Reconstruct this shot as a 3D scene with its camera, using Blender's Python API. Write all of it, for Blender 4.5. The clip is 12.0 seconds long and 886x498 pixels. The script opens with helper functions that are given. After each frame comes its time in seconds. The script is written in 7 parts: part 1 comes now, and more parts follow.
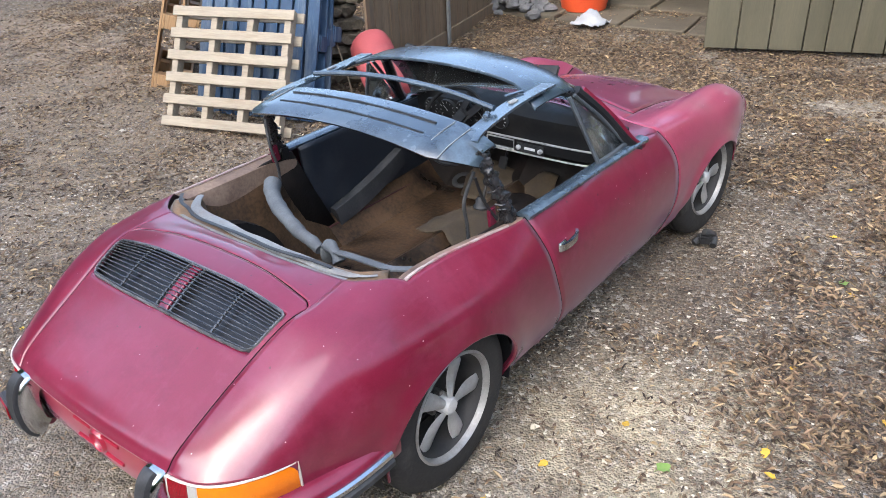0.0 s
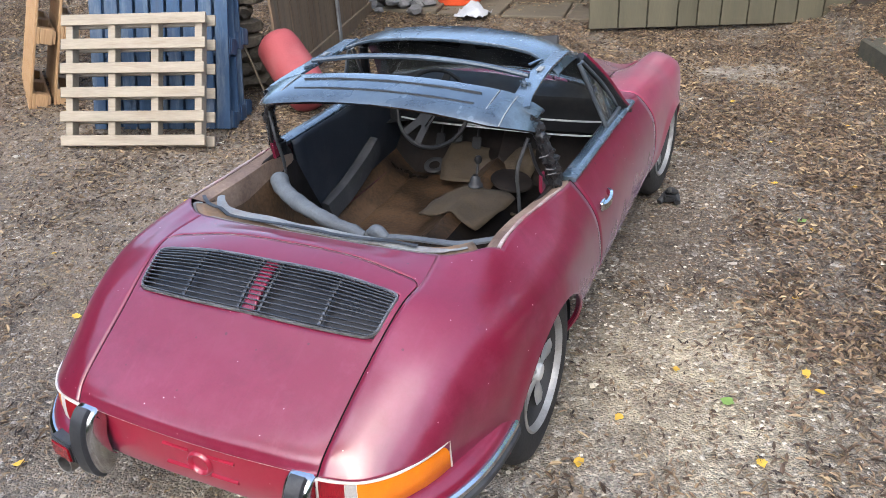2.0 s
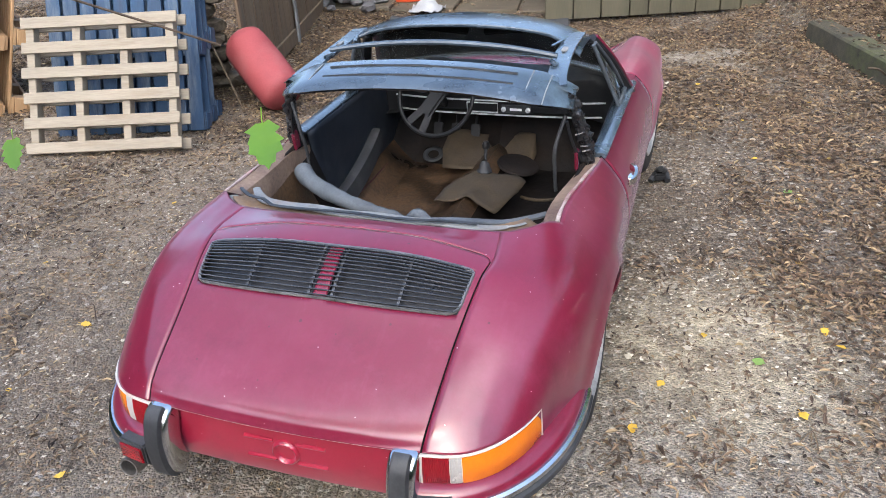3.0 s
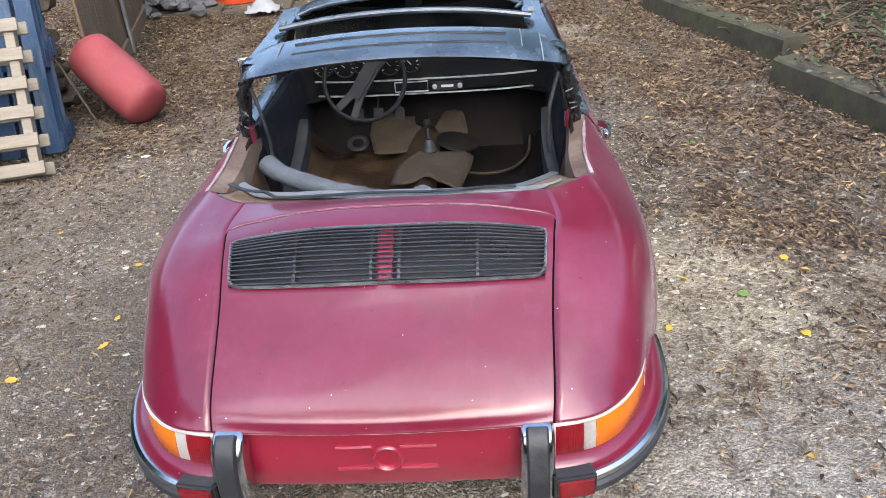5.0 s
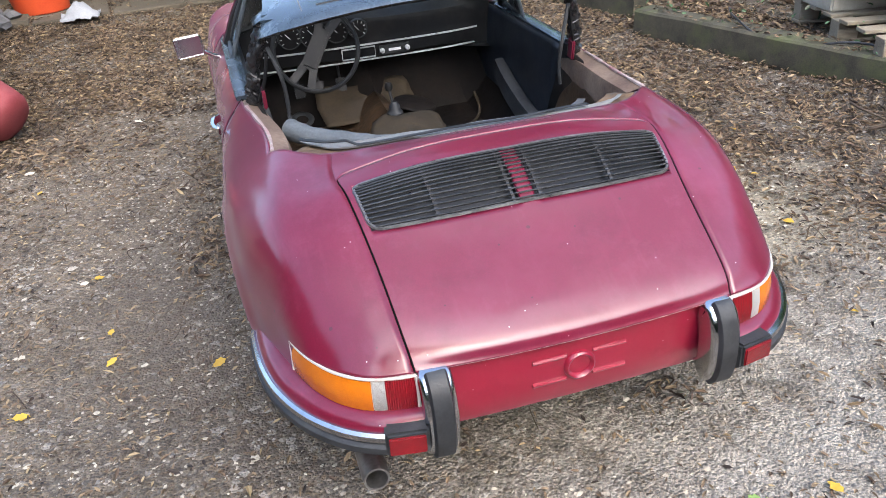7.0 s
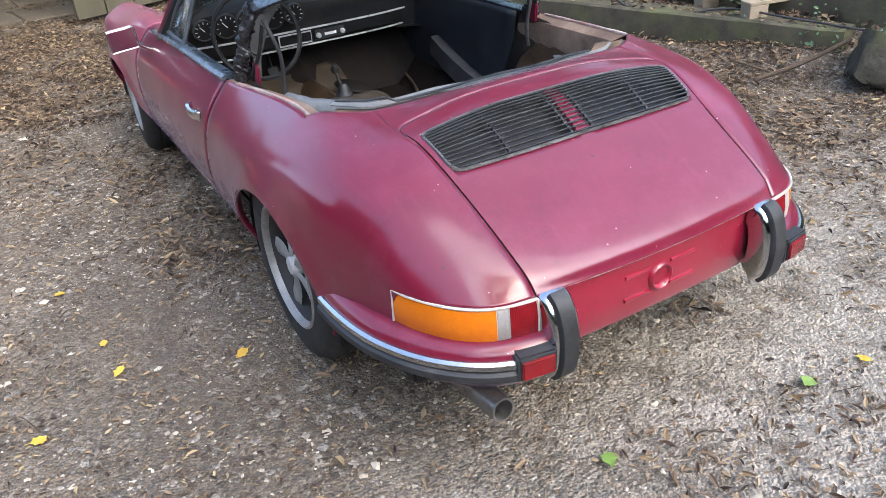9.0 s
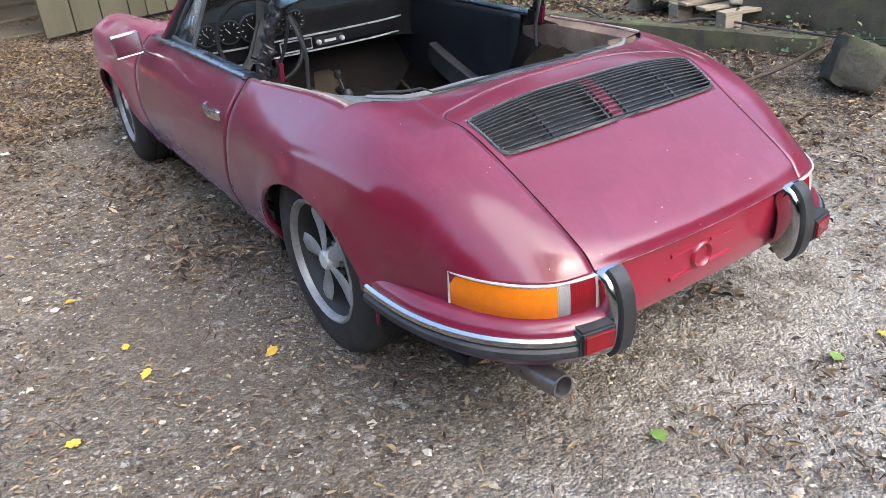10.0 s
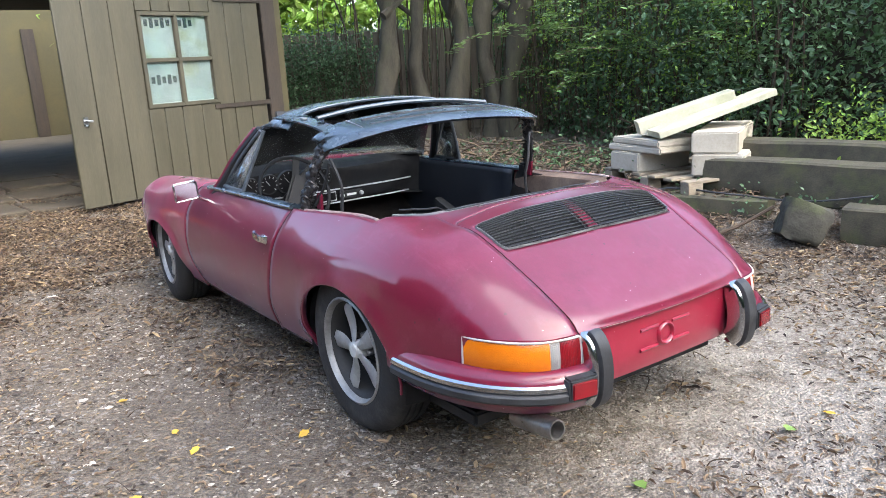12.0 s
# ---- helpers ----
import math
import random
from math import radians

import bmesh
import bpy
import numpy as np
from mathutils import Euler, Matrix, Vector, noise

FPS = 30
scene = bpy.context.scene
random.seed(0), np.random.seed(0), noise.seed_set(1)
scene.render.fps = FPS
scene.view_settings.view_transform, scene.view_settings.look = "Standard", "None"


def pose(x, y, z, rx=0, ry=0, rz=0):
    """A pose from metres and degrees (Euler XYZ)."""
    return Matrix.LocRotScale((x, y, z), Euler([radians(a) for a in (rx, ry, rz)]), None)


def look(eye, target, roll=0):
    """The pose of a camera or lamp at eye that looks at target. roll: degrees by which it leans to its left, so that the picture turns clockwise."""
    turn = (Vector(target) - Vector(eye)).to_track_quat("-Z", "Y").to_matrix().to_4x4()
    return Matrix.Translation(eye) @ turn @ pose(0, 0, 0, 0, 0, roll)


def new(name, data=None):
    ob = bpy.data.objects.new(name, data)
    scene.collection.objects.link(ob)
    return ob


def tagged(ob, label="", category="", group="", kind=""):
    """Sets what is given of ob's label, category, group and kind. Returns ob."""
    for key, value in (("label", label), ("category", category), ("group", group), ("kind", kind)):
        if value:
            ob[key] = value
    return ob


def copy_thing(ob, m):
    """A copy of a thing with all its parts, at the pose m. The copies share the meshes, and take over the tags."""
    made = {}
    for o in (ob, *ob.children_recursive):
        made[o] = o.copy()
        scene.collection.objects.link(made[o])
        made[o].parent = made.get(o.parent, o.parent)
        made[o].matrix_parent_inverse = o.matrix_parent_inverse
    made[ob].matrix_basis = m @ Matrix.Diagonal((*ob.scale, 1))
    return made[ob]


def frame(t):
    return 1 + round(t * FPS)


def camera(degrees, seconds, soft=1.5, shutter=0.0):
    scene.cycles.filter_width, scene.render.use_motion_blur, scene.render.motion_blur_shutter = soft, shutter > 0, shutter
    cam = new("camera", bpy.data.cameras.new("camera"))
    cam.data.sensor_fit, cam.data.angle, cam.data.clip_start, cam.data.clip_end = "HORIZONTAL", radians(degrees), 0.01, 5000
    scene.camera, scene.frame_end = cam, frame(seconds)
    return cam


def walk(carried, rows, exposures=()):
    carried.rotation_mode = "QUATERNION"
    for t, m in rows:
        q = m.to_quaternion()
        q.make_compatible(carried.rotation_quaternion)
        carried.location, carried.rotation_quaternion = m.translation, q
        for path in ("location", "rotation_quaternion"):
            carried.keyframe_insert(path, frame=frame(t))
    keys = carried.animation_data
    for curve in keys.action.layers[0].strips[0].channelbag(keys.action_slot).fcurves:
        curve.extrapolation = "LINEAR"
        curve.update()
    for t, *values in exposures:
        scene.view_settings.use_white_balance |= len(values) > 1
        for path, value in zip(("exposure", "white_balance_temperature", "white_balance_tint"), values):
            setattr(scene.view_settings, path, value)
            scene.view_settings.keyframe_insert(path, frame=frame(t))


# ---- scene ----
cam = camera(60.0, 12.0, 0.5)
PATH = [
    (0, (1.965, -1.553, 1.987), (0.859, -0.186, 1.035), -2.7),
    (0.5, (1.826, -1.654, 1.967), (0.807, -0.22, 1.016), -2.8),
    (1, (1.643, -1.772, 1.958), (0.719, -0.276, 1.006), -3.0),
    (1.5, (1.472, -1.865, 1.931), (0.63, -0.321, 0.979), -3.1),
    (2, (1.323, -1.967, 1.899), (0.564, -0.381, 0.947), -3.3),
    (2.5, (1.138, -2.084, 1.89), (0.462, -0.462, 0.935), -3.5),
    (3, (0.967, -2.161, 1.869), (0.376, -0.508, 0.91), -3.6),
    (3.2, (0.896, -2.172, 1.838), (0.344, -0.506, 0.878), -3.7),
    (4.8, (0.313, -2.206, 1.739), (0.164, -0.461, 0.774), -4.0),
    (5, (0.26, -2.199, 1.739), (0.151, -0.453, 0.769), -4.1),
    (5.5, (0.032, -2.18, 1.702), (0.065, -0.434, 0.727), -4.3),
    (6, (-0.21, -2.185, 1.634), (-0.04, -0.449, 0.655), -4.6),
    (6.5, (-0.451, -2.202, 1.611), (-0.153, -0.487, 0.627), -4.6),
    (7, (-0.654, -2.177, 1.598), (-0.226, -0.492, 0.608), -4.8),
    (7.5, (-0.824, -2.101, 1.564), (-0.28, -0.454, 0.567), -5.0),
    (7.7, (-0.872, -2.079, 1.544), (-0.283, -0.45, 0.545), -5.1),
    (9.3, (-1.381, -1.999, 1.477), (-0.494, -0.496, 0.498), -4.5),
    (9.5, (-1.426, -1.959, 1.46), (-0.514, -0.468, 0.488), -4.4),
    (10, (-1.548, -1.95, 1.429), (-0.581, -0.471, 0.492), -4.1),
    (10.5, (-1.712, -2.045, 1.375), (-0.697, -0.528, 0.557), -3.7),
    (11, (-1.852, -2.17, 1.349), (-0.799, -0.623, 0.643), -3.6),
    (11.5, (-1.916, -2.318, 1.345), (-0.832, -0.744, 0.755), -3.5),
    (12, (-1.944, -2.377, 1.32), (-0.833, -0.783, 0.846), -3.4),
]
walk(cam, [(t, look(eye, target, roll)) for t, eye, target, roll in PATH], [(0.0, 2.28), (3.0, 2.14), (5.0, 2.13), (7.5, 2.22), (9.5, 2.30), (11.0, 2.40), (12.0, 2.52)])

# ---------------------------------------------------------------- light
world = bpy.data.worlds.new("sky")
scene.world = world
world.use_nodes = True
wn = world.node_tree.nodes
sky = wn.new("ShaderNodeTexSky")
sky.sky_type, sky.sun_disc = "NISHITA", False
SUN_EL, SUN_AZ = 48.0, 172.0
sky.sun_elevation, sky.sun_rotation = radians(SUN_EL), radians(SUN_AZ)
sky.air_density, sky.dust_density, sky.ozone_density = 1.0, 2.8, 1.0
wn["Background"].inputs["Strength"].default_value = 0.15
world.node_tree.links.new(sky.outputs[0], wn["Background"].inputs[0])
sun = new("sun", bpy.data.lights.new("sun", "SUN"))
sun.data.energy, sun.data.angle, sun.data.color = 0.6, radians(72), (0.95, 0.98, 1.0)
sun.matrix_world = look((0, 0, 0), (-math.sin(radians(SUN_AZ)) * math.cos(radians(SUN_EL)), -math.cos(radians(SUN_AZ)) * math.cos(radians(SUN_EL)), -math.sin(radians(SUN_EL))))


# ---------------------------------------------------------------- materials
def material(name, dark, light, size=6.0, rough=0.6, rough_var=0.15, metal=0.0, bump=0.2, grain=60.0, stain=None, stain_amount=0.35, stain_size=1.6, coat=0.0, stretch=(1, 1, 1), spec=0.5, islands=0.0, sharp=False):
    """A weathered surface: two colours mixed by coarse and fine noise, a stain colour, uneven gloss and fine relief."""
    m = bpy.data.materials.new(name)
    m.use_nodes = True
    nt = m.node_tree
    n, L = nt.nodes, nt.links
    bsdf = n["Principled BSDF"]
    tc, info, add, mp = n.new("ShaderNodeTexCoord"), n.new("ShaderNodeObjectInfo"), n.new("ShaderNodeVectorMath"), n.new("ShaderNodeMapping")
    scale = n.new("ShaderNodeVectorMath")
    scale.operation, add.operation = "SCALE", "ADD"
    comb = n.new("ShaderNodeCombineXYZ")
    for k in range(3):
        L.new(info.outputs["Random"], comb.inputs[k])
    L.new(comb.outputs[0], scale.inputs[0])
    scale.inputs["Scale"].default_value = 17.0
    L.new(tc.outputs["Object"], add.inputs[0])
    L.new(scale.outputs[0], add.inputs[1])
    L.new(add.outputs[0], mp.inputs["Vector"])
    mp.inputs["Scale"].default_value = stretch

    def noise_at(s, detail=4.0, rough_=0.6):
        t = n.new("ShaderNodeTexNoise")
        t.inputs["Scale"].default_value, t.inputs["Detail"].default_value, t.inputs["Roughness"].default_value = s, detail, rough_
        L.new(mp.outputs[0], t.inputs["Vector"])
        return t.outputs["Fac"]

    def ramp(sock, a, b):
        r = n.new("ShaderNodeMapRange")
        r.inputs["From Min"].default_value, r.inputs["From Max"].default_value = a, b
        L.new(sock, r.inputs["Value"])
        return r.outputs[0]

    def mix(f, a, b):
        x = n.new("ShaderNodeMix")
        x.data_type = "RGBA"
        if isinstance(f, float):
            x.inputs[0].default_value = f
        else:
            L.new(f, x.inputs[0])
        for k, v in ((6, a), (7, b)):
            if isinstance(v, tuple):
                x.inputs[k].default_value = v
            else:
                L.new(v, x.inputs[k])
        return x.outputs[2]

    coarse, fine = noise_at(size), noise_at(grain, 3.0)
    both = n.new("ShaderNodeMath")
    both.operation = "MULTIPLY_ADD"
    L.new(fine, both.inputs[0])
    both.inputs[1].default_value = 0.45
    both.inputs[2].default_value = 0.0
    L.new(coarse, both.inputs[2])
    col = mix(ramp(both.outputs[0], 0.58, 0.86) if sharp else ramp(both.outputs[0], 0.45, 1.0), dark, light)
    if islands:
        geo = n.new("ShaderNodeNewGeometry")
        hsv = n.new("ShaderNodeHueSaturation")
        L.new(col, hsv.inputs["Color"])
        rr = n.new("ShaderNodeMapRange")
        rr.inputs["To Min"].default_value, rr.inputs["To Max"].default_value = 1 - islands, 1 + islands
        L.new(geo.outputs["Random Per Island"], rr.inputs["Value"])
        L.new(rr.outputs[0], hsv.inputs["Value"])
        hh = n.new("ShaderNodeMapRange")
        hh.inputs["To Min"].default_value, hh.inputs["To Max"].default_value = 0.485, 0.515
        L.new(ramp(geo.outputs["Random Per Island"], 0.0, 1.0), hh.inputs["Value"])
        L.new(hh.outputs[0], hsv.inputs["Hue"])
        col = hsv.outputs[0]
    if stain:
        st = ramp(noise_at(stain_size, 6.0, 0.7), 0.5, 0.72)
        amount = n.new("ShaderNodeMath")
        amount.operation = "MULTIPLY"
        L.new(st, amount.inputs[0])
        amount.inputs[1].default_value = stain_amount
        col = mix(amount.outputs[0], col, stain)
    L.new(col, bsdf.inputs["Base Color"])
    rr = n.new("ShaderNodeMapRange")
    rr.inputs["From Min"].default_value, rr.inputs["From Max"].default_value = 0.3, 0.7
    rr.inputs["To Min"].default_value, rr.inputs["To Max"].default_value = max(0.02, rough - rough_var), min(1, rough + rough_var)
    L.new(coarse, rr.inputs["Value"])
    L.new(rr.outputs[0], bsdf.inputs["Roughness"])
    bsdf.inputs["Metallic"].default_value = metal
    bsdf.inputs["Specular IOR Level"].default_value = spec
    if coat:
        bsdf.inputs["Coat Weight"].default_value, bsdf.inputs["Coat Roughness"].default_value = coat, 0.22
    if bump:
        bp = n.new("ShaderNodeBump")
        bp.inputs["Strength"].default_value, bp.inputs["Distance"].default_value = bump, 0.01
        L.new(both.outputs[0], bp.inputs["Height"])
        L.new(bp.outputs[0], bsdf.inputs["Normal"])
    return m


def glass(name, tint=(0.9, 0.95, 0.95, 1), rough=0.03, alpha=0.25):
    """A thin pane: mostly clear, with a true reflection and a little dust."""
    m = bpy.data.materials.new(name)
    m.use_nodes = True
    n, L = m.node_tree.nodes, m.node_tree.links
    n.remove(n["Principled BSDF"])
    clear, gloss, mixer, fres = n.new("ShaderNodeBsdfTransparent"), n.new("ShaderNodeBsdfGlossy"), n.new("ShaderNodeMixShader"), n.new("ShaderNodeFresnel")
    dust, mixer2, tex, rg, tc = n.new("ShaderNodeBsdfDiffuse"), n.new("ShaderNodeMixShader"), n.new("ShaderNodeTexNoise"), n.new("ShaderNodeMapRange"), n.new("ShaderNodeTexCoord")
    clear.inputs[0].default_value, gloss.inputs["Roughness"].default_value, fres.inputs[0].default_value = tint, rough, 1.5
    dust.inputs[0].default_value = (0.45, 0.45, 0.42, 1)
    tex.inputs["Scale"].default_value, tex.inputs["Detail"].default_value = 5.0, 6.0
    rg.inputs["From Min"].default_value, rg.inputs["From Max"].default_value, rg.inputs["To Max"].default_value = 0.35, 0.8, alpha
    L.new(tc.outputs["Object"], tex.inputs["Vector"])
    L.new(tex.outputs["Fac"], rg.inputs["Value"])
    L.new(rg.outputs[0], mixer2.inputs[0])
    L.new(clear.outputs[0], mixer2.inputs[1])
    L.new(dust.outputs[0], mixer2.inputs[2])
    L.new(fres.outputs[0], mixer.inputs[0])
    L.new(mixer2.outputs[0], mixer.inputs[1])
    L.new(gloss.outputs[0], mixer.inputs[2])
    L.new(mixer.outputs[0], n["Material Output"].inputs[0])
    return m


def paint(name, dark, light, fade, fade_amount, specks=1.0):
    """Old glossy car paint: uneven colour, chalky fading, stone chips, rubbed streaks and a worn clear gloss."""
    m = material(name, dark, light, 2.2, 0.45, 0.06, 0.0, 0.006, 260, fade, fade_amount, 1.3, 0.95, spec=0.15)
    n, L = m.node_tree.nodes, m.node_tree.links
    bsdf = n["Principled BSDF"]
    bsdf.inputs["Coat Roughness"].default_value, bsdf.inputs["Coat IOR"].default_value = 0.10, 1.6
    tc = n.new("ShaderNodeTexCoord")
    base = bsdf.inputs["Base Color"].links[0].from_socket

    def over(col, fac, tint):
        x = n.new("ShaderNodeMix")
        x.data_type = "RGBA"
        L.new(fac, x.inputs[0])
        L.new(col, x.inputs[6])
        x.inputs[7].default_value = tint
        return x.outputs[2]

    def math_(op, a, b):
        k = n.new("ShaderNodeMath")
        k.operation = op
        for i, v in enumerate((a, b)):
            if isinstance(v, float):
                k.inputs[i].default_value = v
            else:
                L.new(v, k.inputs[i])
        return k.outputs[0]

    # lavender sheen tints the sky's bluish reflection into the paint
    bsdf.inputs["Sheen Weight"].default_value, bsdf.inputs["Sheen Roughness"].default_value, bsdf.inputs["Sheen Tint"].default_value = 0.10, 0.4, (0.78, 0.72, 1.0, 1)
    # chips: a few small cells of a fine pattern
    for size, share, radius, tint in ((26.0, 0.96, 0.06, (0.55, 0.42, 0.42, 1)), (60.0, 0.965, 0.10, (0.60, 0.42, 0.44, 1)), (34.0, 0.96, 0.16, (0.06, 0.012, 0.016, 1))):
        v = n.new("ShaderNodeTexVoronoi")
        v.inputs["Scale"].default_value = size
        L.new(tc.outputs["Object"], v.inputs["Vector"])
        s = n.new("ShaderNodeSeparateColor")
        L.new(v.outputs["Color"], s.inputs[0])
        dot = math_("MULTIPLY", math_("GREATER_THAN", s.outputs[0], share), math_("LESS_THAN", v.outputs["Distance"], radius))
        base = over(base, math_("MULTIPLY", dot, 0.8 * specks), tint)
    # darker blotches and pale rubbed patches
    for size, lo, hi, amount, tint in ((5.0, .54, .70, .45, (dark[0] * .8, dark[1] * .8, dark[2] * .8, 1)), (3.1, .56, .74, .30, fade), (11.0, .58, .74, .22, fade)):
        t = n.new("ShaderNodeTexNoise")
        t.inputs["Scale"].default_value, t.inputs["Detail"].default_value, t.inputs["Roughness"].default_value = size, 7.0, 0.72
        L.new(tc.outputs["Object"], t.inputs["Vector"])
        r = n.new("ShaderNodeMapRange")
        r.inputs["From Min"].default_value, r.inputs["From Max"].default_value, r.inputs["To Max"].default_value = lo, hi, amount
        L.new(t.outputs["Fac"], r.inputs["Value"])
        base = over(base, r.outputs[0], tint)
    # rubbed streaks and greasy bloom, which dull the gloss
    st, mp = n.new("ShaderNodeTexNoise"), n.new("ShaderNodeMapping")
    mp.inputs["Scale"].default_value, mp.inputs["Rotation"].default_value = (14.0, 1.6, 5.0), (0.2, 0.3, 0.35)
    L.new(tc.outputs["Object"], mp.inputs["Vector"])
    L.new(mp.outputs[0], st.inputs["Vector"])
    st.inputs["Scale"].default_value, st.inputs["Detail"].default_value, st.inputs["Roughness"].default_value = 2.0, 6.0, 0.7
    band = n.new("ShaderNodeMapRange")
    band.inputs["From Min"].default_value, band.inputs["From Max"].default_value, band.inputs["To Max"].default_value = 0.56, 0.80, 0.2
    L.new(st.outputs["Fac"], band.inputs["Value"])
    base = over(base, band.outputs[0], fade)
    L.new(base, bsdf.inputs["Base Color"])
    dull = n.new("ShaderNodeMapRange")
    dull.inputs["From Min"].default_value, dull.inputs["From Max"].default_value = 0.35, 0.75
    dull.inputs["To Min"].default_value, dull.inputs["To Max"].default_value = 0.10, 0.25
    wide = n.new("ShaderNodeTexNoise")
    wide.inputs["Scale"].default_value, wide.inputs["Detail"].default_value = 3.2, 5.0
    L.new(tc.outputs["Object"], wide.inputs["Vector"])
    L.new(wide.outputs["Fac"], dull.inputs["Value"])
    L.new(dull.outputs[0], bsdf.inputs["Coat Roughness"])
    # shallow dents
    dent = n.new("ShaderNodeTexNoise")
    dent.inputs["Scale"].default_value, dent.inputs["Detail"].default_value = 5.0, 2.0
    L.new(tc.outputs["Object"], dent.inputs["Vector"])
    bp = n.new("ShaderNodeBump")
    bp.inputs["Strength"].default_value, bp.inputs["Distance"].default_value = 0.5, 0.008
    L.new(dent.outputs["Fac"], bp.inputs["Height"])
    L.new(bp.outputs[0], bsdf.inputs["Coat Normal"])
    return m


M_PAINT = paint("crimson_paint", (0.106, 0.0034, 0.017, 1), (0.155, 0.007, 0.027, 1), (0.225, 0.042, 0.085, 1), 0.38)
M_WING = paint("scuffed_pink_paint", (0.20, 0.020, 0.05, 1), (0.30, 0.05, 0.09, 1), (0.19, 0.003, 0.012, 1), 0.85)
M_PANEL = paint("fresh_crimson_paint", (0.22, 0.005, 0.022, 1), (0.28, 0.009, 0.032, 1), (0.30, 0.03, 0.055, 1), 0.2, 0.5)
M_PRIMER = material("bare_grey_edge", (0.1105, 0.1165, 0.119, 1), (0.2465, 0.255, 0.2507, 1), 9.0, 0.6, 0.15, 0.0, 0.15, 90, (0.13, 0.07, 0.04, 1), 0.6, 5.0)
# worn black; the blue-grey tints paint in the sky's reflection
M_BLACKTOP = material("worn_black_roof_sky_sheen", (0.013, 0.021, 0.030, 1), (0.055, 0.080, 0.106, 1), 5.0, 0.24, 0.10, 0.0, 0.08, 160, (0.12, 0.175, 0.225, 1), 0.5, 3.5, 0.8)
M_BLACK = material("black_vinyl", (0.00448, 0.00504, 0.00616, 1), (0.01232, 0.01344, 0.01512, 1), 7.0, 0.5, 0.15, 0.0, 0.15, 180, (0.04, 0.037, 0.034, 1), 0.4, 4.0, spec=0.35)
M_SLAT = material("grille_slat", (0.045, 0.047, 0.052, 1), (0.13, 0.133, 0.14, 1), 6.0, 0.22, 0.05, 0.55, 0.0, 60, (0.16, 0.16, 0.16, 1), 0.5, 9.0)
M_TRIMGREY = material("dull_metal_edging", (0.05, 0.05, 0.05, 1), (0.24, 0.24, 0.24, 1), 14.0, 0.35, 0.1, 0.5, 0.1, 120, (0.05, 0.04, 0.04, 1), 0.5, 12.0)
M_WORN = material("worn_bare_edge", (0.16, 0.09, 0.085, 1), (0.46, 0.40, 0.37, 1), 12.0, 0.6, 0.1, 0.0, 0.2, 90, (0.22, 0.02, 0.03, 1), 0.7, 9.0)
M_GAP = material("gap_shade", (0.003, 0.003, 0.003, 1), (0.006, 0.006, 0.006, 1), 8.0, 0.95, 0.03, 0.0, 0.0, 60, spec=0.05)
M_FRAME = material("blue_grey_frame", (0.035, 0.045, 0.055, 1), (0.11, 0.13, 0.15, 1), 8.0, 0.4, 0.1, 0.3, 0.1, 120, (0.05, 0.04, 0.035, 1), 0.5, 6.0)
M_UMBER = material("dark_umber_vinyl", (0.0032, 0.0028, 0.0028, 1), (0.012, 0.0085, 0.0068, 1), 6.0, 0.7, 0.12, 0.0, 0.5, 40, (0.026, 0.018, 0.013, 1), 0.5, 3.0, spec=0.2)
M_PLUM = material("dark_plum_paint", (0.05, 0.008, 0.018, 1), (0.09, 0.016, 0.032, 1), 6.0, 0.45, 0.1, 0.0, 0.08, 120, (0.04, 0.03, 0.025, 1), 0.5, 4.0)
M_RUBBER = material("black_rubber", (0.012, 0.013, 0.015, 1), (0.035, 0.038, 0.042, 1), 12.0, 0.55, 0.15, 0.0, 0.12, 120, (0.09, 0.09, 0.09, 1), 0.4, 6.0)
M_TYRE = material("dusty_tyre", (0.009, 0.009, 0.009, 1), (0.026, 0.025, 0.024, 1), 8.0, 0.85, 0.1, 0.0, 0.35, 70, (0.10, 0.09, 0.08, 1), 0.5, 5.0)
M_CHROME = material("dull_chrome", (0.30, 0.31, 0.32, 1), (0.46, 0.47, 0.48, 1), 9.0, 0.28, 0.08, 1.0, 0.04, 120, (0.18, 0.17, 0.15, 1), 0.4, 8.0)
M_POLISH = material("polished_chrome", (0.66, 0.67, 0.68, 1), (0.82, 0.83, 0.84, 1), 9.0, 0.14, 0.06, 1.0, 0.02, 120, (0.40, 0.38, 0.35, 1), 0.3, 9.0)
M_BRUSHED = material("worn_bright_metal", (0.46, 0.47, 0.49, 1), (0.64, 0.65, 0.67, 1), 9.0, 0.15, 0.08, 1.0, 0.04, 120, (0.24, 0.23, 0.21, 1), 0.5, 9.0)
M_ALU = material("grey_alloy", (0.46, 0.455, 0.44, 1), (0.66, 0.655, 0.63, 1), 12.0, 0.42, 0.12, 0.1, 0.1, 120, (0.22, 0.19, 0.15, 1), 0.5, 8.0)
M_ALUDARK = material("dark_alloy_barrel", (0.012, 0.012, 0.012, 1), (0.035, 0.034, 0.033, 1), 12.0, 0.7, 0.12, 0.0, 0.1, 120)
M_STEEL = material("exhaust_steel", (0.16, 0.155, 0.15, 1), (0.34, 0.33, 0.32, 1), 16.0, 0.4, 0.15, 0.9, 0.15, 120, (0.1, 0.06, 0.04, 1), 0.5, 9.0)
M_AMBER = material("amber_lens", (0.56, 0.13, 0.002, 1), (0.70, 0.19, 0.004, 1), 6.0, 0.22, 0.06, 0.0, 0.25, 240, (0.42, 0.11, 0.01, 1), 0.4, 9.0, 0.5)
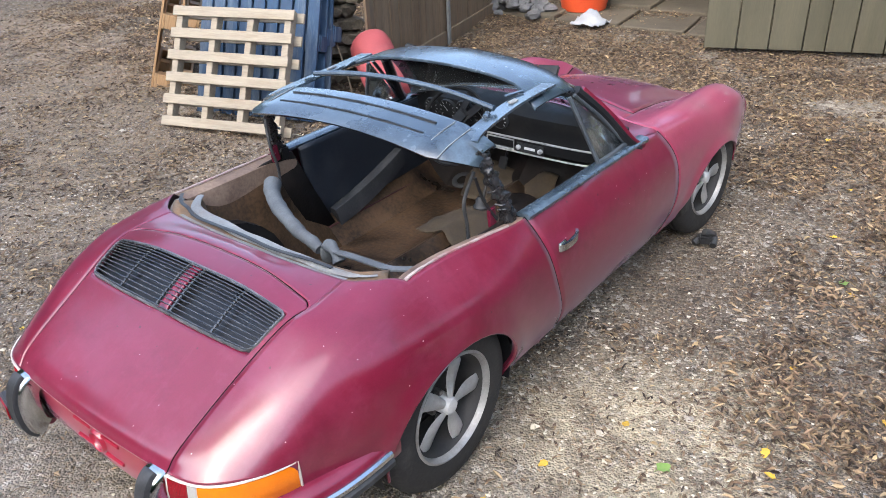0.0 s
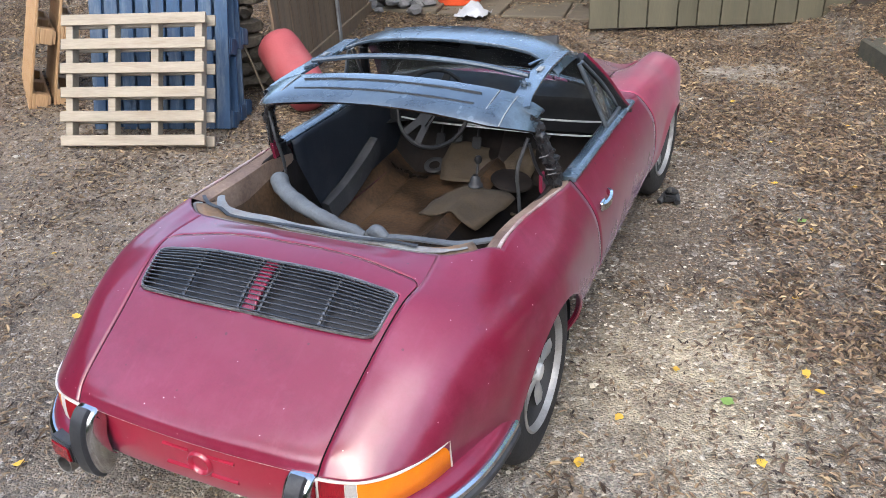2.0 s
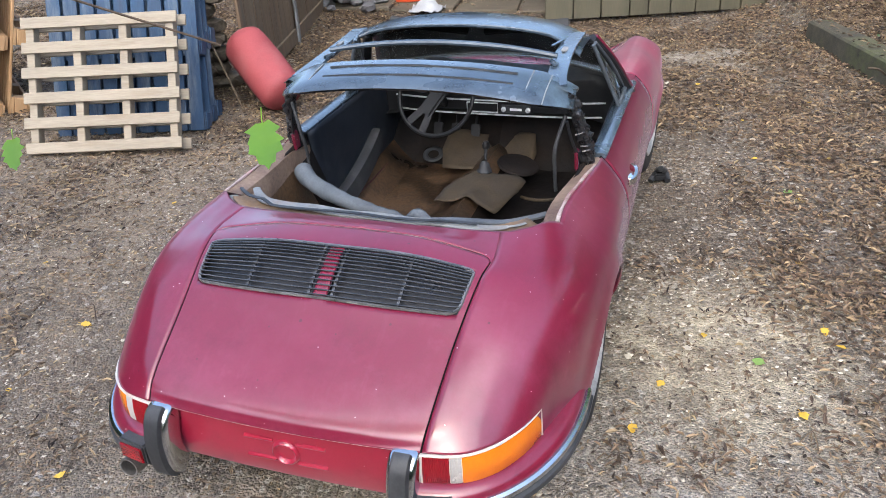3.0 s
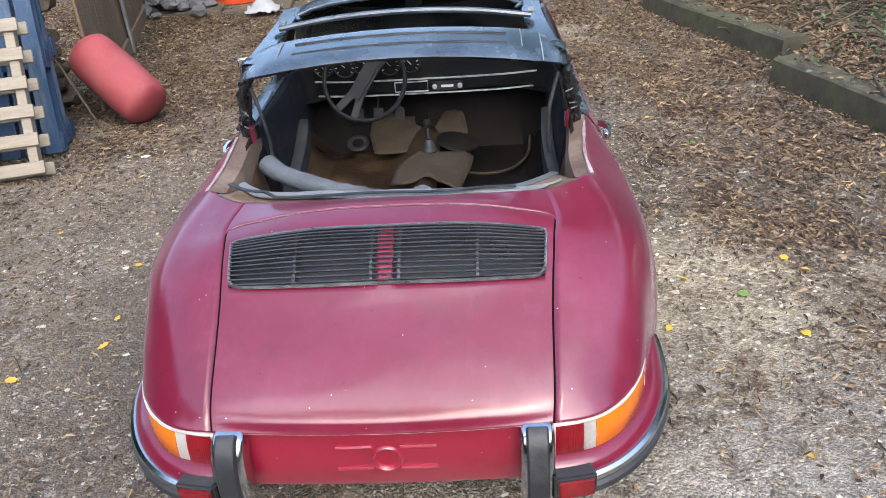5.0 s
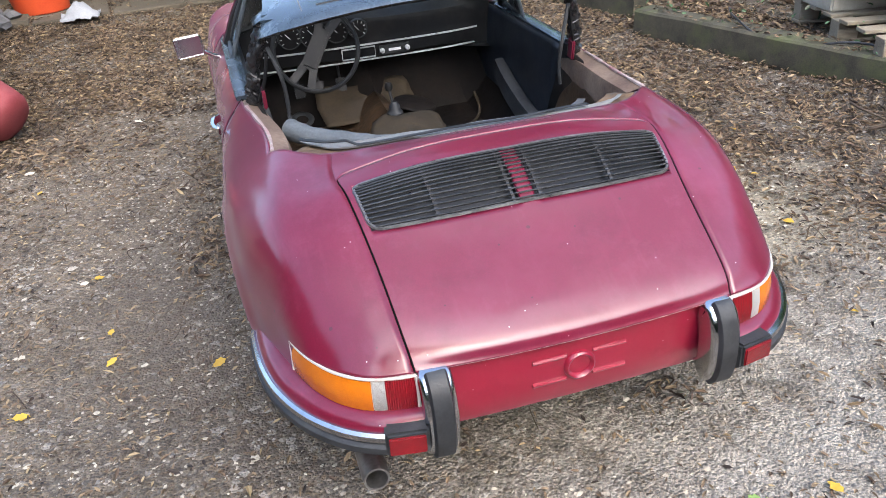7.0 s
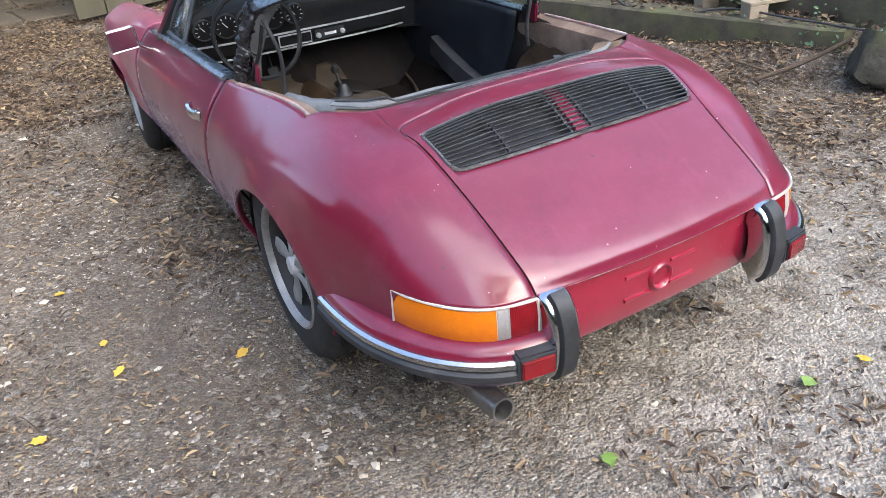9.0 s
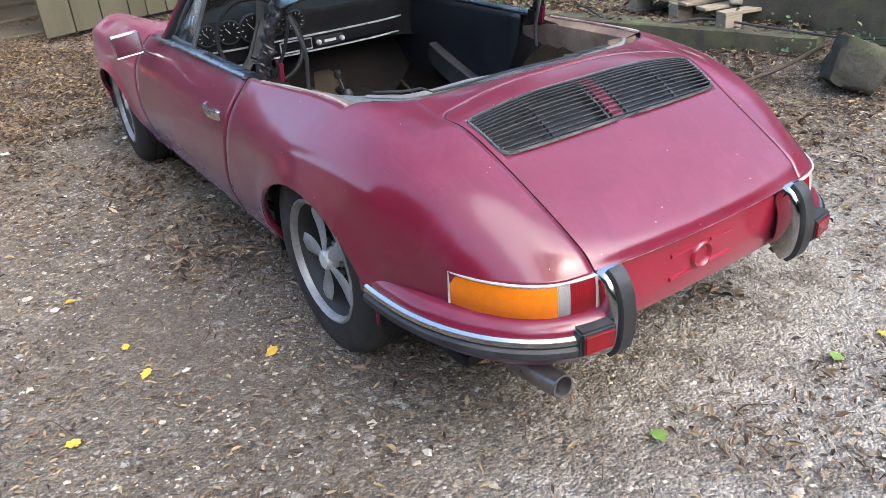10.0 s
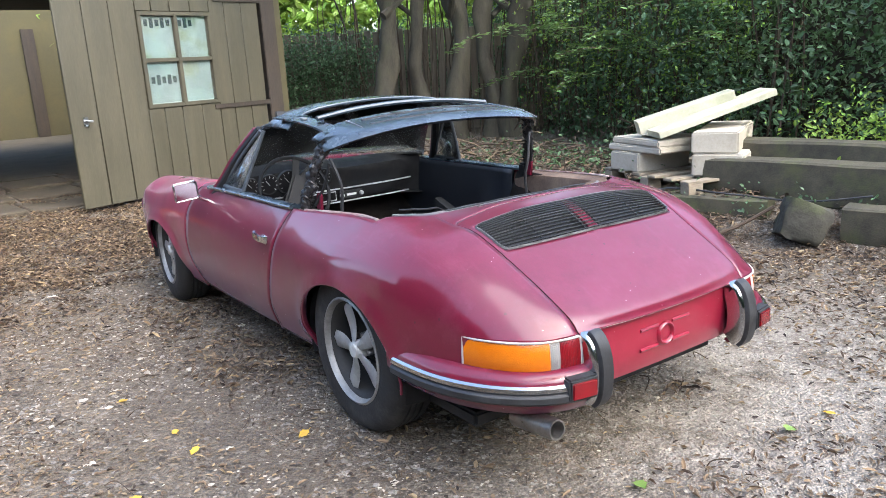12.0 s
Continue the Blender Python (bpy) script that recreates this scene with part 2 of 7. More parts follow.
M_REDLENS = material("red_lens", (0.1125, 0.00225, 0.006, 1), (0.24, 0.0045, 0.0105, 1), 9.0, 0.2, 0.06, 0.0, 0.3, 240, None, 0, 1, 0.5)
M_WHITELENS = material("white_lens", (0.38, 0.37, 0.36, 1), (0.52, 0.51, 0.49, 1), 9.0, 0.25, 0.08, 0.0, 0.3, 240, None, 0, 1, 0.4)
M_TRIM = material("lamp_trim", (0.50, 0.46, 0.42, 1), (0.64, 0.60, 0.56, 1), 20.0, 0.35, 0.1, 0.2, 0.1, 160, (0.28, 0.13, 0.07, 1), 0.5, 10.0)
M_RUST = material("rusty_cockpit_metal", (0.012, 0.009, 0.007, 1), (0.095, 0.056, 0.030, 1), 3.0, 0.42, 0.2, 0.0, 0.4, 60, (0.010, 0.009, 0.009, 1), 0.8, 2.3, sharp=True, spec=0.4)
M_TANSILL = material("bare_tan_sill", (0.075, 0.045, 0.033, 1), (0.23, 0.165, 0.12, 1), 7.0, 0.7, 0.15, 0.0, 0.2, 90, (0.05, 0.022, 0.016, 1), 0.7, 5.0)
M_CARDBOARD = material("tan_mat", (0.025, 0.0175, 0.0095, 1), (0.062, 0.044, 0.024, 1), 9.0, 0.85, 0.1, 0.0, 0.3, 90, (0.025, 0.018, 0.013, 1), 0.7, 6.0)
M_GREYHOSE = material("grey_fabric_hose", (0.0491, 0.05803, 0.06919, 1), (0.1027, 0.1183, 0.1339, 1), 8.0, 0.8, 0.1, 0.0, 0.4, 110, (0.07, 0.07, 0.07, 1), 0.5, 6.0)
M_WOOD = material("pale_pallet_wood", (0.19, 0.157, 0.112, 1), (0.30, 0.262, 0.20, 1), 5.0, 0.75, 0.1, 0.0, 0.25, 40, (0.17, 0.115, 0.065, 1), 0.5, 7.0, stretch=(0.35, 3, 3))
M_WOODBROWN = material("brown_pallet_wood", (0.22, 0.12, 0.05, 1), (0.42, 0.27, 0.14, 1), 5.0, 0.75, 0.1, 0.0, 0.25, 40, (0.12, 0.08, 0.05, 1), 0.5, 5.0, stretch=(3, 3, 0.35))
M_BLUEPAL = material("blue_pallet_paint", (0.007, 0.026, 0.062, 1), (0.020, 0.058, 0.115, 1), 5.0, 0.75, 0.1, 0.0, 0.3, 50, (0.13, 0.155, 0.17, 1), 0.75, 3.0, stretch=(3, 3, 0.5))
M_BARN = material("weathered_brown_boards", (0.075, 0.05, 0.03, 1), (0.19, 0.135, 0.085, 1), 3.0, 0.8, 0.1, 0.0, 0.4, 30, (0.10, 0.09, 0.07, 1), 0.5, 2.0, stretch=(4, 4, 0.3))
M_DOOR = material("olive_painted_boards", (0.052, 0.048, 0.030, 1), (0.090, 0.081, 0.051, 1), 2.5, 0.6, 0.12, 0.0, 0.15, 40, (0.044, 0.041, 0.024, 1), 0.5, 1.6, stretch=(3, 3, 0.35))
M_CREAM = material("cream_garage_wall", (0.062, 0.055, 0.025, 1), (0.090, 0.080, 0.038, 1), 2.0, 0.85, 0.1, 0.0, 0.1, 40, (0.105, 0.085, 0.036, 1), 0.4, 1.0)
# tarred wood, and the dark sheets that paint shade behind hedges
M_DARKWOOD_AND_SHADE = material("tarred_wood_and_shade", (0.018, 0.014, 0.010, 1), (0.055, 0.042, 0.03, 1), 4.0, 0.8, 0.1, 0.0, 0.4, 40, None, 0, 1, stretch=(3, 3, 0.4))
M_SLEEPER = material("mossy_railway_sleeper", (0.022, 0.020, 0.014, 1), (0.088, 0.081, 0.055, 1), 3.0, 0.85, 0.1, 0.0, 0.5, 40, (0.085, 0.105, 0.035, 1), 0.75, 1.6, stretch=(0.6, 3, 3))
M_STONE = material("rough_brown_stone", (0.05, 0.041, 0.030, 1), (0.18, 0.148, 0.108, 1), 5.0, 0.9, 0.08, 0.0, 0.6, 40, (0.045, 0.05, 0.022, 1), 0.6, 3.0)
M_LIMESTONE = material("cream_cut_blocks", (0.36, 0.33, 0.26, 1), (0.50, 0.47, 0.40, 1), 4.0, 0.85, 0.08, 0.0, 0.3, 60, (0.26, 0.225, 0.16, 1), 0.45, 3.0)
M_BOARDPALE = material("pale_board", (0.32, 0.32, 0.24, 1), (0.45, 0.45, 0.35, 1), 4.0, 0.7, 0.08, 0.0, 0.2, 60, (0.22, 0.25, 0.12, 1), 0.5, 2.5)
M_REDFOAM = material("faded_red_roll", (0.20, 0.028, 0.032, 1), (0.29, 0.058, 0.062, 1), 5.0, 0.75, 0.1, 0.0, 0.2, 90, (0.26, 0.11, 0.10, 1), 0.4, 3.0)
M_ORANGE = material("orange_plastic", (0.55, 0.06, 0.02, 1), (0.68, 0.10, 0.03, 1), 5.0, 0.45, 0.1, 0.0, 0.05, 90)
M_RUBBLE = material("grey_rubble", (0.055, 0.055, 0.058, 1), (0.135, 0.135, 0.138, 1), 8.0, 0.9, 0.08, 0.0, 0.4, 50, None, 0, 1, islands=0.25)
M_RAG = material("white_cloth", (0.22, 0.235, 0.25, 1), (0.34, 0.35, 0.37, 1), 8.0, 0.9, 0.05, 0.0, 0.2, 90)
M_SLAB = material("worn_concrete_slabs", (0.056, 0.0464, 0.032, 1), (0.12, 0.1008, 0.072, 1), 3.0, 0.9, 0.08, 0.0, 0.4, 50, (0.05, 0.04, 0.028, 1), 0.6, 2.0)
M_LITTER = material("brown_dead_leaves", (0.042, 0.027, 0.017, 1), (0.20, 0.135, 0.084, 1), 3.0, 0.7, 0.1, 0.0, 0.2, 60, None, 0, 1, islands=0.85)
M_LITTERPALE = material("tan_dead_leaves", (0.16, 0.11, 0.062, 1), (0.33, 0.24, 0.145, 1), 3.0, 0.75, 0.1, 0.0, 0.2, 60, None, 0, 1, islands=0.5)
M_YELLOW = material("yellow_fallen_leaf", (0.42, 0.25, 0.03, 1), (0.60, 0.40, 0.05, 1), 12.0, 0.6, 0.1, 0.0, 0.15, 90, (0.40, 0.20, 0.03, 1), 0.5, 9.0)
M_GREENLEAF = material("fresh_green_leaf", (0.17, 0.38, 0.035, 1), (0.30, 0.52, 0.07, 1), 12.0, 0.45, 0.1, 0.0, 0.15, 90)
M_PEBBLE = material("grey_gravel", (0.17, 0.148, 0.12, 1), (0.38, 0.335, 0.275, 1), 6.0, 0.9, 0.06, 0.0, 0.2, 60, None, 0, 1, islands=0.65)
M_CHALK = material("chalky_gravel", (0.36, 0.33, 0.26, 1), (0.52, 0.475, 0.39, 1), 6.0, 0.9, 0.06, 0.0, 0.2, 60, None, 0, 1, islands=0.3)
M_BARK = material("grey_green_bark", (0.030, 0.028, 0.020, 1), (0.085, 0.076, 0.055, 1), 5.0, 0.9, 0.06, 0.0, 0.8, 30, (0.045, 0.055, 0.026, 1), 0.6, 2.5, stretch=(2.5, 2.5, 0.6))
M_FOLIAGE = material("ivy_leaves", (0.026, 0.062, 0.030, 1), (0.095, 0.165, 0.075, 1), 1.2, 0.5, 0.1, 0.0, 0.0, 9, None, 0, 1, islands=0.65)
# the far foliage's sunlight is put into this brighter leaf colour
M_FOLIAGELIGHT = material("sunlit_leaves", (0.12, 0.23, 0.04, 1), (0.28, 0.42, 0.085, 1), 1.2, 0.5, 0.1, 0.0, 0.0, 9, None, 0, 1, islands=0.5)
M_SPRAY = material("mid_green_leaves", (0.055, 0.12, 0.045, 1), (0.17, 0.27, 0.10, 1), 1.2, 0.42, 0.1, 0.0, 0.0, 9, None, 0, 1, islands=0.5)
M_TWIG = material("brown_twigs", (0.035, 0.025, 0.016, 1), (0.10, 0.072, 0.046, 1), 5.0, 0.85, 0.1, 0.0, 0.2, 40, None, 0, 1, islands=0.3)
M_FENCE = material("grey_fence_boards", (0.11, 0.095, 0.07, 1), (0.24, 0.21, 0.155, 1), 3.0, 0.85, 0.1, 0.0, 0.4, 30, (0.07, 0.08, 0.04, 1), 0.5, 2.0, stretch=(4, 4, 0.3), islands=0.25)
M_INK = material("dark_print", (0.01, 0.03, 0.035, 1), (0.02, 0.05, 0.055, 1), 5.0, 0.6, 0.1, 0.0, 0.0, 60)
M_FOIL = material("pale_insulation_sheet", (0.30, 0.37, 0.35, 1), (0.46, 0.52, 0.49, 1), 4.0, 0.45, 0.1, 0.0, 0.05, 60, (0.30, 0.31, 0.12, 1), 0.8, 2.5)


def translucent(m, share, tint):
    """Lets light through a thin leaf."""
    n, L = m.node_tree.nodes, m.node_tree.links
    t, x = n.new("ShaderNodeBsdfTranslucent"), n.new("ShaderNodeMixShader")
    t.inputs[0].default_value, x.inputs[0].default_value = tint, share
    L.new(n["Principled BSDF"].outputs[0], x.inputs[1])
    L.new(t.outputs[0], x.inputs[2])
    L.new(x.outputs[0], n["Material Output"].inputs[0])


translucent(M_GREENLEAF, .5, (.34, .58, .15, 1))
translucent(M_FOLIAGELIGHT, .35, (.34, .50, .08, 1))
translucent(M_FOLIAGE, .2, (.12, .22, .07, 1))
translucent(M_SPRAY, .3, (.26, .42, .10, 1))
# strong dust layer also paints the haze of reflected sky on the glass
M_GLASS = glass("dusty_glass_sky_haze", alpha=0.5)
M_PANE = glass("window_pane", alpha=0.15)
M_MIRROR = material("mirror_glass", (0.75, 0.76, 0.78, 1), (0.85, 0.86, 0.87, 1), 5.0, 0.06, 0.03, 1.0, 0.0, 60)
M_DIAL = material("gauge_face", (0.006, 0.006, 0.007, 1), (0.012, 0.012, 0.013, 1), 5.0, 0.35, 0.1, 0.0, 0.0, 60)
M_WHITEMARK = material("white_marks", (0.72, 0.72, 0.72, 1), (0.82, 0.82, 0.82, 1), 5.0, 0.5, 0.1, 0.0, 0.0, 60)
M_LIP = material("grey_wheel_lip", (0.20, 0.20, 0.195, 1), (0.36, 0.355, 0.345, 1), 12.0, 0.4, 0.1, 0.3, 0.1, 120, (0.10, 0.085, 0.07, 1), 0.6, 9.0)
M_MOSSYROCK = material("dark_mossy_rock", (0.0192, 0.0192, 0.0144, 1), (0.063, 0.0612, 0.0468, 1), 6.0, 0.92, 0.06, 0.0, 0.8, 45, (0.07, 0.095, 0.025, 1), 0.8, 3.0)
M_GROUNDLEAF = material("wilted_green_leaf", (0.12, 0.22, 0.045, 1), (0.20, 0.30, 0.08, 1), 12.0, 0.5, 0.1, 0.0, 0.15, 90)
M_FABRIC = material("glossy_black_fabric", (0.006, 0.006, 0.007, 1), (0.022, 0.023, 0.026, 1), 30.0, 0.30, 0.12, 0.0, 0.5, 90, (0.06, 0.06, 0.065, 1), 0.4, 20.0)
M_SHELF = material("worn_brown_shelf", (0.05, 0.03, 0.017, 1), (0.24, 0.145, 0.075, 1), 7.0, 0.7, 0.12, 0.0, 0.3, 60, (0.12, 0.12, 0.115, 1), 0.6, 9.0)
M_POCKET = material("dusty_grey_vinyl", (0.0126, 0.014, 0.0161, 1), (0.0385, 0.042, 0.0462, 1), 7.0, 0.6, 0.12, 0.0, 0.2, 120, (0.10, 0.10, 0.10, 1), 0.5, 5.0)
# pale, mostly non-metal colour paints in the chrome's bright reflection
M_BRIGHT = material("bright_dash_trim", (0.62, 0.63, 0.64, 1), (0.76, 0.77, 0.78, 1), 9.0, 0.3, 0.08, 0.35, 0.0, 60)
M_NAVY = material("navy_door_card", (0.0064, 0.0088, 0.0136, 1), (0.016, 0.0216, 0.0304, 1), 5.0, 0.45, 0.12, 0.0, 0.1, 150, (0.05, 0.055, 0.06, 1), 0.4, 3.0)


# ---------------------------------------------------------------- mesh helpers
def finish(name, bm, mat, smooth=True, angle=40):
    me = bpy.data.meshes.new(name)
    bmesh.ops.recalc_face_normals(bm, faces=bm.faces)
    bm.to_mesh(me)
    bm.free()
    me.materials.append(mat)
    if smooth:
        me.polygons.foreach_set("use_smooth", [True] * len(me.polygons))
        me.set_sharp_from_angle(angle=radians(angle))
    return me


def part(name, bm, mat, parent, label="", smooth=True, angle=40):
    ob = new(name, finish(name, bm, mat, smooth, angle))
    ob.parent = parent
    if label:
        tagged(ob, label)
    return ob


def thing(name, label, category, at=None, group="", kind=""):
    ob = new(name)
    ob.matrix_world = at or Matrix()
    return tagged(ob, label, category, group, kind)


def solo(name, bm, mat, label, category, group="", kind="", smooth=True, angle=40):
    return tagged(new(name, finish(name, bm, mat, smooth, angle)), label, category, group, kind)


def box(bm, size, m=None, bevel=0.0, segs=2):
    made = bmesh.ops.create_cube(bm, size=1.0, matrix=(m or Matrix()) @ Matrix.Diagonal((*size, 1)))["verts"]
    if bevel:
        edges = {e for v in made for e in v.link_edges}
        bmesh.ops.bevel(bm, geom=list(edges), offset=bevel, segments=segs, affect="EDGES", clamp_overlap=True)
    return bm


def spans(pts):
    """Smooth points through the given ones."""
    p = [Vector(q) for q in pts]
    out = []
    for i in range(len(p) - 1):
        a, b, c, d = p[max(i - 1, 0)], p[i], p[i + 1], p[min(i + 2, len(p) - 1)]
        for k in range(6):
            t = k / 6
            out.append(0.5 * ((2 * b) + (c - a) * t + (2 * a - 5 * b + 4 * c - d) * t * t + (3 * b - a - 3 * c + d) * t ** 3))
    return out + [p[-1]]


def sweep(bm, path, profile, up=(0, 0, 1), closed=True, cap=True, scale=None):
    """Carries a flat profile (across, along up) down a path."""
    path = [Vector(p) for p in path]
    rings, upv = [], Vector(up)
    for i, p in enumerate(path):
        d = (path[min(i + 1, len(path) - 1)] - path[max(i - 1, 0)]).normalized()
        side = d.cross(upv).normalized()
        over = side.cross(d).normalized()
        s = scale(i / (len(path) - 1)) if scale else 1.0
        rings.append([bm.verts.new(p + side * a * s + over * b * s) for a, b in profile])
    k = len(profile)
    for r, q in zip(rings, rings[1:]):
        for j in range(k if closed else k - 1):
            bm.faces.new((r[j], r[(j + 1) % k], q[(j + 1) % k], q[j]))
    if cap and closed:
        bm.faces.new(rings[0])
        bm.faces.new(rings[-1][::-1])
    return bm


def ring(r, k=10, ry=None):
    return [(r * math.cos(2 * math.pi * i / k), (ry or r) * math.sin(2 * math.pi * i / k)) for i in range(k)]


def tube(bm, pts, r, k=10, smooth=True, up=(0, 0, 1), scale=None):
    return sweep(bm, spans(pts) if smooth else pts, ring(r, k), up, scale=scale)


def lathe(bm, profile, m=None, segs=40, closed=False):
    """Turns a profile of (radius, along) about the local z axis."""
    m = m or Matrix()
    rings = [[bm.verts.new(m @ Vector((r * math.cos(a), r * math.sin(a), z))) for a in (2 * math.pi * i / segs for i in range(segs))] for r, z in profile]
    pairs = list(zip(rings, rings[1:])) + ([(rings[-1], rings[0])] if closed else [])
    for p, q in pairs:
        for j in range(segs):
            bm.faces.new((p[j], p[(j + 1) % segs], q[(j + 1) % segs], q[j]))
    return bm


def disc(bm, r, m=None, segs=32):
    bm.faces.new([bm.verts.new((m or Matrix()) @ Vector((r * math.cos(2 * math.pi * i / segs), r * math.sin(2 * math.pi * i / segs), 0))) for i in range(segs)])
    return bm


def sheet(bm, rows):
    """A grid of points as faces."""
    vs = [[bm.verts.new(p) for p in row] for row in rows]
    for r, q in zip(vs, vs[1:]):
        for j in range(len(r) - 1):
            bm.faces.new((r[j], r[j + 1], q[j + 1], q[j]))
    return vs


def thick(ob, t, offset=-1.0):
    md = ob.modifiers.new("thickness", "SOLIDIFY")
    md.thickness, md.offset = t, offset
    return ob


def rock(bm, centre, size, seed, level=2, amount=0.25, rot=0.0, flat=1.0):
    """A rough stone."""
    made = bmesh.ops.create_icosphere(bm, subdivisions=level, radius=1.0)["verts"]
    turn = Euler((0, 0, rot)).to_matrix()
    for v in made:
        f = 1 + amount * noise.noise(v.co * 1.3 + Vector((seed * 7.1, seed * 3.3, seed))) + 0.4 * amount * noise.noise(v.co * 4 + Vector((seed, 0, 0)))
        v.co = Vector(centre) + turn @ Vector((v.co.x * size[0] * f, v.co.y * size[1] * f, v.co.z * size[2] * f * flat))
    return bm


# ---------------------------------------------------------------- ground
def smooth(a, b, v):
    q = min(1, max(0, (v - a) / (b - a)))
    return q * q * (3 - 2 * q)


def kerb_x(y):
    """The line of the timber edging."""
    return 2.28 + (2.9 - y) * .293 if y < 3.1 else 2.46 - (y - 3.3) * .333


def ground_z(x, y):
    base = .03 * max(0, y - 3.2) + .03 * max(0, -x - 1.2)
    base = min(base, .15)
    if -1.5 < y < 8:
        base += (.12 * smooth(.02, .12, x - kerb_x(y)) + (.07 + .06 * smooth(1.6, .9, y)) * smooth(-.45, -.06, x - kerb_x(y))) * smooth(-1.5, -.6, y)
    bump = .016 * noise.noise(Vector((x * .7, y * .7, 0))) + .008 * noise.noise(Vector((x * 2.6, y * 2.6, 3)))
    near_car = max(0, 1 - max(abs(x) - .9, abs(y - 1) - 2.2, 0) / .6)
    return base + bump * (1 - .85 * near_car)


def ground_material():
    """Gravel, dust and trodden leaf crumbs, mixed over metres."""
    m = bpy.data.materials.new("gravel_yard")
    m.use_nodes = True
    n, L = m.node_tree.nodes, m.node_tree.links
    bsdf, tc = n["Principled BSDF"], n.new("ShaderNodeTexCoord")

    def tex(kind, **kw):
        t = n.new(kind)
        for k, v in kw.items():
            t.inputs[k].default_value = v
        L.new(tc.outputs["Object"], t.inputs["Vector"])
        return t

    def rng(sock, a, b, lo=0.0, hi=1.0):
        r = n.new("ShaderNodeMapRange")
        for k, v in zip(("From Min", "From Max", "To Min", "To Max"), (a, b, lo, hi)):
            r.inputs[k].default_value = v
        L.new(sock, r.inputs["Value"])
        return r.outputs[0]

    def mix(f, a, b, kind="MIX"):
        x = n.new("ShaderNodeMix")
        x.data_type, x.blend_type = "RGBA", kind
        if isinstance(f, float):
            x.inputs[0].default_value = f
        else:
            L.new(f, x.inputs[0])
        for k, v in ((6, a), (7, b)):
            if isinstance(v, tuple):
                x.inputs[k].default_value = v
            else:
                L.new(v, x.inputs[k])
        return x.outputs[2]

    wide = tex("ShaderNodeTexNoise", Scale=.9, Detail=5.0, Roughness=.65)
    mid = tex("ShaderNodeTexNoise", Scale=5.0, Detail=5.0, Roughness=.7)
    fine = tex("ShaderNodeTexNoise", Scale=60.0, Detail=4.0, Roughness=.7)
    grit = tex("ShaderNodeTexVoronoi", Scale=110.0)
    stones = tex("ShaderNodeTexVoronoi", Scale=42.0)
    bits = tex("ShaderNodeTexVoronoi", Scale=70.0, Randomness=1.0)
    sep = n.new("ShaderNodeSeparateColor")
    L.new(grit.outputs["Color"], sep.inputs[0])
    sep2 = n.new("ShaderNodeSeparateColor")
    L.new(stones.outputs["Color"], sep2.inputs[0])
    sep3 = n.new("ShaderNodeSeparateColor")
    L.new(bits.outputs["Color"], sep3.inputs[0])
    col = mix(rng(wide.outputs["Fac"], .40, .60), (.105, .083, .062, 1), (.25, .21, .165, 1))
    col = mix(rng(mid.outputs["Fac"], .46, .66, 0, .85), col, (.085, .066, .048, 1))
    col = mix(rng(sep.outputs[0], .3, 1, 0, .55), col, (.44, .385, .31, 1))
    col = mix(rng(sep.outputs[1], .55, .9, 0, .75), col, (.05, .038, .027, 1))
    col = mix(rng(sep2.outputs[0], .92, .94), col, (.40, .37, .325, 1))
    col = mix(rng(sep2.outputs[1], .90, .92, 0, .8), col, (.035, .028, .022, 1))
    col = mix(rng(sep3.outputs[1], .80, .82, 0, .7), col, (.17, .115, .065, 1))
    # pale spilled chalk and a darker strip beside the car, other ground tones
    wob, wobs = n.new("ShaderNodeVectorMath"), n.new("ShaderNodeVectorMath")
    wob.operation, wobs.operation = "SCALE", "ADD"
    wob.inputs["Scale"].default_value = 1.1
    warp = tex("ShaderNodeTexNoise", Scale=2.1, Detail=6.0, Roughness=.68)
    L.new(warp.outputs["Color"], wob.inputs[0])
    L.new(tc.outputs["Object"], wobs.inputs[0])
    L.new(wob.outputs[0], wobs.inputs[1])
    # the spot at y -1.2 paints light into the ground behind the tail
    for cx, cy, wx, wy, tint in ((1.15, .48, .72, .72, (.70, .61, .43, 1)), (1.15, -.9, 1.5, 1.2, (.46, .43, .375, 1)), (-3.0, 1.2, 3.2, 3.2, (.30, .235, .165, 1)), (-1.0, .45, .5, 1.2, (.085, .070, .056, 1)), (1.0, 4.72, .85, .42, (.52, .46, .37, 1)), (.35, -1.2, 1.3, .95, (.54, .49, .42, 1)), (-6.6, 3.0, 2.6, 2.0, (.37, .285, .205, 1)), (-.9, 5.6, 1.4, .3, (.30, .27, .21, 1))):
        flat, place, ground_tone = n.new("ShaderNodeVectorMath"), n.new("ShaderNodeVectorMath"), n.new("ShaderNodeMath")
        flat.operation, place.operation, ground_tone.operation = "MULTIPLY", "DISTANCE", "MULTIPLY"
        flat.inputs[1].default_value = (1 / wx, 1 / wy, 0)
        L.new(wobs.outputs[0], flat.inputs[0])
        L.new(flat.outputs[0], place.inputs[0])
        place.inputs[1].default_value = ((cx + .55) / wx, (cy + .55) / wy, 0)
        L.new(rng(place.outputs["Value"], .35, 1.1, .95, 0), ground_tone.inputs[0])
        L.new(rng(mid.outputs["Fac"], .30, .62, 1, .15), ground_tone.inputs[1])
        col = mix(ground_tone.outputs[0], col, tint)
    col = mix(rng(fine.outputs["Fac"], .35, .7, 0, .6), col, (.09, .072, .055, 1))
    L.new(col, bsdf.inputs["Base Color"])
    bsdf.inputs["Roughness"].default_value = .92
    h1, h2 = n.new("ShaderNodeMath"), n.new("ShaderNodeMath")
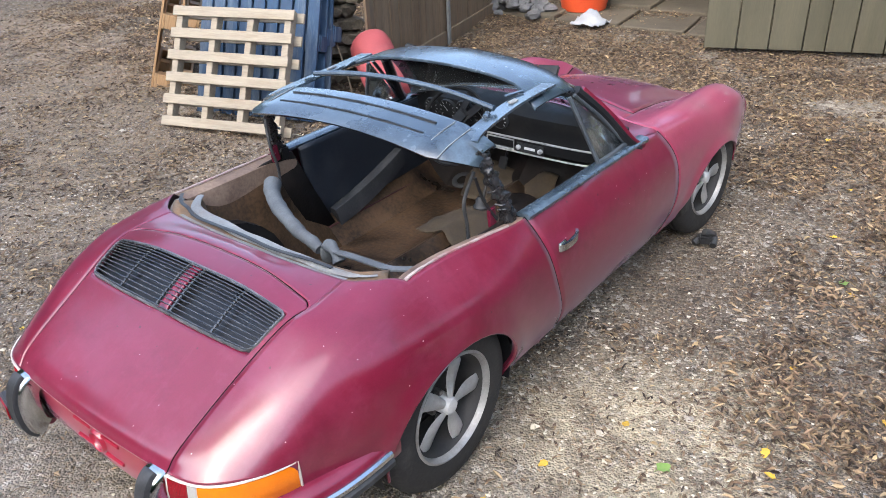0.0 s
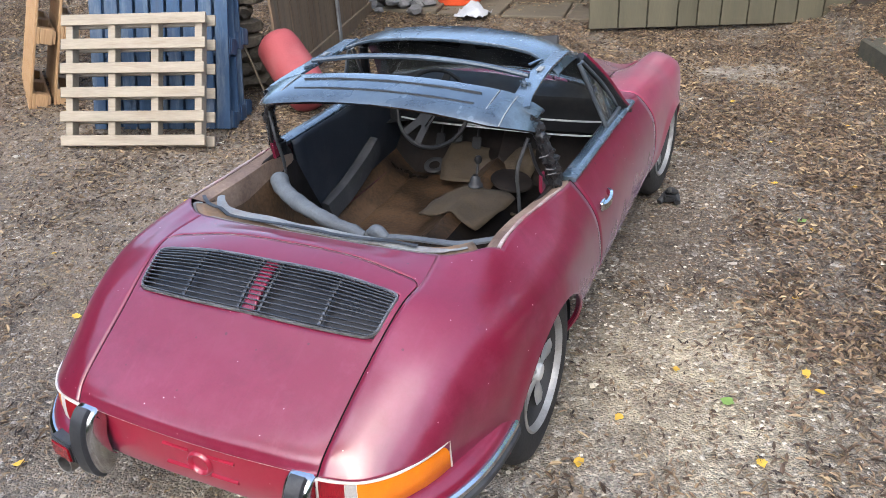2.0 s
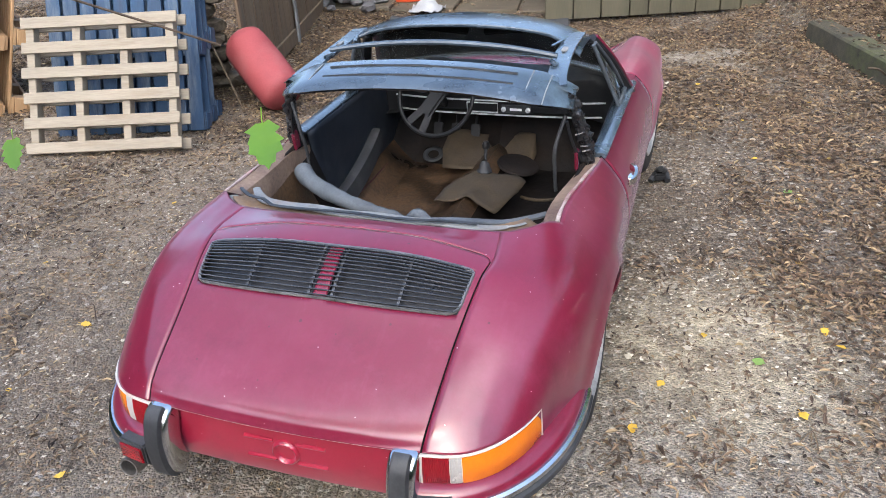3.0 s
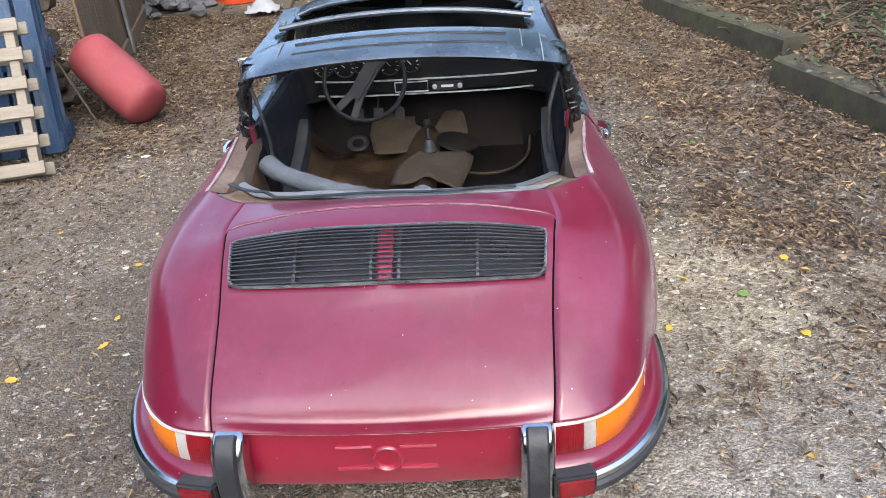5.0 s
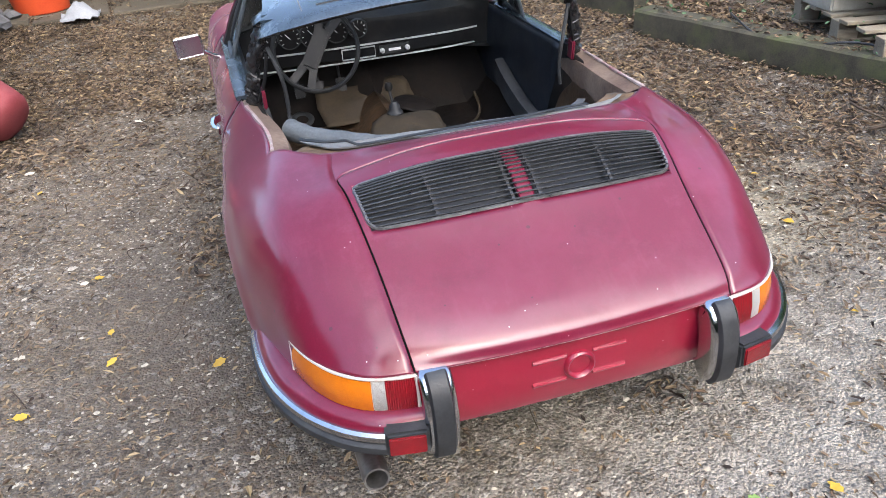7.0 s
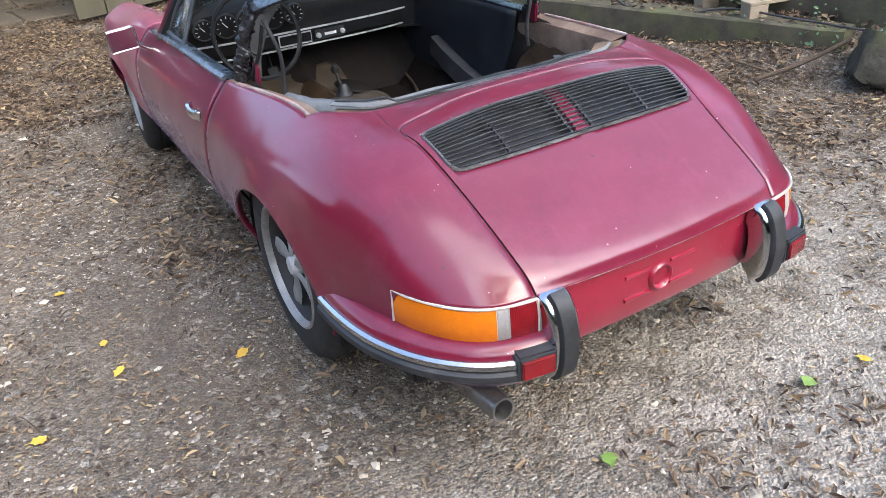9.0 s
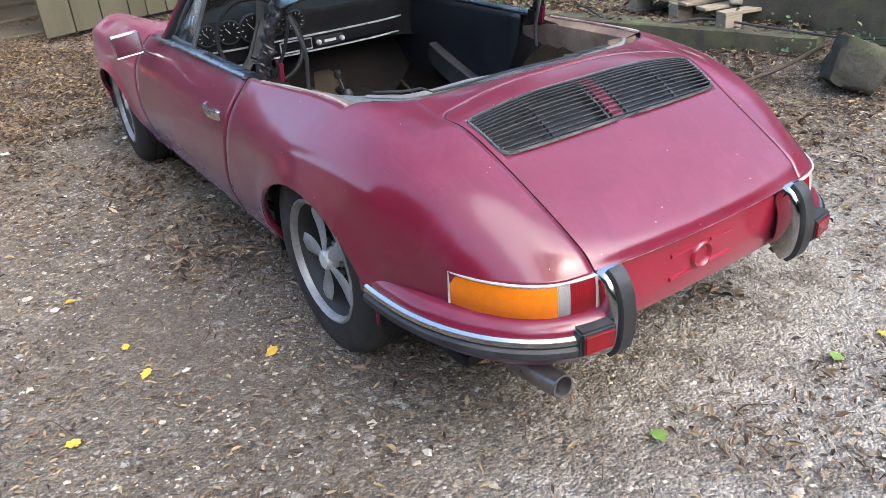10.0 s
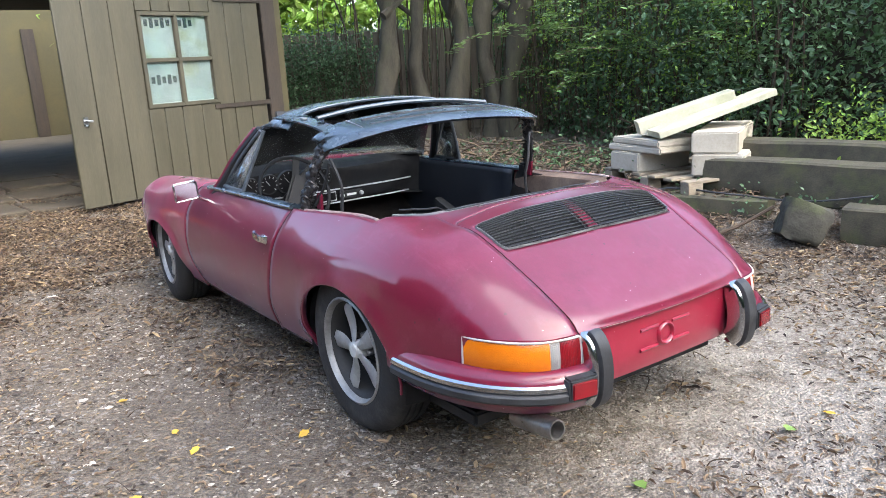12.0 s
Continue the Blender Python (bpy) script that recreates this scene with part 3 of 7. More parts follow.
    h1.operation, h2.operation = "MULTIPLY_ADD", "MULTIPLY_ADD"
    L.new(stones.outputs["Distance"], h1.inputs[0])
    h1.inputs[1].default_value = -.9
    L.new(fine.outputs["Fac"], h1.inputs[2])
    L.new(grit.outputs["Distance"], h2.inputs[0])
    h2.inputs[1].default_value = -.8
    L.new(h1.outputs[0], h2.inputs[2])
    bp = n.new("ShaderNodeBump")
    bp.inputs["Strength"].default_value, bp.inputs["Distance"].default_value = .9, .02
    L.new(h2.outputs[0], bp.inputs["Height"])
    L.new(bp.outputs[0], bsdf.inputs["Normal"])
    return m


M_GROUND = ground_material()
bm = bmesh.new()
xs = sorted({-300.0, -120.0, 120.0, 300.0} | {float(-60 + i * 6) for i in range(21)} | {round(-7 + i * .1, 3) for i in range(131)})
ys = sorted({-300.0, -120.0, 120.0, 300.0} | {float(-60 + i * 6) for i in range(21)} | {round(-3.5 + i * .1, 3) for i in range(111)})
sheet(bm, [[Vector((x, y, ground_z(x, y))) for x in xs] for y in ys])
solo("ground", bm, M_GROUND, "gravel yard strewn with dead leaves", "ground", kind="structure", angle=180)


# ================================================================ the car
# Rails of the body from tail to nose, on the right half: x, y, z.
RAILS = [
    [(.655, -.595, .35), (.68, -.49, .348), (.71, -.37, .34), (.72, -.26, .30), (.71, -.12, .25), (.70, .04, .235), (.695, .19, .225), (.69, .40, .215), (.685, .73, .205), (.683, 1.1, .20), (.683, 1.69, .20), (.685, 2.0, .20), (.69, 2.27, .21), (.68, 2.46, .21), (.65, 2.70, .22)],
    [(.66, -.60, .40), (.69, -.50, .39), (.725, -.38, .39), (.745, -.27, .39), (.755, -.13, .39), (.757, .03, .39), (.752, .18, .38), (.745, .38, .36), (.74, .68, .345), (.738, 1.1, .34), (.738, 1.735, .34), (.74, 2.0, .35), (.745, 2.27, .36), (.735, 2.50, .34), (.69, 2.75, .33)],
    [(.657, -.605, .46), (.685, -.52, .47), (.72, -.40, .50), (.745, -.28, .535), (.758, -.14, .555), (.763, .02, .56), (.763, .17, .555), (.76, .36, .53), (.757, .61, .505), (.757, 1.1, .49), (.757, 1.735, .48), (.757, 2.0, .49), (.76, 2.27, .50), (.745, 2.53, .48), (.70, 2.80, .46)],
    [(.650, -.632, .508), (.66, -.57, .555), (.685, -.44, .61), (.712, -.32, .648), (.726, -.18, .668), (.733, .0, .674), (.737, .15, .670), (.738, .35, .658), (.733, .57, .645), (.735, 1.1, .64), (.74, 1.70, .635), (.745, 2.0, .62), (.75, 2.27, .60), (.738, 2.56, .595), (.69, 2.82, .55)],
    [(.606, -.722, .512), (.61, -.64, .58), (.628, -.50, .667), (.634, -.36, .727), (.628, -.22, .757), (.600, -.05, .784), (.60, .12, .785), (.625, .33, .775), (.648, .55, .765), (.658, 1.1, .765), (.668, 1.64, .755), (.695, 2.0, .725), (.70, 2.28, .69), (.70, 2.58, .675), (.66, 2.845, .605)],
    [(.518, -.812, .513), (.52, -.72, .585), (.535, -.57, .678), (.545, -.40, .748), (.545, -.28, .772), (.515, -.13, .798), (.56, .10, .80), (.58, .32, .79), (.60, .55, .78), (.61, 1.1, .78), (.60, 1.62, .775), (.60, 2.0, .765), (.575, 2.3, .742), (.568, 2.6, .718), (.555, 2.865, .638)],
    [(.405, -.842, .514), (.412, -.787, .570), (.425, -.60, .675), (.445, -.42, .765), (.457, -.305, .784), (.44, -.165, .795), None, None, None, None, (.48, 1.66, .775), (.46, 2.0, .735), (.42, 2.35, .665), (.41, 2.65, .60), (.47, 2.92, .60)],
    [(.22, -.852, .508), (.22, -.812, .560), (.225, -.62, .668), (.23, -.42, .785), (.235, -.28, .812), (.22, -.19, .802), None, None, None, None, (.25, 1.73, .795), (.25, 2.0, .775), (.25, 2.35, .715), (.25, 2.65, .64), (.27, 2.95, .515)],
    [(0, -.855, .505), (0, -.817, .556), (0, -.62, .668), (0, -.42, .787), (0, -.27, .815), (0, -.195, .805), None, None, None, None, (0, 1.76, .80), (0, 2.0, .785), (0, 2.35, .73), (0, 2.65, .655), (0, 2.98, .52)],
]
REAR_AXLE, FRONT_AXLE, HUB_Z = 0.0, 2.268, 0.303
ARCHES = ((REAR_AXLE, 0.30, 0.338, 0.272), (FRONT_AXLE, 0.29, 0.335, 0.22))


def curve_at(a, b, c, d, t):
    return 0.5 * ((2 * b) + (c - a) * t + (2 * a - 5 * b + 4 * c - d) * t * t + (3 * b - a - 3 * c + d) * t ** 3)


def rail_at(k, t):
    r = RAILS[k]
    lo, hi = (0, 14) if k < 6 else ((0, 5) if t <= 5.0001 else (10, 14))
    i = min(max(int(t), lo), hi - 1)
    b, c = Vector(r[i]), Vector(r[i + 1])
    a = Vector(r[i - 1]) if i > lo else 2 * b - c
    d = Vector(r[i + 2]) if i + 2 <= hi else 2 * c - b
    return curve_at(a, b, c, d, t - i)


def body_at(t, s):
    """A point of the right half of the body: t counts stations from tail to nose, s rails from sill to centre line."""
    last = 8 if (t <= 5.0001 or t >= 9.9999) else 5
    i = min(int(s), last - 1)
    b, c = rail_at(i, t), rail_at(i + 1, t)
    a = rail_at(i - 1, t) if i > 0 else 2 * b - c
    if i + 2 <= last:
        d = rail_at(i + 2, t)
    else:
        d = rail_at(7, t) * 1.0 if last == 8 else 2 * c - b
        if last == 8:
            d.x = -d.x
    p = curve_at(a, b, c, d, s - i)
    if s < 4:
        for cy, cz, ry, rz in ARCHES:
            far = math.hypot((p.y - cy) / ry, max(0, p.z - cz) / rz)
            p.x += .015 * math.exp(-((far - 1) / .15) ** 2) * min(1, max(0, (p.z - .22) / .1)) * min(1, 4 - s)
    return p


def body_normal(t, s):
    e = 0.02
    n = (body_at(t + e, s) - body_at(t - e, s) if 0.05 < t < 4.95 or t > 10.05 else body_at(t + e, s) - body_at(t, s)).cross(body_at(t, min(s + e, 8)) - body_at(t, s - e))
    n = n.normalized()
    return n if n.z > 0 or n.x > 0.5 else -n


def on_right(p, side):
    return Vector((p.x * side, p.y, p.z))


def steps(a, b, per):
    n = max(2, round((b - a) * per))
    return [a + (b - a) * i / n for i in range(n + 1)]


def panel(bm, ts, ss, side, hole=None, arches=False):
    """A stretch of the body as faces, with a hole in t and s, or with the wheel arches cut out."""
    grid = [[body_at(t, s) for s in ss] for t in ts]
    vs = [[bm.verts.new((p.x * side, p.y, p.z)) for p in row] for row in grid]
    for i in range(len(ts) - 1):
        for j in range(len(ss) - 1):
            if hole and hole[0] - 1e-6 <= ts[i] and ts[i + 1] <= hole[1] + 1e-6 and hole[2] - 1e-6 <= ss[j] and ss[j + 1] <= hole[3] + 1e-6:
                continue
            bm.faces.new((vs[i][j], vs[i][j + 1], vs[i + 1][j + 1], vs[i + 1][j]))
    return vs


def face_out(bm):
    """Turns the faces of every sheet away from the middle of the car."""
    bmesh.ops.recalc_face_normals(bm, faces=bm.faces)
    mid, left = Vector((0, 1.0, .3)), set(bm.faces)
    while left:
        first = left.pop()
        island, queue = [first], [first]
        while queue:
            for e in queue.pop().edges:
                for f in e.link_faces:
                    if f in left:
                        left.discard(f)
                        island.append(f)
                        queue.append(f)
        if sum((f.calc_center_median() - mid).dot(f.normal) * f.calc_area() for f in island) < 0:
            bmesh.ops.reverse_faces(bm, faces=island)


def cut_arches(bm):
    """Opens the wheel arches and turns their edges inward as a lip."""
    for cy, cz, ry, rz in ARCHES:
        def depth(co):
            return ((co.y - cy) / ry) ** 2 + ((co.z - cz) / rz) ** 2 if co.z > cz else ((co.y - cy) / ry) ** 2
        gone = [f for f in bm.faces if depth(f.calc_center_median()) < 1 and abs(f.calc_center_median().x) > 0.6 and f.calc_center_median().z < cz + rz]
        bmesh.ops.delete(bm, geom=gone, context="FACES")
        rim = set()
        for e in bm.edges:
            if len(e.link_faces) == 1 and all(0.75 < depth(v.co) < 1.35 and abs(v.co.x) > 0.6 and abs(v.co.y - cy) < ry * 1.2 and v.co.z < cz + rz * 1.12 for v in e.verts):
                rim.add(e)
        for v in {v for e in rim for v in e.verts}:
            y, z = v.co.y - cy, v.co.z - cz
            if z > 0:
                f = 1 / math.sqrt((y / ry) ** 2 + (z / rz) ** 2)
                v.co.y, v.co.z = cy + y * f, cz + z * f
            else:
                v.co.y = cy + math.copysign(ry, y)
        made = bmesh.ops.extrude_edge_only(bm, edges=list(rim))["geom"]
        for v in made:
            if isinstance(v, bmesh.types.BMVert):
                v.co.x -= math.copysign(0.022, v.co.x)
                v.co.z += 0.006


car = thing("sports_car", "faded crimson open-top two-door sports car with stripped cockpit", "car")

def lid_top(s):
    """The front edge of the engine lid, with rounded corners."""
    q = max(0, (6.24 - s) / .24)
    return 3.965 - .34 * (1 - math.sqrt(max(0, 1 - q * q)))


CORNER = [6, 6.004, 6.012, 6.025, 6.045, 6.075, 6.115, 6.17, 6.24, 6.30, 6.36] + [6.36 + 1.64 * k / 10 for k in range(1, 11)]
bm = bmesh.new()
for side in (1, -1):
    panel(bm, steps(0, 5, 14), steps(0, 6, 8), side)
    panel(bm, steps(5, 7.992, 14), steps(0, 4, 8), side)
    scuttle = [[on_right(body_at(lid_top(s) + .036 + (4.964 - lid_top(s)) * k / 12, s), side) for k in range(13)] for s in CORNER]
    sheet(bm, scuttle if side > 0 else [r[::-1] for r in scuttle])
bmesh.ops.remove_doubles(bm, verts=bm.verts, dist=0.0006)
cut_arches(bm)
face_out(bm)
shell = part("rear_body", bm, M_PAINT, car, "faded crimson paint with scuffs and white specks", angle=50)
thick(shell, 0.004)
bm = bmesh.new()
for side in (1, -1):
    panel(bm, steps(10.008, 14, 16), steps(0, 6, 8), side)
    panel(bm, steps(10.008, 10.4, 10), steps(6, 8, 6), side)
bmesh.ops.remove_doubles(bm, verts=bm.verts, dist=0.0006)
cut_arches(bm)
face_out(bm)
thick(part("front_body", bm, M_WING, car, "faded crimson front wings with red scuffs", angle=50), 0.004)

def arch_line(cy, cz, ry, rz):
    """Points of the body along the edge of a wheel arch."""
    lo, hi = (1.2, 7.6) if cy < 1 else (10.2, 14.0)
    cloud = [body_at(lo + (hi - lo) * i / 110, 3.6 * j / 70) for i in range(111) for j in range(71)]
    out = []
    for i in range(25):
        a = math.pi * (-.06 + 1.12 * i / 24)
        y, z = cy + ry * math.cos(a), cz + rz * math.sin(a)
        p = min(cloud, key=lambda q: (q.y - y) ** 2 + (q.z - z) ** 2)
        out.append(Vector((p.x, y, z)))
    return [sum((out[min(max(i + d, 0), 24)] for d in (-1, 0, 1)), Vector()) / 3 if 0 < i < 24 else out[i] for i in range(25)]


for arch in ARCHES:
    line = arch_line(*arch)
    for side in (1, -1):
        bm = bmesh.new()
        sweep(bm, [Vector(((p.x - .006) * side, p.y, p.z)) for p in line], ring(.0055, 8), up=(1, 0, 0))
        part("arch_lip", bm, M_PAINT, car)

for side, word in ((1, "right"), (-1, "left")):
    bm = bmesh.new()
    panel(bm, steps(8.008, 9.992, 12), steps(0.12, 4, 7), side)
    face_out(bm)
    door = part("door", bm, M_PAINT, car, "closed crimson door with dusty lower half")
    thick(door, 0.02)
    # push-button handle
    m = Matrix.Translation((0.742 * side, 0.68, 0.638))
    bm = bmesh.new()
    sweep(bm, spans([(0.0 * side, 0.085, 0.006), (0.02 * side, 0.05, 0.008), (0.026 * side, 0.0, 0.004), (0.018 * side, -0.04, 0.0), (0.004 * side, -0.052, -0.002)]), [(-.006, -.013), (.006, -.013), (.008, 0), (.006, .013), (-.006, .013)])
    box(bm, (0.016, 0.05, 0.04), Matrix.Translation((0.008 * side, -0.03, -0.002)), 0.006)
    bm.transform(m)
    part("handle", bm, M_POLISH, door, "dull chrome push-button door handle")
    # belt trim along the door top
    bm = bmesh.new()
    line = [body_at(t, 4) for t in steps(8.01, 9.75, 14)]
    sweep(bm, [Vector(((p.x - 0.012) * side, p.y, p.z + 0.001)) for p in line], [(-.028, -.004), (.028, -.008), (.03, .004), (.018, .011), (-.02, .012), (-.03, .006)])
    part("belt_trim", bm, M_BLACKTOP, door, "worn black trim along the door top with painted sky sheen")
    # inner card with pocket
    bm = bmesh.new()
    rows = []
    for i in range(13):
        y = 0.62 + 1.02 * i / 12
        rows.append([Vector(((0.615 - 0.02 * math.sin(q * 3)) * side, y, 0.27 + 0.49 * q)) for q in (0, .2, .4, .6, .8, .95, 1)])
    sheet(bm, rows)
    card = part("door_card", bm, M_NAVY, door, "dark navy vinyl door card")
    thick(card, 0.015, 0)
    bm = bmesh.new()
    sweep(bm, spans([(0.575 * side, 0.76, 0.36), (0.56 * side, 0.90, 0.40), (0.56 * side, 1.10, 0.46), (0.575 * side, 1.26, 0.51)]), [(-.025, -.05), (.025, -.05), (.03, .0), (.025, .045), (.0, .05), (-.025, .045)])
    part("door_pocket", bm, M_POCKET, door, "dusty grey door pocket")

# black strips under the seams stand in for shade in the door gaps
for side in (1, -1):
    for t in (8.0, 10.0):
        bm = bmesh.new()
        sweep(bm, [Vector((p.x * side, p.y, p.z)) for p in (body_at(t, s) - Vector((.006, 0, 0)) for s in steps(.1, 4, 6))], ring(.006, 6), up=(0, 1, 0))
        part("door_gap", bm, M_GAP, car)

# engine lid with its grille opening
LID_T, LID_S = (2.42, 3.28), (6.14, 7.91)
ts = steps(0, LID_T[0], 12) + steps(*LID_T, 12)[1:]
ss = steps(6.036, LID_S[0], 30) + steps(*LID_S, 8)[1:] + steps(LID_S[1], 8, 30)[1:]
ss_top = [6.036, 6.032, 6.045, 6.065, 6.09] + [6.12 + .24 * k / 6 for k in range(7)] + [6.36 + 1.64 * k / 12 for k in range(1, 13)]
ss = ss_top = sorted(set(ss + ss_top))
bm = bmesh.new()
for side in (1, -1):
    panel(bm, ts, ss, side, (*LID_T, *LID_S))
    crown_rows = [[on_right(body_at(LID_T[1] + (lid_top(s) - LID_T[1]) * k / 8, s), side) for k in range(9)] for s in ss_top]
    sheet(bm, crown_rows if side > 0 else [r[::-1] for r in crown_rows])
bmesh.ops.remove_doubles(bm, verts=bm.verts, dist=0.0006)
face_out(bm)
lid = part("engine_lid", bm, M_PAINT, car, "faded crimson engine lid")
thick(lid, 0.012)


def on_body(t, s, side, lift=0.0):
    p = body_at(t, s) + body_normal(t, s) * lift
    return Vector((p.x * side, p.y, p.z))


def across(t, s0, lift=0.0, ends=None):
    """Points over the lid from one side to the other, from rail s0 out."""
    ss_ = steps(s0, 8, 7)
    return [on_body(t, s, -1, lift) for s in ss_] + [on_body(t, s, 1, lift) for s in ss_[::-1][1:]]


seam = [on_body(t, 6.018, 1, -.005) for t in steps(0, 3.40, 8)] + [on_body(lid_top(s) + .018, s, 1, -.005) for s in CORNER[1:]]
seam += [Vector((-p.x, p.y, p.z)) for p in seam[::-1][1:]]
# black strip that paints the shade in the lid's gap
bm = bmesh.new()
sweep(bm, seam, ring(.0038, 6))
part("lid_gap", bm, M_GAP, car, "black strip for the shade in the engine lid gap")
for t, s0 in ((.015, 6.1), (3.95, 6.45)):
    bm = bmesh.new()
    sweep(bm, across(t, s0, .0006), ring(.0008, 5), scale=lambda q: .35 + .9 * abs(noise.noise(Vector((q * 23, t, 0)))))
    part("worn_edge", bm, M_WORN, lid, "thin chipped edge of the lid")
for side in (1, -1):
    bm = bmesh.new()
    sheet(bm, [[on_body(t, s, side, -0.024) for s in steps(6.05, 8, 6)] for t in steps(2.3, 3.4, 8)])
    part("grille_backing", bm, M_DIAL, lid, "black mesh behind the slats")
bm = bmesh.new()
low, high = across(LID_T[0], LID_S[0] + .16, .002), across(LID_T[1], LID_S[0] + .18, .002)
corner_low = [on_body(LID_T[0] + dt, LID_S[0] + ds, 1, .002) for dt, ds in ((.012, .10), (.042, .045), (.09, .012))]
corner_high = [on_body(LID_T[1] - dt, LID_S[0] + ds, 1, .002) for dt, ds in ((.09, .012), (.042, .045), (.012, .10))]
right = corner_low + [on_body(t, LID_S[0], 1, .002) for t in steps(LID_T[0] + .15, LID_T[1] - .15, 8)] + corner_high
left = [Vector((-p.x, p.y, p.z)) for p in right]
loop = low + right + high[::-1] + left[::-1]
sweep(bm, loop + loop[:1], [(-.0045, -.003), (.0045, -.003), (.003, .0035), (-.003, .0035)])
part("grille_frame", bm, M_TRIMGREY, lid, "thin dull metal grille edging")
for i in range(13):
    t = LID_T[0] + 0.035 + (LID_T[1] - LID_T[0] - 0.07) * i / 12
    inset = {0: .07, 12: .08}.get(i, .005)
    bm = bmesh.new()
    sweep(bm, across(t, LID_S[0] + inset, .004), [(-.0040, -.007), (-.0026, -.007), (.0034, .000), (.0032, .0022), (.0006, .0026)])
    part("slat", bm, M_SLAT, lid)
for side in (1, -1):
    for s in (6.95, 7.84):
        bm = bmesh.new()
        sweep(bm, [on_body(t, s, side, -.004) for t in steps(LID_T[0], LID_T[1], 8)], [(-.004, -.004), (.004, -.004), (.004, .003), (-.004, .003)])
        part("rib", bm, M_SLAT, lid)

# front lid
bm = bmesh.new()
for side in (1, -1):
    panel(bm, steps(10.44, 14, 8), steps(6.05, 8, 6), side)
bmesh.ops.remove_doubles(bm, verts=bm.verts, dist=0.0006)
face_out(bm)
thick(part("front_lid", bm, M_PAINT, car, "faded pink-crimson front lid"), 0.01)

gap = [on_body(t, 6.02, 1, -.004) for t in steps(10.44, 13.9, 6)]
gap = gap[::-1] + [on_body(10.42, s, 1, -.004) for s in steps(6.02, 8, 6)]
# black strip as the shade round the front lid
bm = bmesh.new()
sweep(bm, gap + [Vector((-p.x, p.y, p.z)) for p in gap[::-1][1:]], ring(.0045, 6))
part("lid_gap", bm, M_GAP, car, "black strip for the shade in the front lid gap")

# nose, headlamps and front bumper
bm = bmesh.new()
nose = [(0, 3.05), (.3, 3.03), (.5, 2.96), (.62, 2.84), (.68, 2.72)]
path = spans([(-x, y, 0.38) for x, y in nose[::-1]] + [(x, y, 0.38) for x, y in nose[1:]])
sweep(bm, path, [(.0, -.13), (.03, -.12), (.05, -.04), (.03, .06), (.0, .12), (-.02, .12), (-.02, -.13)])
part("front_bumper", bm, M_PAINT, car, "crimson front bumper")
for side in (1, -1):
    bm = bmesh.new()
    m = look((0.585 * side, 2.862, 0.522), (0.585 * side, 1.862, 0.40))
    lathe(bm, [(0.078, -0.03), (0.098, -0.03), (0.104, 0.0), (0.098, 0.018), (0.085, 0.02), (0.08, 0.01)], m, 32, True)
    lamp = part("headlamp", bm, M_PAINT, car, "round headlamp in a crimson ring")
    bm = bmesh.new()
    lathe(bm, [(0.088, -0.004), (0.07, 0.022), (0.04, 0.034), (0.001, 0.038)], m, 32)
    part("lens", bm, M_WHITELENS, lamp)

# cowl between windscreen and front lid
bm = bmesh.new()
rows = []
for i in range(33):
    u = -1 + i / 16
    a, s = abs(u), 8 - 4 * abs(u)
    p = body_at(10.012, s)
    base = Vector((u * .632, 1.675 - .235 * a * a, .792 - .015 * a * a))
    rim = Vector((math.copysign(p.x, u), p.y, p.z - .001))
    rows.append([base.lerp(rim, k / 4) for k in range(5)])
sheet(bm, rows)
part("cowl", bm, M_PAINT, car, "faded crimson cowl")

for side in (1, -1):
    bm = bmesh.new()
    rows = []
    for t in steps(9.68, 10.012, 12):
        p = body_at(t, 4)
        rows.append([Vector((p.x * side, p.y, p.z - .003)), Vector(((p.x - .03) * side, p.y, p.z + .008)), Vector((.60 * side, p.y, p.z + .012)), Vector((.58 * side, p.y, p.z - .04))])
    sheet(bm, rows)
    part("scuttle_corner", bm, M_PAINT, car)

# underside, wheel houses
bm = bmesh.new()
box(bm, (1.24, 3.3, 0.05), Matrix.Translation((0, 1.05, 0.215)), 0.01)
box(bm, (0.86, 0.8, 0.20), Matrix.Translation((0, -0.38, 0.34)), 0.05)
box(bm, (0.9, 0.9, 0.3), Matrix.Translation((0, 2.4, 0.36)), 0.05)
part("underbody", bm, M_BLACK, car, "black underside")
for cy, cz, ry, rz in ARCHES:
    for side in (1, -1):
        bm = bmesh.new()
        rows = []
        for i in range(17):
            a = math.pi * (-0.1 + 1.2 * i / 16)
            rows.append([Vector((x * side, cy + (ry + 0.02) * math.cos(a), cz + (rz + (0.07 if x < .65 else .015)) * math.sin(a))) for x in (0.46, 0.6, 0.715)])
        vs = sheet(bm, rows)
        bm.faces.new([r[0] for r in vs])
        part("wheel_house", bm, M_BLACK, car)

# wheels
TYRE = [(.188, -.088), (.215, -.098), (.262, -.099), (.292, -.09), (.308, -.07), (.315, -.058), (.315, -.032), (.309, -.030), (.309, -.024), (.316, -.022), (.316, -.004), (.309, -.003), (.309, .003), (.316, .004), (.316, .022), (.309, .024), (.309, .030), (.315, .032), (.315, .058), (.308, .07), (.292, .09), (.262, .099), (.215, .098), (.188, .088)]


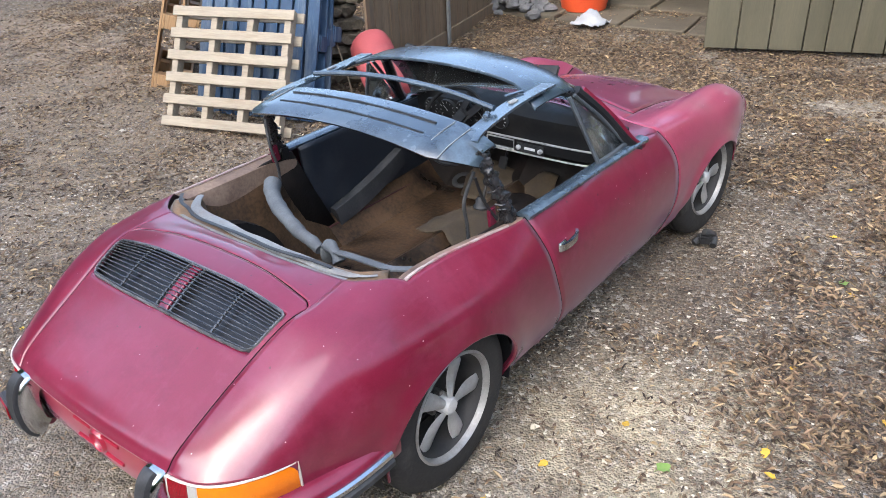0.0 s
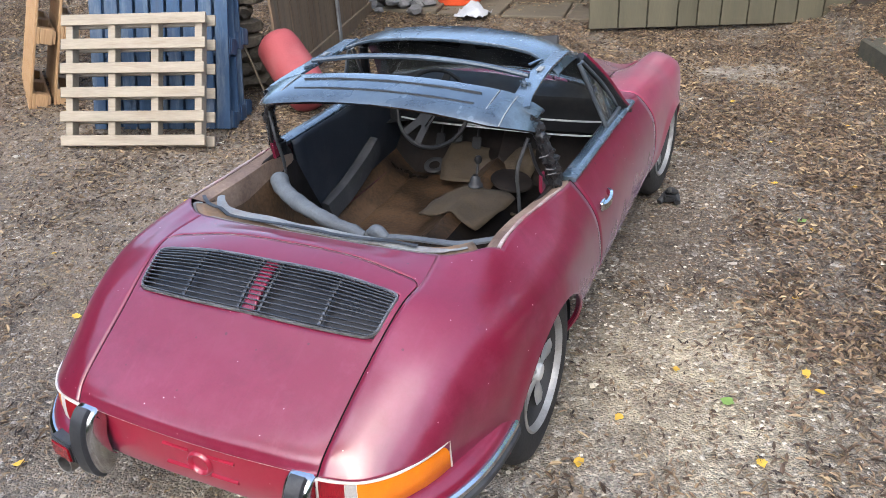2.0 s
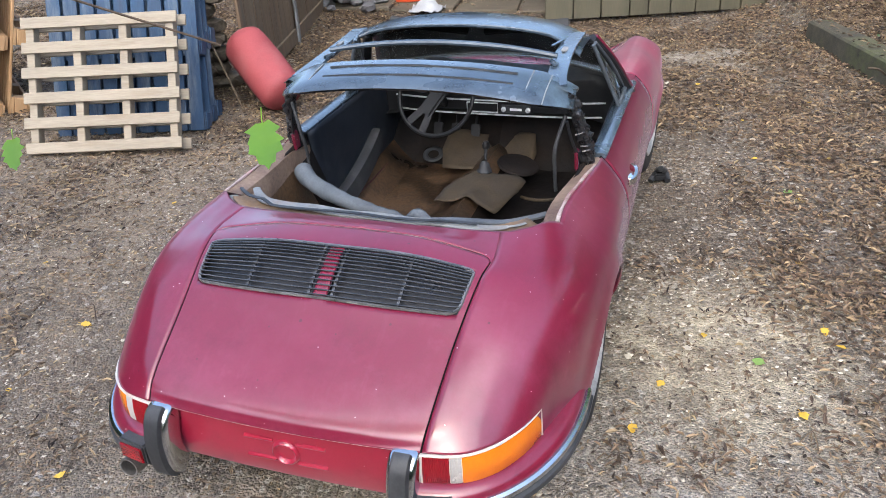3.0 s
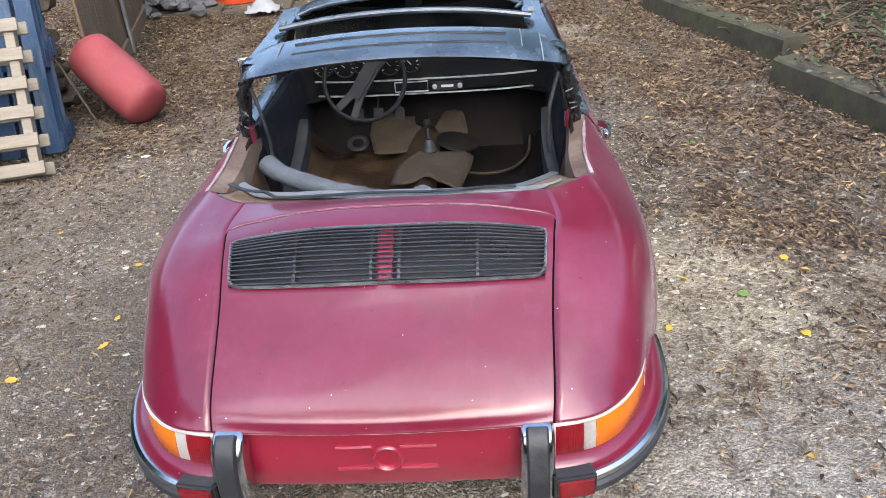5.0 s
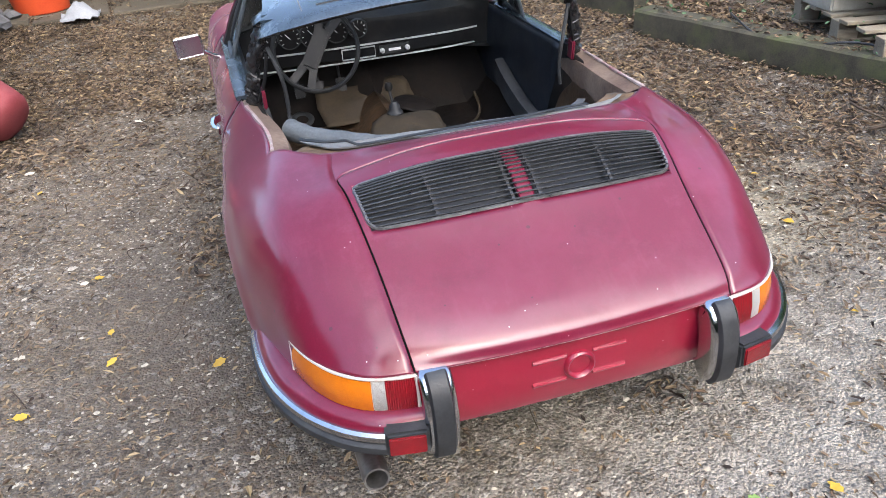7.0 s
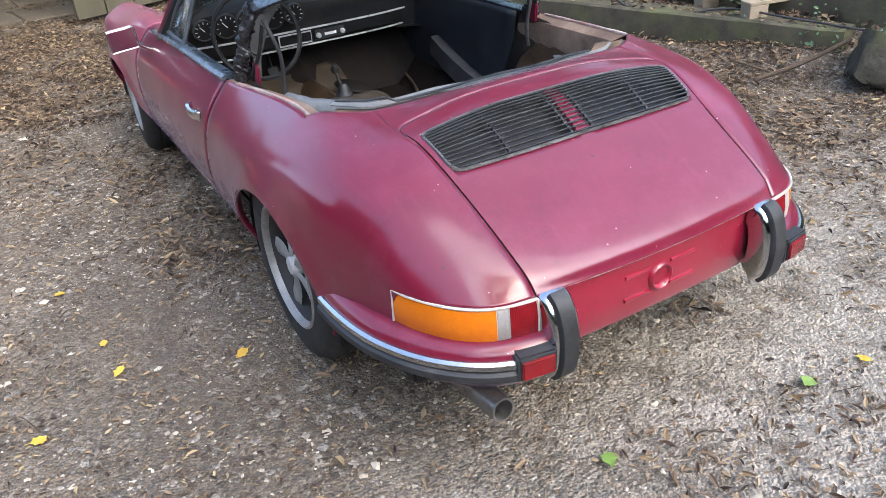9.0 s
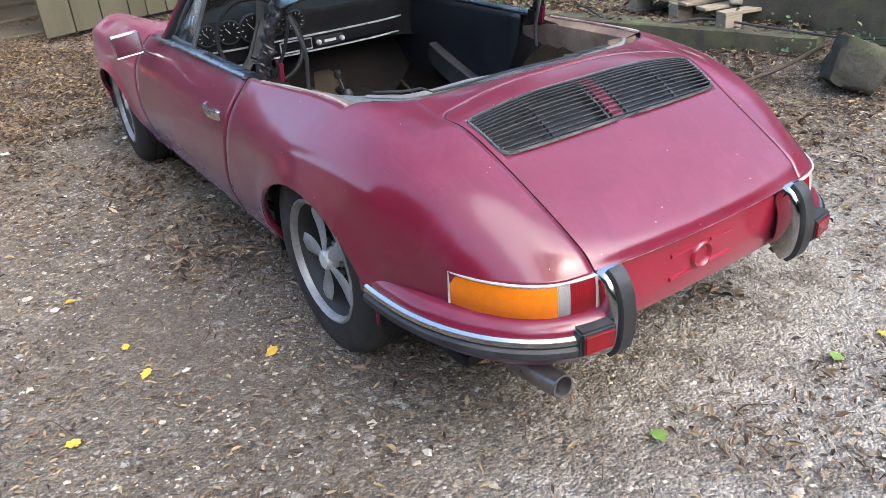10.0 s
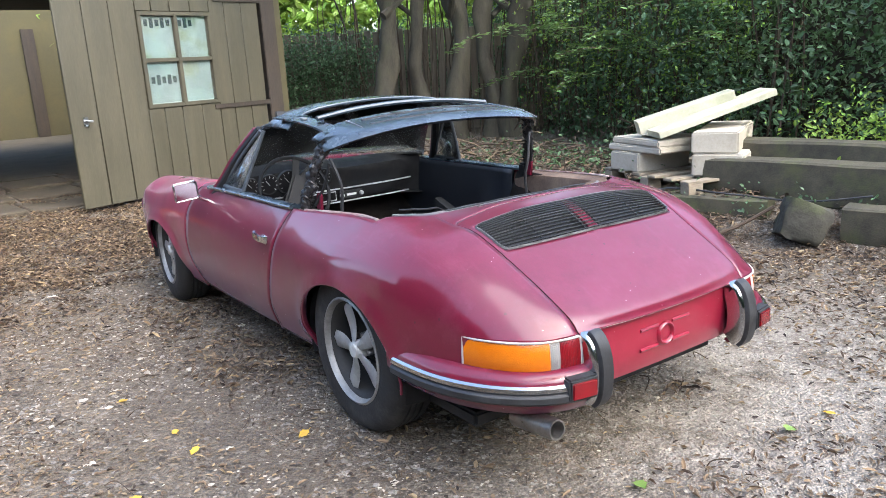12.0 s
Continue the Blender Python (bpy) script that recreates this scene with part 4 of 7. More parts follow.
def wheel(parent, at):
    bm = bmesh.new()
    lathe(bm, [(.186, -.09), (.164, -.07), (.162, .02), (.168, .062), (.184, .078)], at, 48)
    disc(bm, .164, at @ Matrix.Translation((0, 0, -.03)))
    hub = part("wheel", bm, M_ALUDARK, parent, "five-spoke alloy wheel on a worn tyre")
    bm = bmesh.new()
    lathe(bm, TYRE, at, 56)
    part("tyre", bm, M_TYRE, hub, "dusty black tyre")
    bm = bmesh.new()
    lathe(bm, [(.181, .050), (.184, .078), (.189, .093), (.195, .100), (.203, .096), (.200, .085), (.191, .074), (.186, .050)], at, 64, True)
    part("rim", bm, M_LIP, hub, "grey polished rim lip")
    for i in range(5):
        bm = bmesh.new()
        rows = []
        for k in range(9):
            q = k / 8
            r = .026 + .150 * q
            w = .013 + .021 * math.sin(min(q * 1.25, 1.0) * math.pi / 2) - .012 * max(0, (q - .80) / .2) ** 2
            z = .080 - .010 * math.sin(q * math.pi) - .012 * max(0, q - .85) / .15
            rows.append([Vector((r, w * u, z - .012 * abs(u) ** 1.5 + (.003 if abs(u) > .7 else 0))) for u in (-1, -.8, -.4, 0, .4, .8, 1)])
        sheet(bm, rows)
        bmesh.ops.solidify(bm, geom=bm.faces[:], thickness=.012)
        bm.transform(at @ Matrix.Rotation(2 * math.pi * i / 5 + .3, 4, "Z"))
        part("spoke", bm, M_ALU, hub)
        bm = bmesh.new()
        a = 2 * math.pi * (i + .5) / 5 + .3
        lathe(bm, [(.012, .03), (.012, .05), (.009, .056), (.001, .057)], at @ Matrix.Translation((.058 * math.cos(a), .058 * math.sin(a), 0)), 8)
        part("lug_nut", bm, M_STEEL, hub)
    bm = bmesh.new()
    lathe(bm, [(.036, .02), (.034, .06), (.031, .080), (.027, .086), (.018, .088), (.001, .088)], at, 28)
    part("hub_cap", bm, M_ALU, hub)


for y in (REAR_AXLE, FRONT_AXLE):
    for side in (1, -1):
        steer = 4.0 if y > 1 else 0.0
        wheel(car, pose(0.632 * side, y, HUB_Z + 0.008, 0, 90 * side, 0) if not steer else pose(0.632 * side, y, HUB_Z + 0.008) @ Matrix.Rotation(radians(-steer), 4, "Z") @ pose(0, 0, 0, 0, 90 * side, 0))

# ---- tail: panel, bumpers, overriders, lamps, exhaust
bm = bmesh.new()
rows = []
for i in range(13):
    x = -.40 + .80 * i / 12
    rows.append([Vector((x, -.815 - .012 * math.cos(x * 3.4) + d, z)) for z, d in ((.505, .03), (.498, -.002), (.47, -.004), (.40, -.004), (.33, .004), (.305, .016), (.296, .05), (.295, .12))])
sheet(bm, rows)
tail = part("tail_panel", bm, M_PANEL, car, "bright red plain panel under the engine lid")
thick(tail, 0.004)
bm = bmesh.new()
lathe(bm, [(.027, -.002), (.030, .007), (.0345, .010), (.039, .007), (.042, -.002)], pose(0.004, -.8315, .412, 90, 0, 0), 32)
part("embossed_ring", bm, M_PANEL, tail)
for sx in (-1, 1):
    for z in (.447, .379):
        bm = bmesh.new()
        x0, x1 = sorted((0.004 + sx * .034, 0.004 + sx * .122))
        sweep(bm, [(x0, -.8325, z), ((x0 + x1) / 2, -.832, z), (x1, -.8315, z)], [(-.003, -.006), (.002, -.005), (.005, 0), (.002, .005), (-.003, .006)])
        part("embossed_bar", bm, M_PANEL, tail)

BUMPER = [(.732, -.285), (.733, -.40), (.722, -.52), (.693, -.63), (.641, -.733), (.568, -.816), (.485, -.866), (.395, -.885)]
for side in (1, -1):
    path = spans([(x * side, y, 0) for x, y in BUMPER])

    def strip(profile, first=0, last=None):
        out = bmesh.new()
        pts = path[first:last]
        sweep(out, [Vector(p) for p in pts], [(a * side, b) for a, b in profile])
        return out

    bumper = part("bumper", strip([(.075, .421), (.03, .424), (.008, .417), (-.005, .402), (-.010, .380), (-.008, .345), (.010, .318), (.030, .288), (.075, .270), (.09, .280), (.045, .328), (.030, .390), (.06, .409)]), M_PAINT, car, "crimson rear bumper quarter")
    part("bumper_trim", strip([(.0, .391), (-.013, .392), (-.021, .386), (-.023, .374), (-.018, .368), (.0, .367)], 3), M_BRUSHED, bumper, "thin chrome bumper trim")
    part("rubber_strip", strip([(.0, .366), (-.020, .367), (-.028, .360), (-.028, .343), (-.020, .335), (.01, .331)], 3), M_RUBBER, bumper, "black rubber bumper strip")
    # overrider
    bm = bmesh.new()
    arc = spans([(.362 * side, -.836, .510), (.362 * side, -.864, .503), (.362 * side, -.886, .474), (.362 * side, -.899, .425), (.362 * side, -.899, .365), (.362 * side, -.888, .320), (.362 * side, -.866, .295)])
    sweep(bm, arc, [(-.038, -.055), (.038, -.055), (.040, -.006), (.037, .003), (.030, .008), (-.030, .008), (-.037, .003), (-.040, -.006)], up=(0, -1, .2))
    over = part("overrider", bm, M_BRUSHED, car, "chrome overrider with a black rubber face")
    bm = bmesh.new()
    sweep(bm, [p + Vector((0, -.004, .001)) for p in arc[4:]], [(-.026, 0), (.026, 0), (.026, .010), (.021, .017), (-.021, .017), (-.026, .010)], up=(0, -1, .2))
    part("rubber_face", bm, M_RUBBER, over, "black rubber face")
    # reflector
    bm = bmesh.new()
    m = Matrix.Translation((.445 * side, -.885, .376)) @ Matrix.Rotation(radians(10) * side, 4, "Z")
    box(bm, (.10, .05, .068), m, .006)
    reflector = part("reflector", bm, M_RUBBER, car, "red reflector in a black housing")
    bm = bmesh.new()
    box(bm, (.084, .008, .05), m @ Matrix.Translation((0, -.026, -.002)), .003)
    part("red_glass", bm, M_REDLENS, reflector)
    # lamp cluster round the corner
    line = spans([(.402, -.845), (.46, -.835), (.52, -.812), (.575, -.765), (.615, -.705), (.64, -.65), (.655, -.60)])

    def lamp_slice(a, b, z0, z1, out, mat, name, parent, label="", ribs=0):
        pts = [Vector((p.x, p.y, 0)) for p in line]
        n = len(pts) - 1
        o = bmesh.new()
        rows = []
        for k in range(29):
            f = (a + (b - a) * k / 28) * n
            i = min(int(f), n - 1)
            p, d = pts[i].lerp(pts[i + 1], f - i), (pts[i + 1] - pts[i]).normalized()
            nrm = Vector((d.y, -d.x, 0))
            lean, e0 = f / n, out + ribs * .0016 * (k % 2)
            rows.append([Vector(((p.x + nrm.x * (e0 + e)) * side, p.y + nrm.y * (e0 + e), z)) for z, e in ((z0, -.03), (z0, .004), (z0 + .006, .008), ((z0 + z1) / 2, .008), (z1 - .008, .003), (z1, -.001), (z1, -.03))])
        vs = sheet(o, rows)
        for r in (vs[0], vs[-1]):
            o.faces.new(r)
        return part(name, o, mat, parent, label)

    lamp = lamp_slice(-0.0, 1.0, .413, .511, -.004, M_TRIM, "tail_lamp", car, "tail lamp with amber, white and red lenses")
    lamp_slice(.012, .20, .419, .505, -.001, M_REDLENS, "red_lens", lamp, "ribbed red lens", 1)
    lamp_slice(.205, .278, .419, .505, -.002, M_WHITELENS, "white_lens", lamp, "ribbed clear lens", 1)
    lamp_slice(.284, .965, .419, .505, -.001, M_AMBER, "amber_lens", lamp, "amber indicator lens")
    rim = []
    for z, e, seq in ((.4145, .006, range(25)), (.5095, .001, range(24, -1, -1))):
        for k in seq:
            f = (.004 + .985 * k / 24) * (len(line) - 1)
            i = min(int(f), len(line) - 2)
            p, d = Vector(line[i]).lerp(Vector(line[i + 1]), f - i), (Vector(line[i + 1]) - Vector(line[i])).normalized()
            rim.append(Vector(((p.x + d.y * e) * side, p.y - d.x * e, z)))
    bm = bmesh.new()
    sweep(bm, rim + rim[:1], ring(.0038, 6), up=(0, 1, .3))
    part("lamp_frame", bm, M_TRIM, lamp, "thin pale frame round the lenses")

bm = bmesh.new()
lathe(bm, [(.026, .0), (.031, 0), (.033, -.02), (.033, -.18), (.026, -.18)], pose(-.527, -.872, .258, 84, 0, 0), 28, True)
part("exhaust_pipe", bm, M_STEEL, car, "dull steel exhaust tailpipe")

# ---- cockpit
bm = bmesh.new()
TUB = [(1.78, .62, .56), (1.66, .40, .58), (1.52, .27, .60), (1.2, .25, .60), (.7, .25, .60), (.46, .255, .595), (.40, .30, .585), (.30, .40, .575), (.1, .43, .555), (-.05, .45, .53), (-.12, .55, .50), (-.15, .70, .465), (-.17, .785, .445)]
rows = []
for y, z, w in TUB:
    hump = .14 if y > .42 else .05
    row = []
    for i in range(21):
        u = -1 + 2 * i / 20
        x = u * w
        zz = z + hump * math.exp(-(x / .10) ** 2) * (1 if z < .5 else 0) + .012 * noise.noise(Vector((x * 6, y * 6, 1)))
        if abs(u) > .86:
            top = .76 if y < .58 else min(.76, z + .13)
            zz = max(zz, z + (top - z) * min(1, (abs(u) - .86) / .10))
        row.append(Vector((x, y, zz)))
    rows.append(row)
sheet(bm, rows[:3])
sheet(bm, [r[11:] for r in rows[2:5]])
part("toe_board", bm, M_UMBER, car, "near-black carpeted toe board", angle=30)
bm = bmesh.new()
sheet(bm, [r[:12] for r in rows[2:5]])
sheet(bm, rows[4:])
tub = part("cockpit_tub", bm, M_RUST, car, "bare rust-brown cockpit floor and walls", angle=30)
# quarter trim beside the rear bench, tan bare ledge and grey seal round the opening
for side in (1, -1):
    bm = bmesh.new()
    edge = [body_at(t, 4) for t in steps(5.0, 8.0, 8)]
    rows = []
    for p in edge:
        k = min(1, max(0, (p.y + .05) / .6))
        rows.append([Vector((p.x * side, p.y, p.z - .003)), Vector(((p.x - .012) * side, p.y + .003, p.z - .003)), Vector(((p.x - .055) * side, p.y + .02, p.z - .018)), Vector(((p.x - .065) * side, p.y + .025, p.z - .05)), Vector(((p.x - .055) * side, p.y + .03, p.z - .34))])
    sheet(bm, rows)
    part("quarter_ledge", bm, M_TANSILL, car, "bare tan metal ledge with flaking paint")
for side in (1, -1):
    bm = bmesh.new()
    line = [body_at(t, 4) for t in steps(5.0, 7.7, 8)]
    sweep(bm, [Vector(((p.x - .006) * side, p.y, p.z + .002)) for p in line], [(-.007, -.003), (.005, -.003), (.004, .002), (-.005, .002)], scale=lambda q: .7 + .5 * abs(math.sin(q * 9 + side)))
    part("worn_edge", bm, M_WORN, car, "pale worn edge of the opening")
edge = [body_at(5.0, s) for s in steps(4, 8, 6)]
edge = [Vector((-p.x, p.y, p.z)) for p in edge] + edge[::-1][1:]
n_edge = len(edge)
for a, b, mat, label, drop in ((0, n_edge // 4 + 1, M_PRIMER, "grey weathered corner of the window seal", -.016), (n_edge // 4, n_edge - n_edge // 4, M_PRIMER, "grey weathered seal along the rear window", -.010), (n_edge - n_edge // 4 - 1, n_edge, M_PRIMER, "grey weathered corner of the window seal", -.016)):
    bm = bmesh.new()
    sweep(bm, [p + Vector((-.02 * p.x, .014, drop - .009)) for p in edge[a:b]], [(-.007, -.012), (.005, -.010), (.006, -.003), (.0, -.001), (-.007, -.003)] if mat is M_RUBBER else [(-.02, -.012), (.014, -.008), (.015, .001), (.0, .005), (-.02, .0)])
    part("window_seal", bm, mat, car, label)
bm = bmesh.new()
inner = edge[3:-3]
wavy = [noise.noise(Vector((p.x * 6, 2.0, 7))) for p in inner]
sheet(bm, [[p + Vector((-.02 * p.x, .010, -.012)), p + Vector((-.05 * p.x, .035, -.022 + .003 * w)), p + Vector((-.09 * p.x, .066 + .006 * w, -.026 - .004 * w)), p + Vector((-.12 * p.x, .092 + .010 * w, -.032)), p + Vector((-.13 * p.x, .100 + .010 * w, -.085)), p + Vector((-.14 * p.x, .100, -.20))] for p, w in zip(inner, wavy)])
thick(part("parcel_shelf", bm, M_SHELF, car, "bare brown shelf behind the cockpit", angle=60), .004)
bm = bmesh.new()
spear = [p + Vector((-.10 * p.x, .020 + .075 * (1 - k / len(inner)) ** .8 + .006 * w, -.016 + .004 * w)) for k, (p, w) in enumerate(zip(inner, wavy))]
sweep(bm, spear, [(-.020, -.004), (.020, -.004), (.021, .001), (.0, .005), (-.020, .001)], scale=lambda q: .30 + .80 * math.sin(math.pi * min(1, .08 + q)) ** .7 if q < .9 else .30)
part("window_channel", bm, M_PRIMER, car, "loose grey spear-shaped window trim")
for pts, r, mat, label in (
        ([(p.x * .95, p.y + .042 + .012 * noise.noise(Vector((p.x * 5, 4, 1))), p.z - .004 + .018 * (1 if p.x < -.40 else 0)) for p in edge[4:-14]], .0042, M_RUBBER, "loose dark rubber strip"),
        ([(.10, .125, .655), (.19, .118, .668), (.30, .11, .677), (.386, .115, .68), (.467, .168, .68), (.51, .23, .67)], .009, M_GREYHOSE, "wrinkled grey seal")):
    bm = bmesh.new()
    sweep(bm, spans(pts) if len(pts) < 7 else [Vector(p) for p in pts], [(-r * 1.6, -r * .4), (r * 1.6, -r * .4), (r * 1.6, r * .4), (-r * 1.6, r * .4)])
    part("loose_strip", bm, mat, car, label)
# heater hose lying behind the driver's side
bm = bmesh.new()
tube(bm, [(-.515, .37, .694), (-.47, .325, .682), (-.39, .275, .668), (-.29, .23, .656), (-.20, .195, .648), (-.12, .165, .646), (-.05, .15, .642), (.0, .14, .627)], .031, 14, scale=lambda q: 1.2 - .5 * q + .04 * math.sin(q * 60) + .05 * math.sin(q * 23))
tube(bm, [(.015, .16, .58), (.02, .155, .635), (.05, .142, .660), (.09, .13, .653), (.12, .12, .62)], .025, 12, scale=lambda q: .9 + .15 * math.sin(q * 14))
part("fabric_hose", bm, M_GREYHOSE, car, "limp grey fabric heater hose")

# dashboard
bm = bmesh.new()
prof = [(1.70, .80), (1.58, .815), (1.50, .80), (1.455, .775), (1.45, .735), (1.465, .70), (1.462, .655), (1.47, .60), (1.50, .575), (1.62, .57)]
rows = []
for i in range(25):
    u = -1 + 2 * i / 24
    x = u * .605
    bulge = .022 * math.exp(-((x + .27) / .26) ** 4)
    rows.append([Vector((x, min(y, 1.645 - .235 * u * u) + (.06 if y < 1.6 else 0) * (abs(u) ** 4) - (bulge * .6 if z > .69 else 0), z + (bulge if z > .72 else 0))) for y, z in prof])
sheet(bm, rows)
dash = part("dashboard", bm, M_BLACK, car, "black dashboard with chrome strips and round gauges")
for z, y, r in ((.660, 1.453, .0036), (.585, 1.462, .0036)):
    bm = bmesh.new()
    sweep(bm, [Vector((-.57 + 1.14 * i / 20, y + .06 * abs(-1 + .1 * i) ** 4 * .8, z)) for i in range(21)], [(-r, -r), (r, -r), (r, r), (-r, r)])
    part("chrome_strip", bm, M_BRIGHT, dash)
for x, r in ((-.48, .042), (-.378, .050), (-.268, .060), (-.160, .050), (-.058, .042)):
    m = pose(x, 1.432, .742, 98, 0, 0)
    bm = bmesh.new()
    lathe(bm, [(r - .004, -.01), (r, .004), (r + .004, .004), (r + .006, -.012)], m, 36)
    gauge = part("gauge", bm, M_RUBBER, dash, "round black gauge with white marks")
    bm = bmesh.new()
    disc(bm, r, m)
    part("dial", bm, M_DIAL, gauge)
    for k in range(9):
        bm = bmesh.new()
        box(bm, (.0026, .010, .001), m @ Matrix.Rotation(radians(-130 + 32 * k), 4, "Z") @ Matrix.Translation((0, r * .82, .002)))
        part("mark", bm, M_WHITEMARK, gauge)
    bm = bmesh.new()
    box(bm, (.003, r * .7, .001), m @ Matrix.Rotation(radians(40), 4, "Z") @ Matrix.Translation((0, r * .25, .003)))
    part("needle", bm, M_WHITEMARK, gauge)
# radio, ashtray and glovebox lines
bm = bmesh.new()
box(bm, (.15, .012, .045), Matrix.Translation((.11, 1.449, .622)), .003)
radio = part("radio", bm, M_RUBBER, dash, "old radio with two chrome knobs")
for dx in (-.062, .062):
    bm = bmesh.new()
    lathe(bm, [(.012, 0), (.012, .012), (.009, .017), (.001, .018)], pose(.11 + dx, 1.444, .622, 90, 0, 0), 16)
    part("knob", bm, M_BRIGHT, radio)
bm = bmesh.new()
box(bm, (.06, .004, .012), Matrix.Translation((.11, 1.442, .622)))
part("tuning_scale", bm, M_WHITEMARK, radio)
bm = bmesh.new()
sweep(bm, [(-.145, 1.45, .648), (.015, 1.45, .648), (.015, 1.45, .600), (-.145, 1.45, .600), (-.145, 1.45, .648)], [(-.003, -.003), (.003, -.003), (.003, .003), (-.003, .003)], up=(0, 1, 0))
part("heater_panel", bm, M_BRIGHT, dash, "chrome framed control panel")

# steering wheel
SW = pose(-.275, 1.345, .700, 64, 0, 0)
bm = bmesh.new()
ringpts = [SW @ Vector((.192 * math.cos(a), .192 * math.sin(a), 0)) for a in (2 * math.pi * i / 40 for i in range(41))]
sweep(bm, ringpts, ring(.0105, 8), up=SW.to_3x3() @ Vector((0, 0, 1)))
steer = part("steering_wheel", bm, M_BLACK, car, "thin black steering wheel with a wide spoke pad")
bm = bmesh.new()
for a0 in (58, 238):
    for da in (-14, 14):
        a = radians(a0 + da)
        sweep(bm, [SW @ Vector((.02 * math.cos(a0), .02, .0)), SW @ Vector((.10 * math.cos(a), .10 * math.sin(a), -.006)), SW @ Vector((.188 * math.cos(a), .188 * math.sin(a), 0))], [(-.018, -.004), (.018, -.004), (.018, .004), (-.018, .004)], up=SW.to_3x3() @ Vector((0, 0, 1)))
box(bm, (.20, .075, .035), SW @ Matrix.Rotation(radians(58), 4, "Z") @ Matrix.Translation((0, 0, -.005)), .012)
part("spoke_pad", bm, M_BLACK, steer)
bm = bmesh.new()
tube(bm, [SW @ Vector((0, 0, -.02)), SW @ Vector((0, 0, -.30))], .026, 12, False)
part("steering_column", bm, M_BLACK, steer)

# gear lever, tan mats, pedals
bm = bmesh.new()
tube(bm, [(.02, 1.16, .30), (.02, 1.17, .42), (.015, 1.21, .50)], .007, 8)
lathe(bm, [(.001, .022), (.014, .018), (.02, .0), (.015, -.016), (.007, -.02)], Matrix.Translation((.014, 1.215, .515)), 16)
gear = part("gear_lever", bm, M_BLACK, car, "black gear lever with a rubber boot")
bm = bmesh.new()
lathe(bm, [(.05, .0), (.045, .03), (.036, .04), (.038, .055), (.026, .07), (.026, .085), (.012, .105)], Matrix.Translation((.02, 1.155, .355)), 18)
part("boot", bm, M_RUBBER, gear)
for cx, cy, cz, w, d, tilt, turn in ((-.05, 1.50, .372, .50, .24, 30, 4), (.04, 1.00, .405, .34, .34, 0, -10)):
    bm = bmesh.new()
    rows = [[Vector((w * (u - .5) * (1 - .15 * abs(v - .5)), d * (v - .5) * (1 + .12 * math.sin(u * 9)), .02 * noise.noise(Vector((u * 4, v * 4, cx * 9))) - (.035 * (u - .5) ** 2 * 4 if tilt == 0 else 0))) for u in (i / 14 for i in range(15))] for v in (j / 10 for j in range(11))]
    sheet(bm, rows)
    bm.transform(pose(cx, cy, cz, tilt, 0, turn))
    thick(part("floor_mat", bm, M_CARDBOARD, car, "torn tan floor mat", angle=60), .006)
bm = bmesh.new()
lathe(bm, [(.03, 0), (.042, .006), (.055, .004), (.06, 0)], pose(-.375, 1.535, .315, 24, 0, 0), 24)
part("floor_plug", bm, M_POCKET, car, "round metal floor plug")
bm = bmesh.new()
lathe(bm, [(.001, .012), (.07, .010), (.10, .004), (.105, -.004), (.10, -.010)], pose(.15, 1.31, .385, 4, 12, 0), 28)
part("rubber_cover", bm, M_UMBER, car, "loose round black rubber cover")
for x in (-.36, -.26, -.15):
    bm = bmesh.new()
    box(bm, (.05, .012, .07), pose(x, 1.60, .44, -25, 0, 0), .004)
    tube(bm, [(x, 1.61, .44), (x, 1.66, .54)], .007, 6, False)
    part("pedal", bm, M_BLACK, car)
bm = bmesh.new()
tube(bm, [(.20, 1.16, .28), (.29, 1.12, .29), (.41, 1.20, .28), (.49, 1.34, .29), (.51, 1.48, .33)], .008, 6)
part("cable", bm, M_CARDBOARD, car, "tan cable on the floor")

# ---- roof frame
# targa bar
BARX = [-.565, -.54, -.50, -.44, -.36, -.24, -.12, 0, .12, .24, .36, .44, .50, .54, .565]


def bar_drop(x):
    q = abs(x) / .565
    return -.045 * q ** 2 - .035 * max(0, (q - .72) / .28) ** 2


bm = bmesh.new()
rows = []
for x in BARX:
    d, q = bar_drop(x), abs(x) / .565
    w = -.035 * min(q, .75) ** 2 + .125 * max(0, (q - .76) / .24) ** 1.5
    rows.append([Vector((x, y + (.0 if y > .4 else w), z + d)) for y, z in ((.292, 1.070), (.282, 1.080), (.297, 1.093), (.35, 1.108), (.41, 1.120), (.46, 1.127), (.485, 1.128), (.495, 1.118))])
sheet(bm, rows)
bar = part("targa_bar", bm, M_BLACKTOP, car, "worn black roll-over bar with painted sky sheen")
thick(bar, .014)
for y, z in ((.352, 1.110), (.425, 1.124)):
    bm = bmesh.new()
    sweep(bm, [Vector((x, y, z + bar_drop(x))) for x in (-.36, -.2, 0, .2, .36)], [(-.006, -.002), (.006, -.002), (.004, .003), (-.004, .003)])
    part("ridge", bm, M_BLACK, bar)
for x in (-.41, .41, .475):
    bm = bmesh.new()
    sweep(bm, [Vector((x, y, z + bar_drop(x))) for y, z in ((.278, 1.086), (.34, 1.108), (.40, 1.120), (.47, 1.130))], [(-.0018, -.002), (.0018, -.002), (.0018, .001), (-.0018, .001)])
    part("seam", bm, M_PRIMER, bar)
